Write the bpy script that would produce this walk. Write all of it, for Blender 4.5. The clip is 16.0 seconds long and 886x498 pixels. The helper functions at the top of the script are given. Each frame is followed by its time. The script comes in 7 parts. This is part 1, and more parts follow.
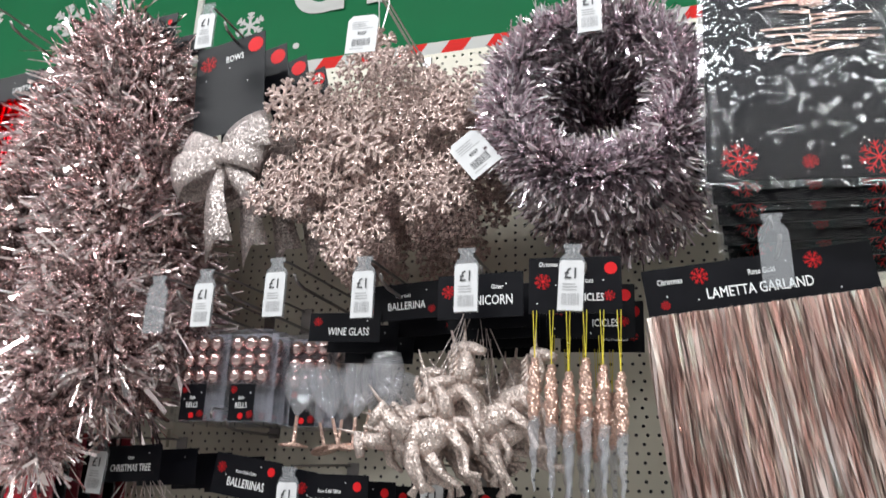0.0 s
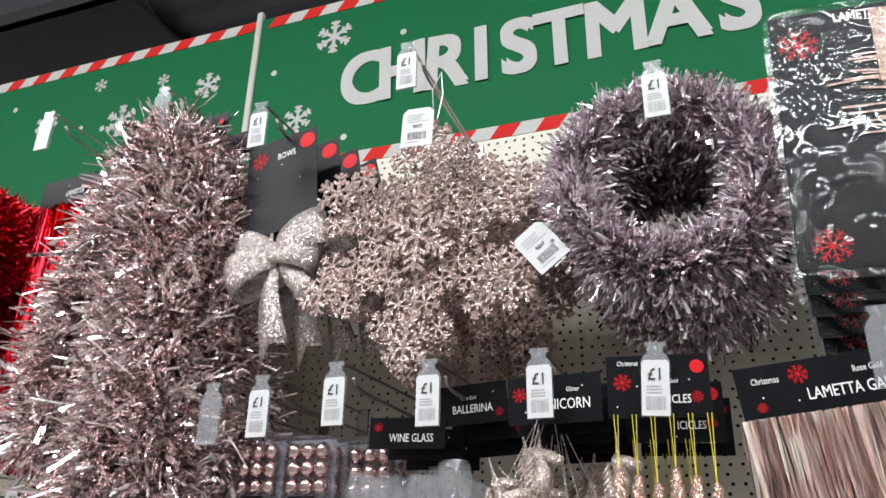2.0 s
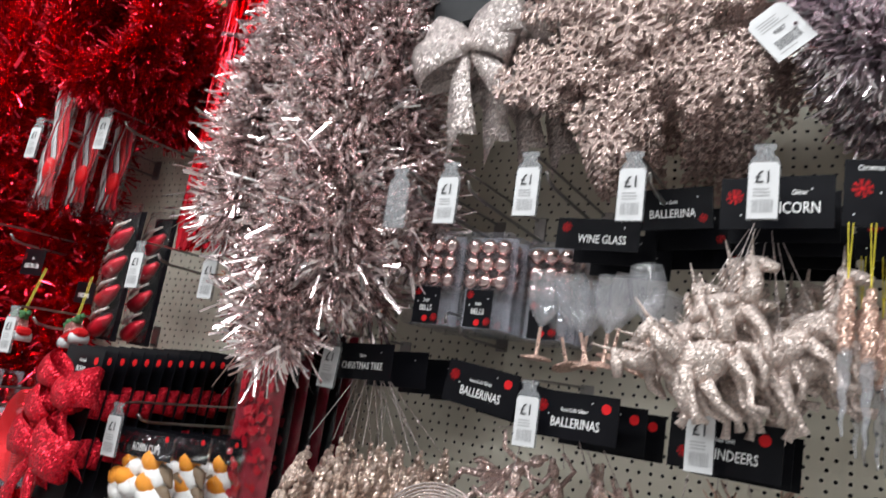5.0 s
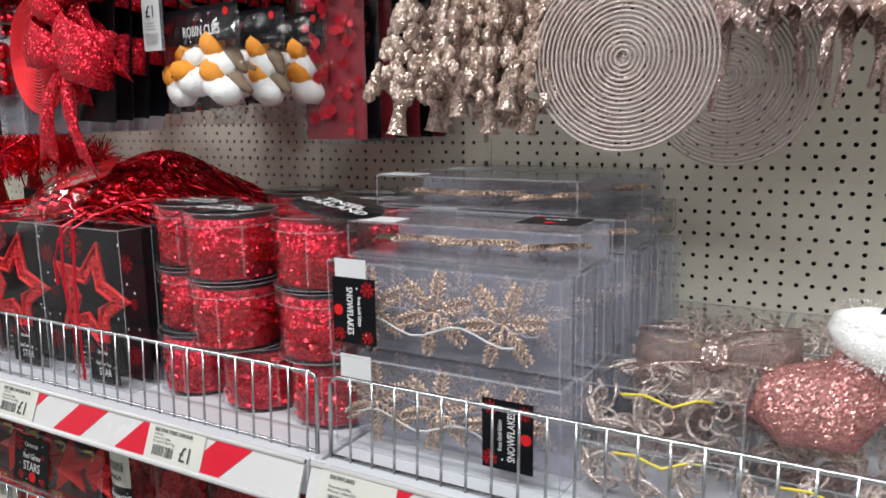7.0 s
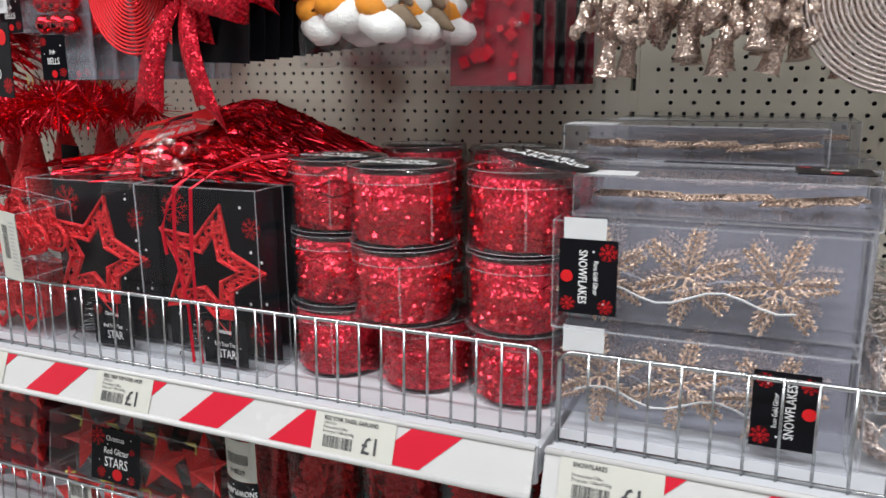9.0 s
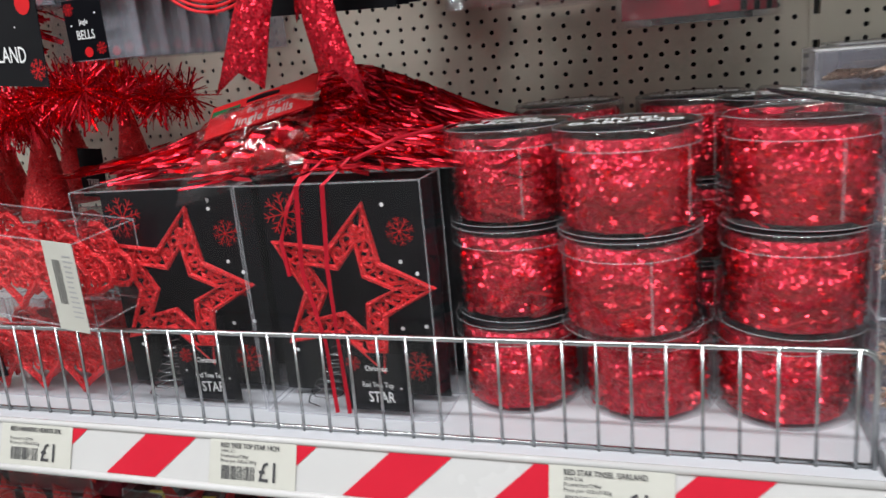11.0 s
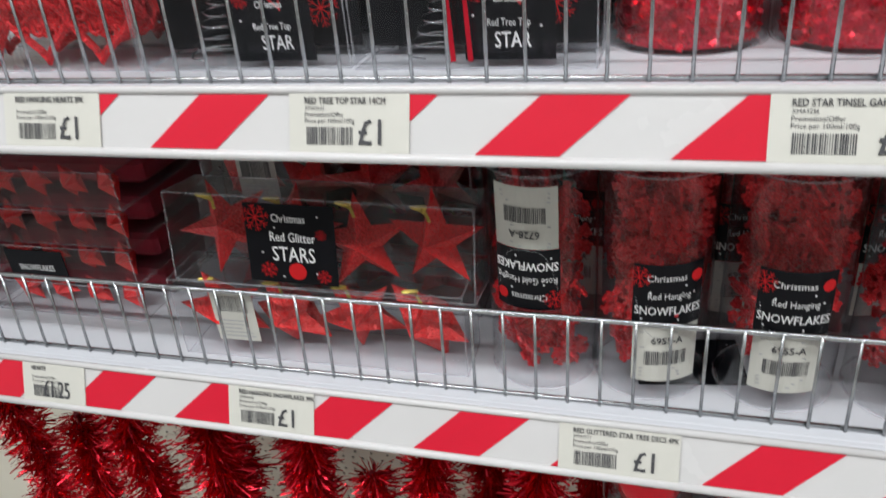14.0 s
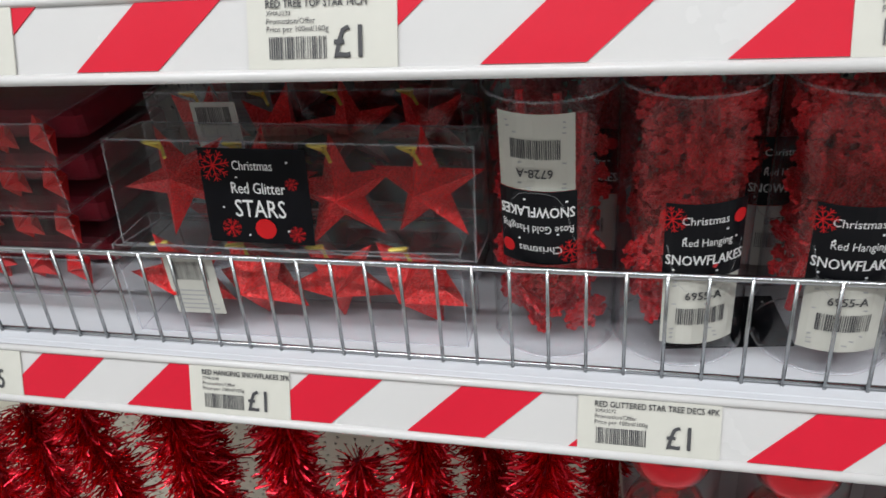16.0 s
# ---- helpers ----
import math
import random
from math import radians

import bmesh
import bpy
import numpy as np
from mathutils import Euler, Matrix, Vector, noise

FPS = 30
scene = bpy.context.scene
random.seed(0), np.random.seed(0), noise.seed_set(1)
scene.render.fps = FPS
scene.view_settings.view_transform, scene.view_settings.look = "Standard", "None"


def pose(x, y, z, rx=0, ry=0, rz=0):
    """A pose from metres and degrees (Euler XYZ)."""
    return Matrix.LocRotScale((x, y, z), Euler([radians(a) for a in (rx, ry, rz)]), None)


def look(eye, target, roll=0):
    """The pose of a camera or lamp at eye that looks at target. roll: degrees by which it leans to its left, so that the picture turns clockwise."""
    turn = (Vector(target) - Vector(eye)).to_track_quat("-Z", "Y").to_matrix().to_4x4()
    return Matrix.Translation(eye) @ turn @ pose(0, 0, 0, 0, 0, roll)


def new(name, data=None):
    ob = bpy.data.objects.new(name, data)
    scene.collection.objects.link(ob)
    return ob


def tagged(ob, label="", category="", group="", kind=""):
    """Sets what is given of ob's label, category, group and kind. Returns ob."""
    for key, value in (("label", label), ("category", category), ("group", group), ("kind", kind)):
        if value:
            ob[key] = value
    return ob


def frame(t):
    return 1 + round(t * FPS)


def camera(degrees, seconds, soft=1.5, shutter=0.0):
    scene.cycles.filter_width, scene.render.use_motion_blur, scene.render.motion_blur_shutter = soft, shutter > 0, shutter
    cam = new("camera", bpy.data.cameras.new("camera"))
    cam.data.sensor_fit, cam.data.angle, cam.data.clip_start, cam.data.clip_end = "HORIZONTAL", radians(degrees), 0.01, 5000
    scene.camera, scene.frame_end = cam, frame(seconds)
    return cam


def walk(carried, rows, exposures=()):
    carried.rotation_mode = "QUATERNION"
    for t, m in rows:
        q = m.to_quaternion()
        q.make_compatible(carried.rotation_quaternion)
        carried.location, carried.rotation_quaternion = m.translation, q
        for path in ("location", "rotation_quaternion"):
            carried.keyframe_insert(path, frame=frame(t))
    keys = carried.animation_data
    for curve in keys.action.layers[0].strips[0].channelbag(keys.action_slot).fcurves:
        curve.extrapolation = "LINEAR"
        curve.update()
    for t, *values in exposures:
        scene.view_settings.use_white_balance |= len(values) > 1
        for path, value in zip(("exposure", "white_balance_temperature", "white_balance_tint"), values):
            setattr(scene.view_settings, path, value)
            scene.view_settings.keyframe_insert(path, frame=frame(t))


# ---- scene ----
cam = camera(60.2, 16.0, shutter=0.3)
PATH = [
    (0, (-0.0140, 0.0060, 1.4220), (-0.5620, 1.8280, 2.0370), 1.60),
    (0.5, (-0.0340, 0.0170, 1.4470), (-0.5860, 1.8070, 2.1490), 0.10),
    (1, (-0.0600, 0.0380, 1.4690), (-0.6140, 1.8030, 2.2290), -0.70),
    (1.5, (-0.0660, 0.0470, 1.4700), (-0.6450, 1.7900, 2.2610), -0.50),
    (2, (-0.0530, 0.0290, 1.4610), (-0.6780, 1.7550, 2.2570), 0.90),
    (2.5, (-0.0350, 0.0020, 1.4430), (-0.7380, 1.7120, 2.2060), 3.30),
    (3, (-0.0250, -0.0070, 1.4260), (-0.8110, 1.6910, 2.1320), 5.50),
    (3.2, (-0.0210, -0.0100, 1.4240), (-0.8320, 1.6880, 2.1010), 6.20),
    (5.3, (-0.1820, 0.0740, 1.3900), (-1.1590, 1.7920, 1.6920), 7.30),
    (5.5, (-0.2180, 0.0640, 1.3580), (-1.1760, 1.8070, 1.5730), 6.90),
    (6, (-0.2742, 0.1280, 1.2531), (-1.2525, 1.8710, 1.3174), 6.79),
    (6.2, (-0.2957, 0.1760, 1.2462), (-1.3083, 1.8990, 1.1789), 5.16),
    (6.5, (-0.3103, 0.1990, 1.2329), (-1.3158, 1.9150, 1.0244), 1.37),
    (7, (-0.3524, 0.2330, 1.2149), (-1.3334, 1.9410, 0.8682), -0.90),
    (7.5, (-0.4132, 0.2430, 1.2082), (-1.3369, 1.9640, 0.7775), -1.23),
    (8, (-0.4751, 0.2260, 1.2023), (-1.3455, 1.9680, 0.7473), -0.62),
    (8.5, (-0.5492, 0.2020, 1.2092), (-1.3605, 1.9700, 0.7471), -0.31),
    (8.7, (-0.5772, 0.1900, 1.2058), (-1.3697, 1.9730, 0.7650), -0.10),
    (10.8, (-0.8359, 0.2550, 1.1839), (-1.4485, 2.0920, 0.6838), -5.07),
    (11, (-0.8679, 0.2750, 1.1835), (-1.4764, 2.1120, 0.6744), -5.37),
    (11.5, (-0.9459, 0.3140, 1.1833), (-1.5449, 2.1420, 0.6374), -5.96),
    (12, (-0.9908, 0.3360, 1.1766), (-1.5932, 2.1520, 0.5956), -5.96),
    (12.5, (-1.0177, 0.3420, 1.1682), (-1.6303, 2.1350, 0.5291), -5.65),
    (13, (-1.0255, 0.3340, 1.1541), (-1.6397, 2.0920, 0.4239), -5.34),
    (13.5, (-1.0118, 0.3310, 1.1113), (-1.5978, 2.0290, 0.2305), -5.31),
    (13.8, (-1.0052, 0.3280, 1.0714), (-1.5574, 2.0070, 0.1341), -5.29),
    (14, (-1.0019, 0.3270, 1.0475), (-1.5285, 1.9950, 0.0765), -5.48),
    (14.5, (-0.9947, 0.3400, 1.0336), (-1.4629, 2.0090, 0.0355), -6.16),
    (15, (-0.9965, 0.3590, 1.0205), (-1.4398, 2.0370, 0.0259), -6.35),
    (15.5, (-1.0122, 0.3760, 1.0023), (-1.4534, 2.0520, 0.0037), -6.15),
    (16, (-1.0321, 0.3790, 0.9920), (-1.4951, 2.0410, -0.0200), -5.95),
]
walk(cam, [(t, look(eye, target, roll)) for t, eye, target, roll in PATH])
# ---- light ----
world = bpy.data.worlds.new("shop_air")
world.use_nodes = True
world.node_tree.nodes["Background"].inputs[0].default_value = (0.9, 0.95, 1.0, 1)
world.node_tree.nodes["Background"].inputs[1].default_value = 0.05
scene.world = world


def tube_lamp(x, y, z, length, width, watts):
    data = bpy.data.lights.new("ceiling_tube", "AREA")
    data.shape, data.size, data.size_y, data.energy = "RECTANGLE", length, width, watts
    data.color = (0.95, 0.98, 1.0)
    ob = new("tube_glow", data)
    ob.matrix_world = pose(x, y, z, 0, 0, 0)
    return ob


LAMPS = [(-2.5, -0.25), (-0.85, -0.25), (0.8, -0.25), (-2.5, -1.0), (-0.85, -1.0), (0.8, -1.0)]
for lx, ly in LAMPS:
    tube_lamp(lx, ly, 3.13, 1.5, 0.16, 26.0)


# ---- materials ----
def mat(name, base, rough=0.5, metal=0.0, vary=0.12, scale=40.0, bump=0.0, bump_scale=200.0, island=0.0, coat=0.0, second=None, spec=0.35):
    m = bpy.data.materials.new(name)
    m.use_nodes = True
    nt = m.node_tree
    b = nt.nodes["Principled BSDF"]
    b.inputs["Roughness"].default_value = rough
    b.inputs["Metallic"].default_value = metal
    b.inputs["Coat Weight"].default_value = coat
    b.inputs["Specular IOR Level"].default_value = spec
    tc = nt.nodes.new("ShaderNodeTexCoord")
    n1 = nt.nodes.new("ShaderNodeTexNoise")
    n1.inputs["Scale"].default_value = scale
    n1.inputs["Detail"].default_value = 6
    nt.links.new(tc.outputs["Object"], n1.inputs["Vector"])
    mix = nt.nodes.new("ShaderNodeMix")
    mix.data_type = "RGBA"
    lo = [c * (1 - vary) for c in base]
    hi = list(second) if second else [min(1, c * (1 + vary)) for c in base]
    mix.inputs[6].default_value = (*lo, 1)
    mix.inputs[7].default_value = (*hi, 1)
    nt.links.new(n1.outputs["Fac"], mix.inputs[0])
    out = mix.outputs[2]
    if island:
        geo = nt.nodes.new("ShaderNodeNewGeometry")
        hsv = nt.nodes.new("ShaderNodeHueSaturation")
        rng = nt.nodes.new("ShaderNodeMapRange")
        rng.inputs[3].default_value, rng.inputs[4].default_value = 1 - island, 1 + island
        nt.links.new(geo.outputs["Random Per Island"], rng.inputs[0])
        nt.links.new(rng.outputs[0], hsv.inputs["Value"])
        nt.links.new(out, hsv.inputs["Color"])
        out = hsv.outputs[0]
    nt.links.new(out, b.inputs["Base Color"])
    rr = nt.nodes.new("ShaderNodeMapRange")
    rr.inputs[3].default_value, rr.inputs[4].default_value = max(0.02, rough * 0.8), min(1, rough * 1.25)
    nt.links.new(n1.outputs["Fac"], rr.inputs[0])
    nt.links.new(rr.outputs[0], b.inputs["Roughness"])
    if bump:
        n2 = nt.nodes.new("ShaderNodeTexNoise")
        n2.inputs["Scale"].default_value = bump_scale
        n2.inputs["Detail"].default_value = 3
        nt.links.new(tc.outputs["Object"], n2.inputs["Vector"])
        bp = nt.nodes.new("ShaderNodeBump")
        bp.inputs["Strength"].default_value = bump
        bp.inputs["Distance"].default_value = 0.002
        nt.links.new(n2.outputs["Fac"], bp.inputs["Height"])
        nt.links.new(bp.outputs[0], b.inputs["Normal"])
    return m


def glitter(name, base, rough=0.3, metal=0.85, grain=900.0, spread=0.9, vary=0.35):
    """Small flakes, each with a tilt and a tint of its own."""
    m = bpy.data.materials.new(name)
    m.use_nodes = True
    nt = m.node_tree
    b = nt.nodes["Principled BSDF"]
    b.inputs["Roughness"].default_value, b.inputs["Metallic"].default_value = rough, metal
    tc = nt.nodes.new("ShaderNodeTexCoord")
    vo = nt.nodes.new("ShaderNodeTexVoronoi")
    vo.inputs["Scale"].default_value = grain
    nt.links.new(tc.outputs["Object"], vo.inputs["Vector"])
    geo = nt.nodes.new("ShaderNodeNewGeometry")
    sub = nt.nodes.new("ShaderNodeVectorMath")
    sub.operation = "SUBTRACT"
    sub.inputs[1].default_value = (0.5, 0.5, 0.5)
    nt.links.new(vo.outputs["Color"], sub.inputs[0])
    mul = nt.nodes.new("ShaderNodeVectorMath")
    mul.operation = "SCALE"
    mul.inputs["Scale"].default_value = spread * 2
    nt.links.new(sub.outputs[0], mul.inputs[0])
    add = nt.nodes.new("ShaderNodeVectorMath")
    nt.links.new(mul.outputs[0], add.inputs[0])
    nt.links.new(geo.outputs["Normal"], add.inputs[1])
    nrm = nt.nodes.new("ShaderNodeVectorMath")
    nrm.operation = "NORMALIZE"
    nt.links.new(add.outputs[0], nrm.inputs[0])
    nt.links.new(nrm.outputs[0], b.inputs["Normal"])
    sep = nt.nodes.new("ShaderNodeSeparateColor")
    nt.links.new(vo.outputs["Color"], sep.inputs[0])
    mix = nt.nodes.new("ShaderNodeMix")
    mix.data_type = "RGBA"
    mix.inputs[6].default_value = (*[c * (1 - vary) for c in base], 1)
    mix.inputs[7].default_value = (*[min(1, c * (1 + vary)) for c in base], 1)
    nt.links.new(sep.outputs[1], mix.inputs[0])
    nt.links.new(mix.outputs[2], b.inputs["Base Color"])
    return m


def film(name, tint=(0.96, 0.96, 0.97), rough=0.06, wrinkle=0.3, wrinkle_scale=45.0, haze=0.04, ior=1.45, depth=0.004, cloud=(0.75, 0.76, 0.8), crease=False):
    """Thin clear plastic: what is behind shows, and the surface mirrors the lamps."""
    m = bpy.data.materials.new(name)
    m.use_nodes = True
    nt = m.node_tree
    out = nt.nodes["Material Output"]
    nt.nodes.remove(nt.nodes["Principled BSDF"])
    tr = nt.nodes.new("ShaderNodeBsdfTransparent")
    tr.inputs[0].default_value = (*tint, 1)
    gl = nt.nodes.new("ShaderNodeBsdfGlossy")
    gl.inputs["Roughness"].default_value = rough
    df = nt.nodes.new("ShaderNodeBsdfDiffuse")
    df.inputs[0].default_value = (*cloud, 1)
    # Schlick's rule, the same from both sides of a thin sheet
    f0 = 1.5 * ((ior - 1) / (ior + 1)) ** 2
    lw = nt.nodes.new("ShaderNodeLayerWeight")
    lw.inputs["Blend"].default_value = 0.5
    pw = nt.nodes.new("ShaderNodeMath")
    pw.operation = "POWER"
    pw.inputs[1].default_value = 5
    nt.links.new(lw.outputs["Facing"], pw.inputs[0])
    fr = nt.nodes.new("ShaderNodeMath")
    fr.operation = "MULTIPLY_ADD"
    fr.inputs[1].default_value = 1 - f0
    fr.inputs[2].default_value = f0
    nt.links.new(pw.outputs[0], fr.inputs[0])
    tc = nt.nodes.new("ShaderNodeTexCoord")
    no = nt.nodes.new("ShaderNodeTexNoise")
    no.inputs["Scale"].default_value = wrinkle_scale
    no.inputs["Detail"].default_value = 2
    if crease:
        no.noise_type = "RIDGED_MULTIFRACTAL"
        no.inputs["Distortion"].default_value = 1.2
    bp = nt.nodes.new("ShaderNodeBump")
    bp.inputs["Strength"].default_value = wrinkle
    bp.inputs["Distance"].default_value = depth
    nt.links.new(tc.outputs["Object"], no.inputs["Vector"])
    nt.links.new(no.outputs["Fac"], bp.inputs["Height"])
    nt.links.new(bp.outputs[0], gl.inputs["Normal"])
    nt.links.new(bp.outputs[0], lw.inputs["Normal"])
    m1 = nt.nodes.new("ShaderNodeMixShader")
    m1.inputs[0].default_value = haze
    nt.links.new(tr.outputs[0], m1.inputs[1])
    nt.links.new(df.outputs[0], m1.inputs[2])
    m2 = nt.nodes.new("ShaderNodeMixShader")
    nt.links.new(fr.outputs[0], m2.inputs[0])
    nt.links.new(m1.outputs[0], m2.inputs[1])
    nt.links.new(gl.outputs[0], m2.inputs[2])
    nt.links.new(m2.outputs[0], out.inputs[0])
    return m


def glow(name, strength):
    m = bpy.data.materials.new(name)
    m.use_nodes = True
    b = m.node_tree.nodes["Principled BSDF"]
    b.inputs["Base Color"].default_value = (0.9, 0.9, 0.9, 1)
    b.inputs["Emission Color"].default_value = (1, 0.98, 0.95, 1)
    b.inputs["Emission Strength"].default_value = strength
    return m


M_PEG = mat("cream_board_paint", (0.68, 0.645, 0.545), 0.5, 0, 0.05, 9, 0.05, 300)
M_SHELF = mat("white_shelf_paint", (0.53, 0.54, 0.57), 0.35, 0, 0.05, 12, 0.04, 250)
M_STEEL = mat("bright_wire", (0.44, 0.45, 0.46), 0.25, 1.0, 0.08, 90)
M_DARKSTEEL = mat("dark_steel", (0.06, 0.06, 0.065), 0.45, 0.6, 0.2, 60)
M_HOOK = mat("hook_wire", (0.34, 0.32, 0.31), 0.32, 1.0, 0.15, 90)
M_RAIL = mat("white_rail_plastic", (0.55, 0.54, 0.535), 0.25, 0, 0.03, 20, coat=0.3)
M_RED = mat("red_print", (0.56, 0.010, 0.030), 0.3, 0, 0.06, 30, coat=0.12)
M_BANRED = mat("red_banner_print", (0.60, 0.022, 0.018), 0.6, 0, 0.06, 30, spec=0.12)
M_TICKET = mat("ticket_paper", (0.54, 0.53, 0.48), 0.45, 0, 0.04, 60)
M_PAPER = mat("white_paper", (0.60, 0.60, 0.61), 0.5, 0, 0.03, 80)
M_INK = mat("dark_ink", (0.06, 0.06, 0.065), 0.5, 0, 0.2, 200)
M_GREYINK = mat("grey_ink", (0.38, 0.38, 0.39), 0.6, 0, 0.2, 300)
M_CARD = mat("black_card", (0.005, 0.005, 0.007), 0.34, 0, 0.3, 60, 0.08, 30)
M_CARD.node_tree.nodes["Principled BSDF"].inputs["Specular IOR Level"].default_value = 0.14
M_WHITE = mat("white_print", (0.85, 0.85, 0.85), 0.4, 0, 0.03, 60)
M_REDINK = mat("red_card_print", (0.60, 0.014, 0.018), 0.45, 0, 0.15, 60, spec=0.15)
M_GREEN = mat("green_banner", (0.005, 0.125, 0.044), 0.55, 0, 0.10, 6, spec=0.12)
M_CREAM = mat("cream_banner_letter", (0.52, 0.52, 0.50), 0.6, 0, 0.04, 30, spec=0.12)
M_ROSE = mat("rose_foil", (0.94, 0.72, 0.71), 0.26, 1.0, 0.15, 25, island=0.3, second=(1.0, 0.90, 0.90))
M_ROSE2 = mat("pink_silver_foil", (0.95, 0.80, 0.85), 0.36, 1.0, 0.15, 25, island=0.3, second=(1.0, 0.92, 0.96))
M_REDFOIL = mat("red_foil", (0.80, 0.014, 0.035), 0.25, 1.0, 0.3, 25, island=0.45, second=(0.92, 0.045, 0.07))
M_ROSECHIP = mat("bright_rose_foil", (0.94, 0.72, 0.71), 0.1, 1.0, 0.15, 25, island=0.2, second=(1.0, 0.90, 0.90))
M_PINKCHIP = mat("bright_pink_silver_foil", (0.93, 0.78, 0.83), 0.1, 1.0, 0.15, 25, island=0.2, second=(1.0, 0.92, 0.96))
M_REDCHIP = mat("bright_red_flake_foil", (0.90, 0.016, 0.04), 0.12, 1.0, 0.2, 25, island=0.3, second=(1.0, 0.05, 0.09))
M_ROSEGLIT = glitter("rose_glitter", (0.66, 0.50, 0.46), grain=900)
M_SILVGLIT = glitter("silver_rose_glitter", (0.62, 0.54, 0.52), metal=0.7, rough=0.35, grain=700, spread=0.7, vary=0.4)
M_CHAMP = glitter("champagne_glitter", (0.70, 0.585, 0.535), metal=0.55, rough=0.4, grain=900, spread=0.7)
M_PINKGLIT = glitter("pink_glitter", (0.70, 0.32, 0.30), metal=0.6, grain=700)
M_REDGLIT = glitter("red_glitter", (0.90, 0.022, 0.03), metal=0.35, rough=0.4, grain=1100, spread=0.7, vary=0.5)
M_REDSEQ = glitter("red_sequin", (0.92, 0.025, 0.06), metal=0.7, rough=0.28, grain=520, spread=0.6, vary=0.45)
M_FILM = film("clear_film", depth=0.012, wrinkle=1.0, wrinkle_scale=26, haze=0.002, rough=0.035, ior=1.5, crease=True)
M_PVC = film("clear_box_plastic", wrinkle=0.3, wrinkle_scale=11, haze=0.005, rough=0.06, ior=1.4)
M_PVC_EDGE = film("clear_box_edge", tint=(0.95, 0.95, 0.97), wrinkle=0.1, haze=0.13, rough=0.15, ior=1.45, cloud=(0.8, 0.8, 0.83))
M_TAGPL = film("clear_tag_plastic", tint=(0.86, 0.88, 0.88), wrinkle=0.1, haze=0.14, rough=0.12)
M_CEIL = mat("dark_ceiling", (0.16, 0.16, 0.17), 0.8, 0, 0.2, 3)
M_DUCT = mat("dark_duct_metal", (0.10, 0.10, 0.115), 0.42, 0.5, 0.2, 4, 0.05, 12)
M_FLOOR = mat("vinyl_floor", (0.42, 0.41, 0.39), 0.35, 0, 0.08, 5, 0.03, 80)
M_WALL = mat("pale_wall", (0.52, 0.52, 0.51), 0.7, 0, 0.05, 4, 0.05, 60)
# for the unseen south wall: dark so cards and film mirror less light
M_WALL_DARK = mat("dark_unseen_wall", (0.27, 0.265, 0.26), 0.7, 0, 0.3, 3, 0.05, 60)
M_TUBE = glow("lamp_tube", 6.0)
M_YELLOW = mat("yellow_thread", (0.75, 0.62, 0.06), 0.5, 0, 0.1, 60)
M_ICE = film("clear_acrylic", tint=(0.9, 0.9, 0.92), wrinkle=0.4, wrinkle_scale=120, haze=0.14, rough=0.08, ior=1.6)
M_COPPER = glitter("copper_pink_glitter", (0.80, 0.52, 0.43), metal=0.7, grain=800)
M_FUR = mat("white_fur", (0.86, 0.85, 0.83), 0.9, 0, 0.06, 120, 0.6, 500)
M_CLOTH = mat("dark_red_cloth", (0.20, 0.008, 0.02), 0.75, 0, 0.3, 60, 0.3, 300, second=(0.36, 0.015, 0.035))


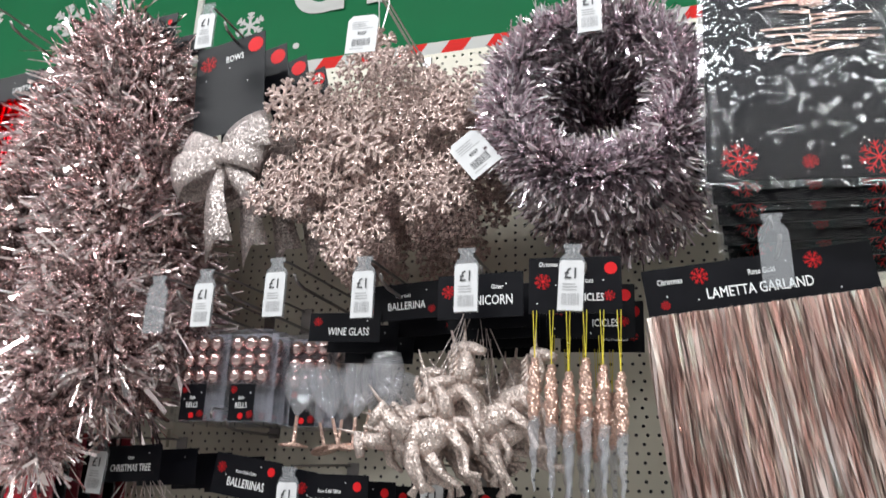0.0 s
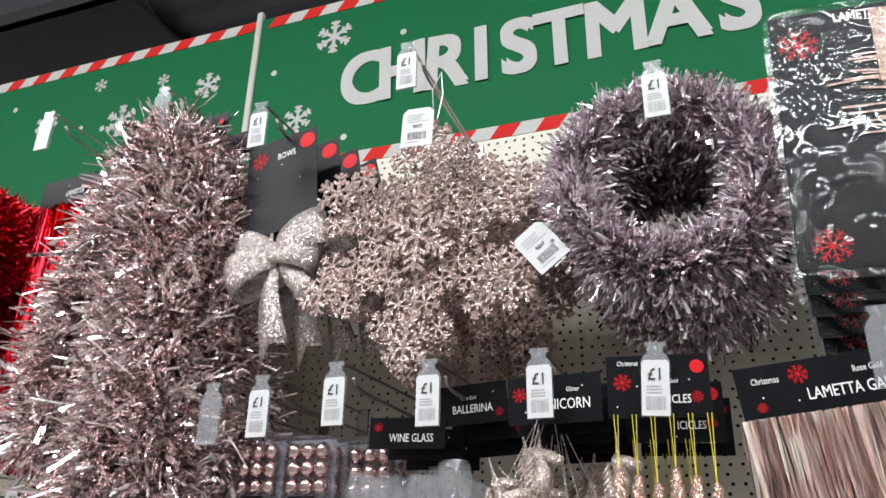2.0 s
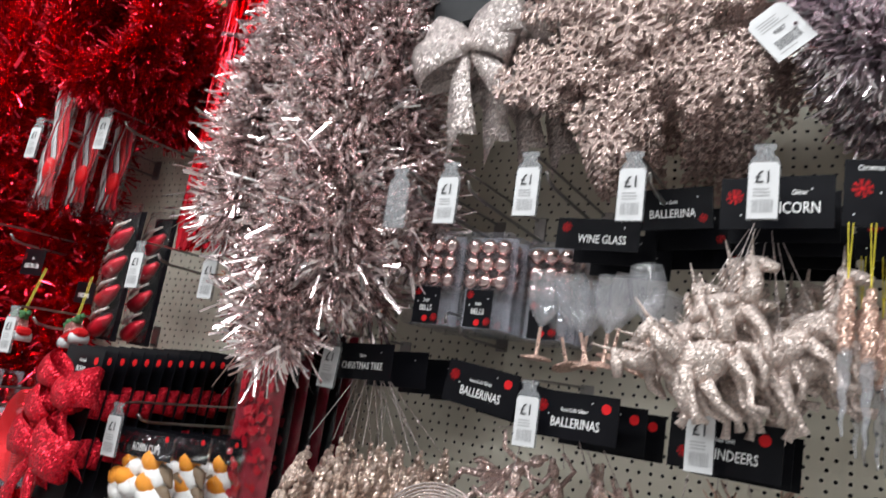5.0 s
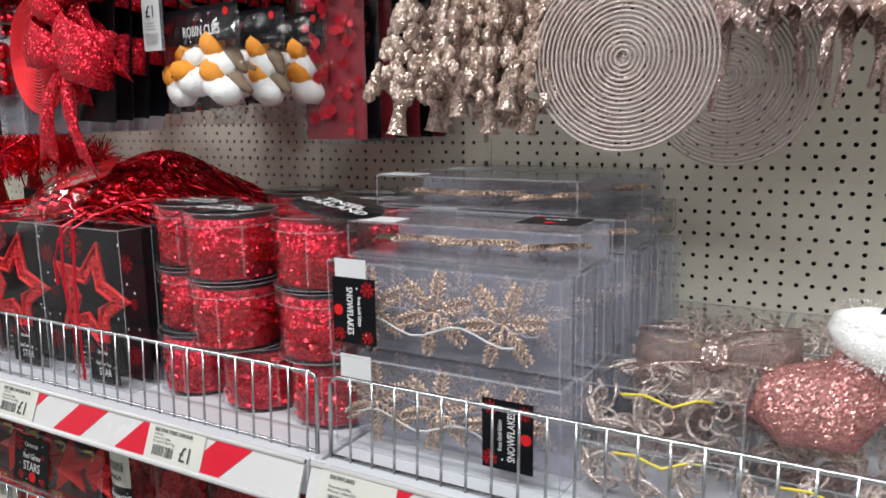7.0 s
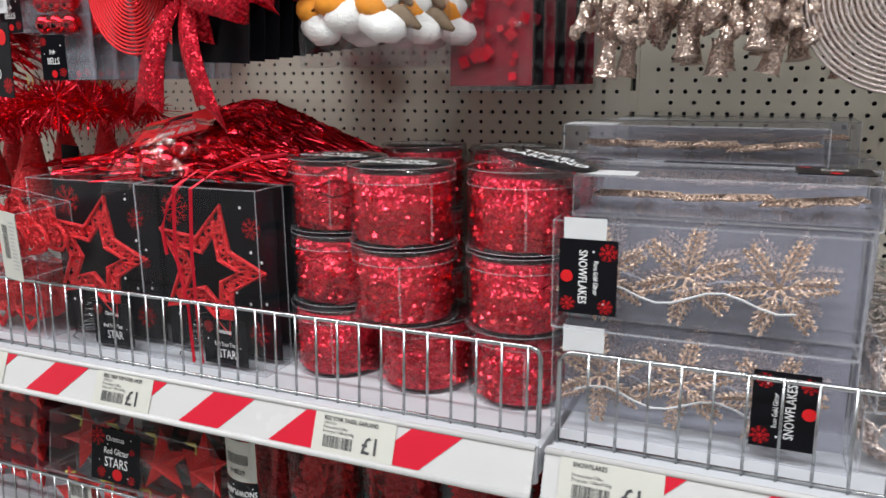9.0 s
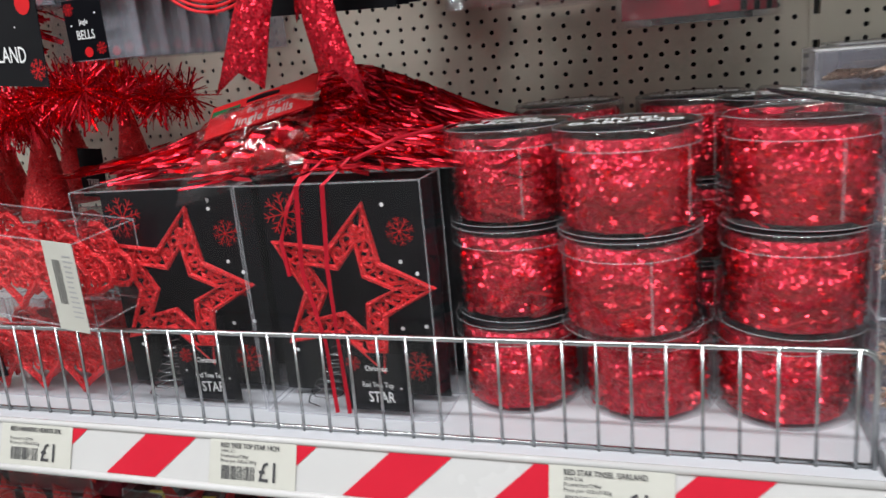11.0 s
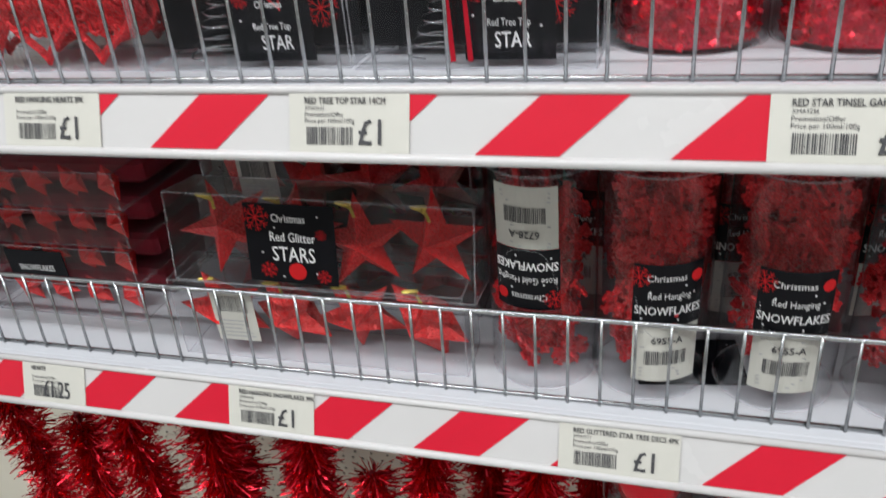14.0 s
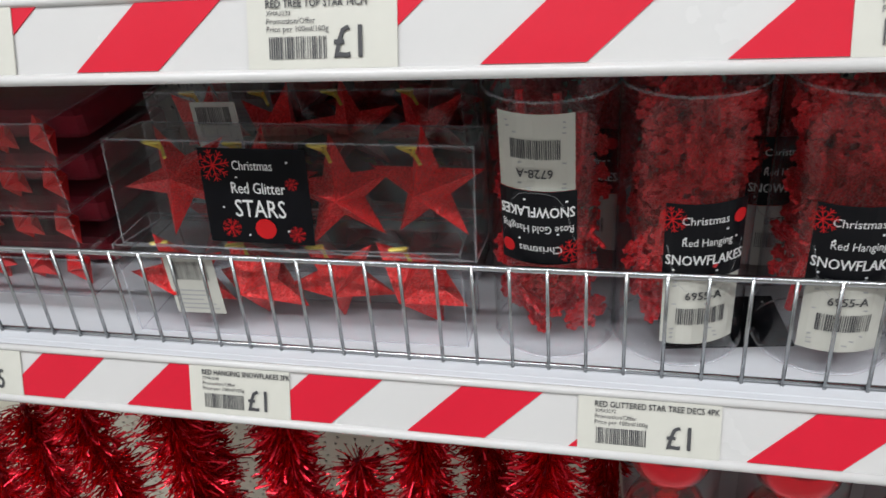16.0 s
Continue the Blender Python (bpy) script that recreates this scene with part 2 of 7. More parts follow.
# ---- mesh kit ----
class Shape:
    """Collects points and faces for one mesh."""

    def __init__(self):
        self.v, self.f = [], []

    def add(self, pts, faces, m=None):
        k = len(self.v)
        if m is not None:
            pts = [tuple(m @ Vector(p)) for p in pts]
        self.v.extend(tuple(p) for p in pts)
        self.f.extend(tuple(i + k for i in f) for f in faces)
        return self

    def box(self, x0, x1, y0, y1, z0, z1, b=0.0, m=None):
        if b <= 0:
            p = [(x, y, z) for x in (x0, x1) for y in (y0, y1) for z in (z0, z1)]
            return self.add(p, [(0, 1, 3, 2), (4, 6, 7, 5), (0, 4, 5, 1), (2, 3, 7, 6), (0, 2, 6, 4), (1, 5, 7, 3)], m)
        p, rings = [], []
        for z, i in ((z0, b), (z0 + b, 0), (z1 - b, 0), (z1, b)):
            ring = []
            for sx, sy in ((0, 0), (1, 0), (1, 1), (0, 1)):
                cx, cy = (x1 - i if sx else x0 + i), (y1 - i if sy else y0 + i)
                dx, dy = (-b if sx else b), (-b if sy else b)
                pair = [(cx, cy + dy, z), (cx + dx, cy, z)]
                if (sx + sy) % 2:
                    pair.reverse()
                ring += pair
            rings.append(range(len(p), len(p) + 8))
            p += ring
        f = [tuple(reversed(rings[0])), tuple(rings[3])]
        for a, c in zip(rings, rings[1:]):
            f += [(a[j], a[(j + 1) % 8], c[(j + 1) % 8], c[j]) for j in range(8)]
        return self.add(p, f, m)

    def tube(self, pts, r, n=6, closed=False, m=None):
        pts = [Vector(p) for p in pts]
        k, p = len(pts), []
        up = Vector((0.13, 0.27, 0.95))
        for i, c in enumerate(pts):
            a = pts[i - 1] if (i or closed) else c
            d = pts[(i + 1) % k] if (i < k - 1 or closed) else c
            t = (d - a).normalized()
            s = t.cross(up)
            if s.length < 1e-4:
                s = t.cross(Vector((1, 0, 0)))
            s.normalize()
            w = s.cross(t)
            rad = r[i] if isinstance(r, (list, tuple)) else r
            for j in range(n):
                q = 2 * math.pi * j / n
                p.append(c + (s * math.cos(q) + w * math.sin(q)) * rad)
        f = []
        for i in range(k if closed else k - 1):
            for j in range(n):
                b2 = (i + 1) % k
                f.append((i * n + j, i * n + (j + 1) % n, b2 * n + (j + 1) % n, b2 * n + j))
        if not closed:
            f += [tuple(reversed(range(n))), tuple(range((k - 1) * n, k * n))]
        return self.add(p, f, m)

    def lathe(self, prof, n=24, m=None, cap=True):
        p = [(r * math.cos(2 * math.pi * j / n), r * math.sin(2 * math.pi * j / n), z) for r, z in prof for j in range(n)]
        f = [(i * n + j, i * n + (j + 1) % n, (i + 1) * n + (j + 1) % n, (i + 1) * n + j) for i in range(len(prof) - 1) for j in range(n)]
        if cap:
            f += [tuple(reversed(range(n))), tuple(range((len(prof) - 1) * n, len(prof) * n))]
        return self.add(p, f, m)

    def plate(self, outline, y0, y1, m=None):
        """An outline in x and z, extruded from y0 to y1."""
        n = len(outline)
        p = [(x, y0, z) for x, z in outline] + [(x, y1, z) for x, z in outline]
        f = [tuple(range(n)), tuple(reversed(range(n, 2 * n)))] + [(i, i + n, (i + 1) % n + n, (i + 1) % n) for i in range(n)]
        return self.add(p, f, m)

    def sheet(self, rows, thick=0.0, m=None):
        """A grid of points, with some thickness."""
        a, b = len(rows), len(rows[0])
        p = [Vector(q) for row in rows for q in row]
        f = [(i * b + j, i * b + j + 1, (i + 1) * b + j + 1, (i + 1) * b + j) for i in range(a - 1) for j in range(b - 1)]
        if thick:
            mid = Vector((0, thick, 0))
            k = len(p)
            p += [q + mid for q in p]
            f += [tuple(reversed([i + k for i in g])) for g in f]
            rim = [j for j in range(b)] + [i * b + b - 1 for i in range(1, a)] + [(a - 1) * b + j for j in range(b - 2, -1, -1)] + [i * b for i in range(a - 2, 0, -1)]
            f += [(rim[i], rim[i] + k, rim[(i + 1) % len(rim)] + k, rim[(i + 1) % len(rim)]) for i in range(len(rim))]
        return self.add(p, f, m)

    def ball(self, c, r, n=10, m=None):
        rx, ry, rz = r if isinstance(r, (list, tuple)) else (r, r, r)
        p, k = [], n // 2
        for i in range(k + 1):
            a = math.pi * i / k
            for j in range(n):
                q = 2 * math.pi * j / n
                s = max(math.sin(a), 0.02)
                p.append((c[0] + rx * s * math.cos(q), c[1] + ry * s * math.sin(q), c[2] + rz * math.cos(a)))
        f = [(i * n + j, (i + 1) * n + j, (i + 1) * n + (j + 1) % n, i * n + (j + 1) % n) for i in range(k) for j in range(n)]
        return self.add(p, f, m)

    def mesh(self, name, material, smooth=False):
        me = bpy.data.meshes.new(name)
        me.from_pydata(self.v, [], self.f)
        me.materials.append(material)
        if smooth:
            me.polygons.foreach_set("use_smooth", [True] * len(me.polygons))
        me.update()
        return me


CLEAR = {"clear_film", "clear_box_plastic", "clear_box_edge", "clear_tag_plastic", "clear_acrylic", "rose_mesh_ribbon", "plastic_haze", "lilac_plastic_haze"}


JOINED = {"barcode", "tag_barcode", "tag_print", "small_print", "white_dots", "tinsel_fluff", "foil_fringe", "foil_coil", "foil_flake", "foil_strand", "cloth_petals", "red_flakes", "white_stripes", "red_stripes", "dot_print", "print"}


def part(name, shape, material, parent, label="", smooth=False, m=None):
    ob = new(name, shape.mesh(name, material, smooth) if isinstance(shape, Shape) else shape)
    ob.parent = parent
    if m is not None:
        ob.matrix_basis = m
    if label:
        ob["label"] = label
    if name in JOINED:
        ob["kind"] = "stuff"
    if ob.data.materials[0].name in CLEAR:
        ob.visible_shadow = False
    return ob


def thing(name, label, category, m, group="", kind=""):
    ob = new(name)
    ob.empty_display_size = 0.02
    ob.matrix_basis = m
    return tagged(ob, label, category, group, kind)


def solid(name, shape, material, label, category, m=None, group="", kind="", smooth=False):
    """A thing that is one mesh."""
    ob = new(name, shape.mesh(name, material, smooth))
    if m is not None:
        ob.matrix_basis = m
    return tagged(ob, label, category, group, kind)


LETTERS = {}


def letters(text, size, m, depth=0.0002, bold=0.0, squeeze=1.0, fine=False):
    """The outline of a word as points and faces, centred, in the x-z plane, facing -y."""
    key = (text, fine)
    if key not in LETTERS:
        cu = bpy.data.curves.new("word", "FONT")
        cu.body, cu.size, cu.align_x, cu.align_y, cu.resolution_u = text, 1.0, "CENTER", "CENTER", 6 if fine else 2
        ob = bpy.data.objects.new("word", cu)
        scene.collection.objects.link(ob)
        me = bpy.data.meshes.new_from_object(ob.evaluated_get(bpy.context.evaluated_depsgraph_get()))
        LETTERS[key] = ([v.co.copy() for v in me.vertices], [tuple(p.vertices) for p in me.polygons if p.normal.z > 0.5])
        bpy.data.objects.remove(ob)
        bpy.data.meshes.remove(me)
        bpy.data.curves.remove(cu)
    pts, faces = LETTERS[key]
    s = Shape()
    for k in range(4 if bold else 1):
        dx, dz = ((0, 0), (1, 0), (0, 1), (1, 1))[k]
        e = bold * size * 3
        s.add([(p.x * size * squeeze + (dx - 0.5) * e, -depth - max(0.00012, 0.0016 * size) * k, p.y * size + (dz - 0.5) * e) for p in pts], faces, m)
    return s


def words(items):
    """Several words in one shape: (text, size, x, z, bold, squeeze)."""
    s = Shape()
    for text, size, x, z, bold, squeeze in items:
        w = letters(text, size, pose(x, 0, z), bold=bold, squeeze=squeeze)
        s.add(w.v, w.f)
    return s


def bars(x0, x1, z0, z1, count, rng, y=-0.0003):
    """The bars of a barcode."""
    s, step = Shape(), (x1 - x0) / count
    for i in range(count):
        w = step * rng.uniform(0.25, 0.75)
        s.add([(x0 + i * step, y, z0), (x0 + i * step + w, y, z0), (x0 + i * step + w, y, z1), (x0 + i * step, y, z1)], [(0, 1, 2, 3)])
    return s


def lines(x0, x1, zs, h, rng, y=-0.0003):
    s = Shape()
    for z in zs:
        e = x0 + (x1 - x0) * rng.uniform(0.6, 1.0)
        s.add([(x0, y, z), (e, y, z), (e, y, z + h), (x0, y, z + h)], [(0, 1, 2, 3)])
    return s


def flake_mark(x, z, r, y=-0.0004, w=0.14, arms=6, turn=0.2):
    """A flat printed snowflake."""
    s = Shape()
    for k in range(arms):
        a = turn + 2 * math.pi * k / arms
        d, e = Vector((math.cos(a), 0, math.sin(a))), Vector((-math.sin(a), 0, math.cos(a)))
        c = Vector((x, y - 0.00012 * k, z))
        s.add([c - e * w * r * 0.5, c + d * r - e * w * r * 0.4, c + d * r + e * w * r * 0.4, c + e * w * r * 0.5], [(0, 1, 2, 3)])
        for q in (0.45, 0.72):
            for sg in (-1, 1):
                o = c + d * r * q - Vector((0, 0.00006, 0))
                t = (d * 0.7 + e * sg * 0.7) * r * 0.32
                n2 = (d * sg * -0.7 + e * 0.7) * w * r * 0.35
                s.add([o - n2, o + t - n2, o + t + n2, o + n2], [(0, 1, 2, 3)])
    return s


def dots(places, r, y=-0.0004):
    s = Shape()
    for x, z in places:
        s.add([(x + r * math.cos(k * math.pi / 6), y, z + r * math.sin(k * math.pi / 6)) for k in range(12)], [tuple(range(12))])
    return s


def tinsel(path, radius, count, width, rng, lean=0.35, curl=0.25, closed=False, shape=None, inner=0.12):
    """Thin foil strands that stand out round a path."""
    s = shape or Shape()
    pts = [Vector(p) for p in path]
    k = len(pts)
    for _ in range(count):
        u = rng.random() * (k if closed else k - 1)
        i = int(u)
        a, b = pts[i % k], pts[(i + 1) % k]
        t = (b - a).normalized()
        c = a.lerp(b, u - i)
        d = Vector((rng.gauss(0, 1), rng.gauss(0, 1), rng.gauss(0, 1)))
        d = (d - t * d.dot(t)).normalized()
        d = (d + t * rng.uniform(-lean, lean)).normalized()
        L = radius * rng.uniform(0.65, 1.1)
        w = d.cross(Vector((rng.gauss(0, 1), rng.gauss(0, 1), rng.gauss(0, 1)))).normalized() * width * rng.uniform(0.5, 1.2)
        bend = Vector((rng.gauss(0, 1), rng.gauss(0, 1), rng.gauss(0, 1) - 0.4)) * curl * L * 0.5
        p0, p1, p2 = c + d * L * inner, c + d * L * (0.52 + 0.5 * inner) + bend * 0.3, c + d * L + bend
        tw = d.cross(w).normalized() * w.length * rng.uniform(-0.6, 0.6)
        s.add([p0 - w * 0.5, p0 + w * 0.5, p1 + (w + tw) * 0.5, p1 - (w + tw) * 0.5, p2 + w * 0.5, p2 - w * 0.5], [(0, 1, 2, 3), (3, 2, 4, 5)])
    return s


def ring(r, n, c=(0, 0, 0), wob=0.0, rng=None):
    return [(c[0] + r * math.cos(2 * math.pi * k / n), c[1] + (rng.uniform(-wob, wob) if rng else 0), c[2] + r * math.sin(2 * math.pi * k / n)) for k in range(n)]


# ---- the room ----
BOARD_Y, JOINT = 1.045, -0.757
BAYS = [(-1.757, -0.757), (-0.757, 0.243)]
s = Shape()
s.box(-5.0, 4.0, -5.0, 1.6, -0.1, 0)
solid("floor", s, M_FLOOR, "pale grey vinyl shop floor", "floor", kind="structure")
s = Shape()
s.box(-5.0, 4.0, -5.0, 1.6, 3.3, 3.4)
solid("ceiling", s, M_CEIL, "dark painted shop ceiling", "ceiling", kind="structure")
# added walls close the room; the unseen south one stands near to control reflections
for nm, q in (("wall_north", (-5, 4, 1.5, 1.6, 0, 3.3)), ("unseen_wall_south", (-5, 4, -1.7, -1.6, 0, 3.3)), ("wall_west", (-3.7, -3.6, -1.6, 1.5, 0, 3.3)), ("wall_east", (2.1, 2.2, -1.6, 1.5, 0, 3.3))):
    s = Shape()
    s.box(*q)
    solid(nm, s, M_WALL_DARK if nm == "unseen_wall_south" else M_WALL, "plain added wall closing the room", "wall", kind="structure")
for lx, ly in LAMPS:
    lamp = thing("ceiling_light", "white batten light with a glowing tube under the ceiling", "lamp", pose(lx, ly, 3.2), group="ceiling lights")
    s = Shape()
    s.box(-0.78, 0.78, -0.05, 0.05, 0, 0.1, 0.008)
    part("housing", s, M_SHELF, lamp)
    s = Shape()
    s.tube([(-0.75, 0, -0.03), (0.75, 0, -0.03)], 0.014, 10)
    part("tube", s, M_TUBE, lamp, "glowing white tube", True)
# round duct above the shelves
duct = thing("ceiling_duct", "dark grey round air duct under the ceiling", "duct", pose(-2.2, 1.32, 2.97))
s = Shape()
s.tube([(-1.6, 0, 0), (4.2, 0, 0.0)], 0.16, 28)
part("duct_pipe", s, M_DUCT, duct, smooth=True)
for k in range(8):
    s = Shape()
    x = -1.4 + k * 0.75
    s.tube([(x, 0, 0), (x + 0.03, 0, 0)], 0.168, 28)
    part("band", s, M_DARKSTEEL, duct, smooth=True)
grid = thing("ceiling_grille", "grey open-cell ceiling grille panel between dark beams", "ceiling grille", pose(-2.75, 0.95, 3.14))
s = Shape()
for i in range(31):
    s.box(-0.6 + 0.04 * i, -0.594 + 0.04 * i, -0.45, 0.45, 0, 0.03)
part("cross_bar", s, M_WALL, grid)
s = Shape()
for i in range(24):
    s.box(-0.6, 0.606, -0.45 + 0.039 * i, -0.444 + 0.039 * i, 0.002, 0.028)
part("long_bar", s, M_WALL, grid)
tray = thing("cable_tray", "grey perforated metal cable tray under the ceiling", "cable tray", pose(-2.3, 1.28, 2.78))
s = Shape()
s.box(-1.2, 1.0, -0.12, 0.12, 0, 0.012)
part("base", s, M_DARKSTEEL, tray)
for sy in (-0.12, 0.11):
    s = Shape()
    s.box(-1.2, 1.0, sy, sy + 0.01, 0, 0.05)
    part("side", s, M_DARKSTEEL, tray)


# ---- shelving ----
def board(x0, x1, z0, z1):
    """A punched back panel: close rows of holes between wider ones."""
    pts, faces, quads = [], [], []
    rep, pitch, r = 0.0715, 0.023, 0.0024
    rows = int((z1 - z0) / (pitch / 2))
    hole = [(r * math.cos(math.pi / 8 + k * math.pi / 4), r * math.sin(math.pi / 8 + k * math.pi / 4)) for k in range(8)]
    for j in range(rows):
        zc = z0 + (j + 0.5) * pitch / 2
        w = rep / (5 if j % 2 else 3)
        start = -0.503 - w / 2 - rep * 30
        first = math.ceil((x0 - start) / w)
        last = math.floor((x1 - start) / w)
        h = pitch / 4
        if start + first * w > x0 + 1e-6:
            k = len(pts)
            pts += [(x0, 0, zc - h), (start + first * w, 0, zc - h), (start + first * w, 0, zc + h), (x0, 0, zc + h)]
            faces.append((k, k + 1, k + 2, k + 3))
        if start + last * w < x1 - 1e-6:
            k = len(pts)
            pts += [(start + last * w, 0, zc - h), (x1, 0, zc - h), (x1, 0, zc + h), (start + last * w, 0, zc + h)]
            faces.append((k, k + 1, k + 2, k + 3))
        for i in range(first, last):
            xa, xb, k = start + i * w, start + (i + 1) * w, len(pts)
            xc = (xa + xb) / 2
            pts += [(xb, 0, zc + h), (xa, 0, zc + h), (xa, 0, zc - h), (xb, 0, zc - h)]
            pts += [(xc + a, 0, zc + b) for a, b in hole]
            pts += [(xc + a, 0.002, zc + b) for a, b in hole]
            o = k + 4
            faces += [(k, k + 1, o + 2, o + 1), (k + 1, k + 2, o + 4, o + 3), (k + 2, k + 3, o + 6, o + 5), (k + 3, k, o, o + 7)]
            faces += [(k, o + 1, o), (k + 1, o + 3, o + 2), (k + 2, o + 5, o + 4), (k + 3, o + 7, o + 6)]
            faces += [(o + q, o + (q + 1) % 8, o + 8 + (q + 1) % 8, o + 8 + q) for q in range(8)]
    top = z0 + rows * pitch / 2
    k = len(pts)
    pts += [(x0, 0, top), (x1, 0, top), (x1, 0, z1), (x0, 0, z1)]
    faces.append((k, k + 1, k + 2, k + 3))
    s = Shape()
    s.v, s.f = pts, faces
    return s


for i, (x0, x1) in enumerate(BAYS):
    panel = thing("wall_panel_%d" % (i + 1), "cream painted punched steel back panel of the shelving", "back panel", pose(0, BOARD_Y, 0), kind="structure")
    part("punched_sheet", board(x0 + 0.006, x1 - 0.006, 0.06, 2.11), M_PEG, panel)
    # added dark sheet stands for the shade seen through the holes
    s = Shape()
    s.box(x0 + 0.006, x1 - 0.006, 0.02, 0.03, 0.06, 2.11)
    part("backing", s, M_DARKSTEEL, panel)
for sx, (x0, x1) in enumerate([(-2.757, -1.757), (0.243, 1.243)]):
    s = Shape()
    s.box(x0 + 0.006, x1 - 0.006, 0, 0.03, 0.06, 2.11)
    solid("wall_panel_%d" % (sx + 3), s, M_PEG, "cream painted steel back panel of the shelving", "back panel", pose(0, BOARD_Y, 0), kind="structure")
for x in (-1.757, -0.757, 0.243):
    up = thing("upright", "cream slotted steel shelving upright", "upright", pose(x, BOARD_Y, 0), kind="structure", group="shelving uprights")
    s = Shape()
    z = 0.06
    s.box(-0.006, -0.0028, -0.002, 0.014, z, 2.11)
    s.box(0.0028, 0.006, -0.002, 0.014, z, 2.11)
    while z < 2.08:
        s.box(-0.0028, 0.0028, -0.002, 0.014, z, z + 0.022)
        z += 0.05
    part("post", s, M_PEG, up)
    # dark plate puts the shade inside the slots into colour
    s = Shape()
    s.box(-0.0028, 0.0028, 0.012, 0.016, 0.06, 2.11)
    part("slot_shade", s, M_DARKSTEEL, up)

# green banner above
banner = thing("banner", "green printed sign board with snowflakes and striped edge", "sign", pose(0, 1.17, 0), kind="structure")
for x0, x1 in ((-2.9, -0.912), (-0.902, 1.3)):
    s = Shape()
    s.box(x0, x1, 0, 0.006, 2.185, 2.60)
    part("board", s, M_GREEN, banner)
s = Shape()
s.box(-0.914, -0.9, -0.006, 0.008, 2.185, 2.62, 0.002)
part("joint_strip", s, M_TICKET, banner, "cream plastic joint strip")
for zb in (2.19, 2.572):
    s, r2 = Shape(), Shape()
    x = -2.9
    while x < 1.28:
        for k, sh in ((0, r2), (1, s)):
            a = x + k * 0.042
            if not (-0.965 < a < -0.9):
                sh.plate([(a, zb), (a + 0.042, zb), (a + 0.06, zb + 0.026), (a + 0.018, zb + 0.026)], -0.0015, 0)
        x += 0.084
    part("white_stripes", s, M_CREAM, banner)
    part("red_stripes", r2, M_BANRED, banner)
LETTER_X = [("C", -0.64), ("H", -0.556), ("R", -0.467), ("I", -0.394), ("S", -0.322), ("T", -0.243), ("M", -0.142), ("A", -0.036), ("S", 0.065)]
for i, (ch, x) in enumerate(LETTER_X):
    part("letter", letters(ch, 0.168, pose(x, -0.001, 2.377, 0, random.Random(int(x * 999)).uniform(-3, 3), 0), 0.001 + 0.002 * (i % 2), 0.02, 0.9, True), M_CREAM, banner)
for (x, z), r in (((-1.022, 2.452), 0.033), ((-1.248, 2.407), 0.042), ((-1.330, 2.521), 0.018), ((-1.147, 2.495), 0.016), ((-0.716, 2.506), 0.042), ((-0.785, 2.316), 0.033), ((-1.477, 2.442), 0.03), ((-1.823, 2.517), 0.02), ((-1.461, 2.449), 0.025)):
    part("snowflake_print", flake_mark(x, z, r, -0.0012, 0.2, 6, 0.5), M_CREAM, banner)
s = dots([(-0.854, 2.445), (-0.558, 2.478), (-0.676, 2.253), (-1.298, 2.396), (-1.363, 2.409), (-1.589, 2.506)], 0.007, -0.0012)
part("dot_print", s, M_CREAM, banner)

RAIL1, RAIL2 = (0.706, 0.926), (0.722, 0.694)
RAIL_H = 0.0365


def rail_pose(x, r):
    return pose(x, r[0] - 0.002, r[1], -21.5, 0, 0)


def shelf(x0, x1, r, first, period=0.0985, stripe=0.044):
    """A white shelf with a striped price rail along its front."""
    y, z = r
    top = z - 0.003
    th = thing("shelf", "white steel shelf with red and white striped price rail", "shelf", pose((x0 + x1) / 2, 0, top), group="bay shelves")
    h = (x1 - x0) / 2
    s = Shape()
    s.box(-h + 0.003, h - 0.003, y + 0.006, BOARD_Y - 0.003, -0.028, 0, 0.003)
    part("deck", s, M_SHELF, th)
    s = Shape()
    s.box(-h + 0.003, h - 0.003, y - 0.002, y + 0.005, -0.03, 0.004, 0.0015)
    part("front_lip", s, M_SHELF, th)
    m = Matrix.Translation((0, 0, -top)) @ rail_pose(0, r)
    s = Shape()
    s.box(-h + 0.004, h - 0.004, -0.0015, 0.001, -RAIL_H, 0)
    part("price_rail", s, M_RAIL, th, "white plastic price rail", m=m)
    for zz, q in ((-RAIL_H - 0.0012, 0.003), (-0.001, 0.0026)):
        s = Shape()
        s.tube([(-h + 0.004, -0.0015, zz), (h - 0.004, -0.0015, zz)], q, 8)
        part("rail_lip", s, M_RAIL, th, smooth=True, m=m)
    cx = (x0 + x1) / 2
    x = first
    while x < x1 - 0.01:
        a, b = max(x, x0 + 0.006), min(x + stripe, x1 - 0.008)
        c, d = max(x - 0.034, x0 + 0.006), min(x + stripe - 0.034, x1 - 0.008)
        if b > a and d > c:
            s = Shape()
            s.plate([(c - cx, -RAIL_H + 0.002), (d - cx, -RAIL_H + 0.002), (b - cx, -0.0035), (a - cx, -0.0035)], -0.0022, -0.0014)
            part("red_stripe", s, M_RED, th, m=m)
        x += period
    return th


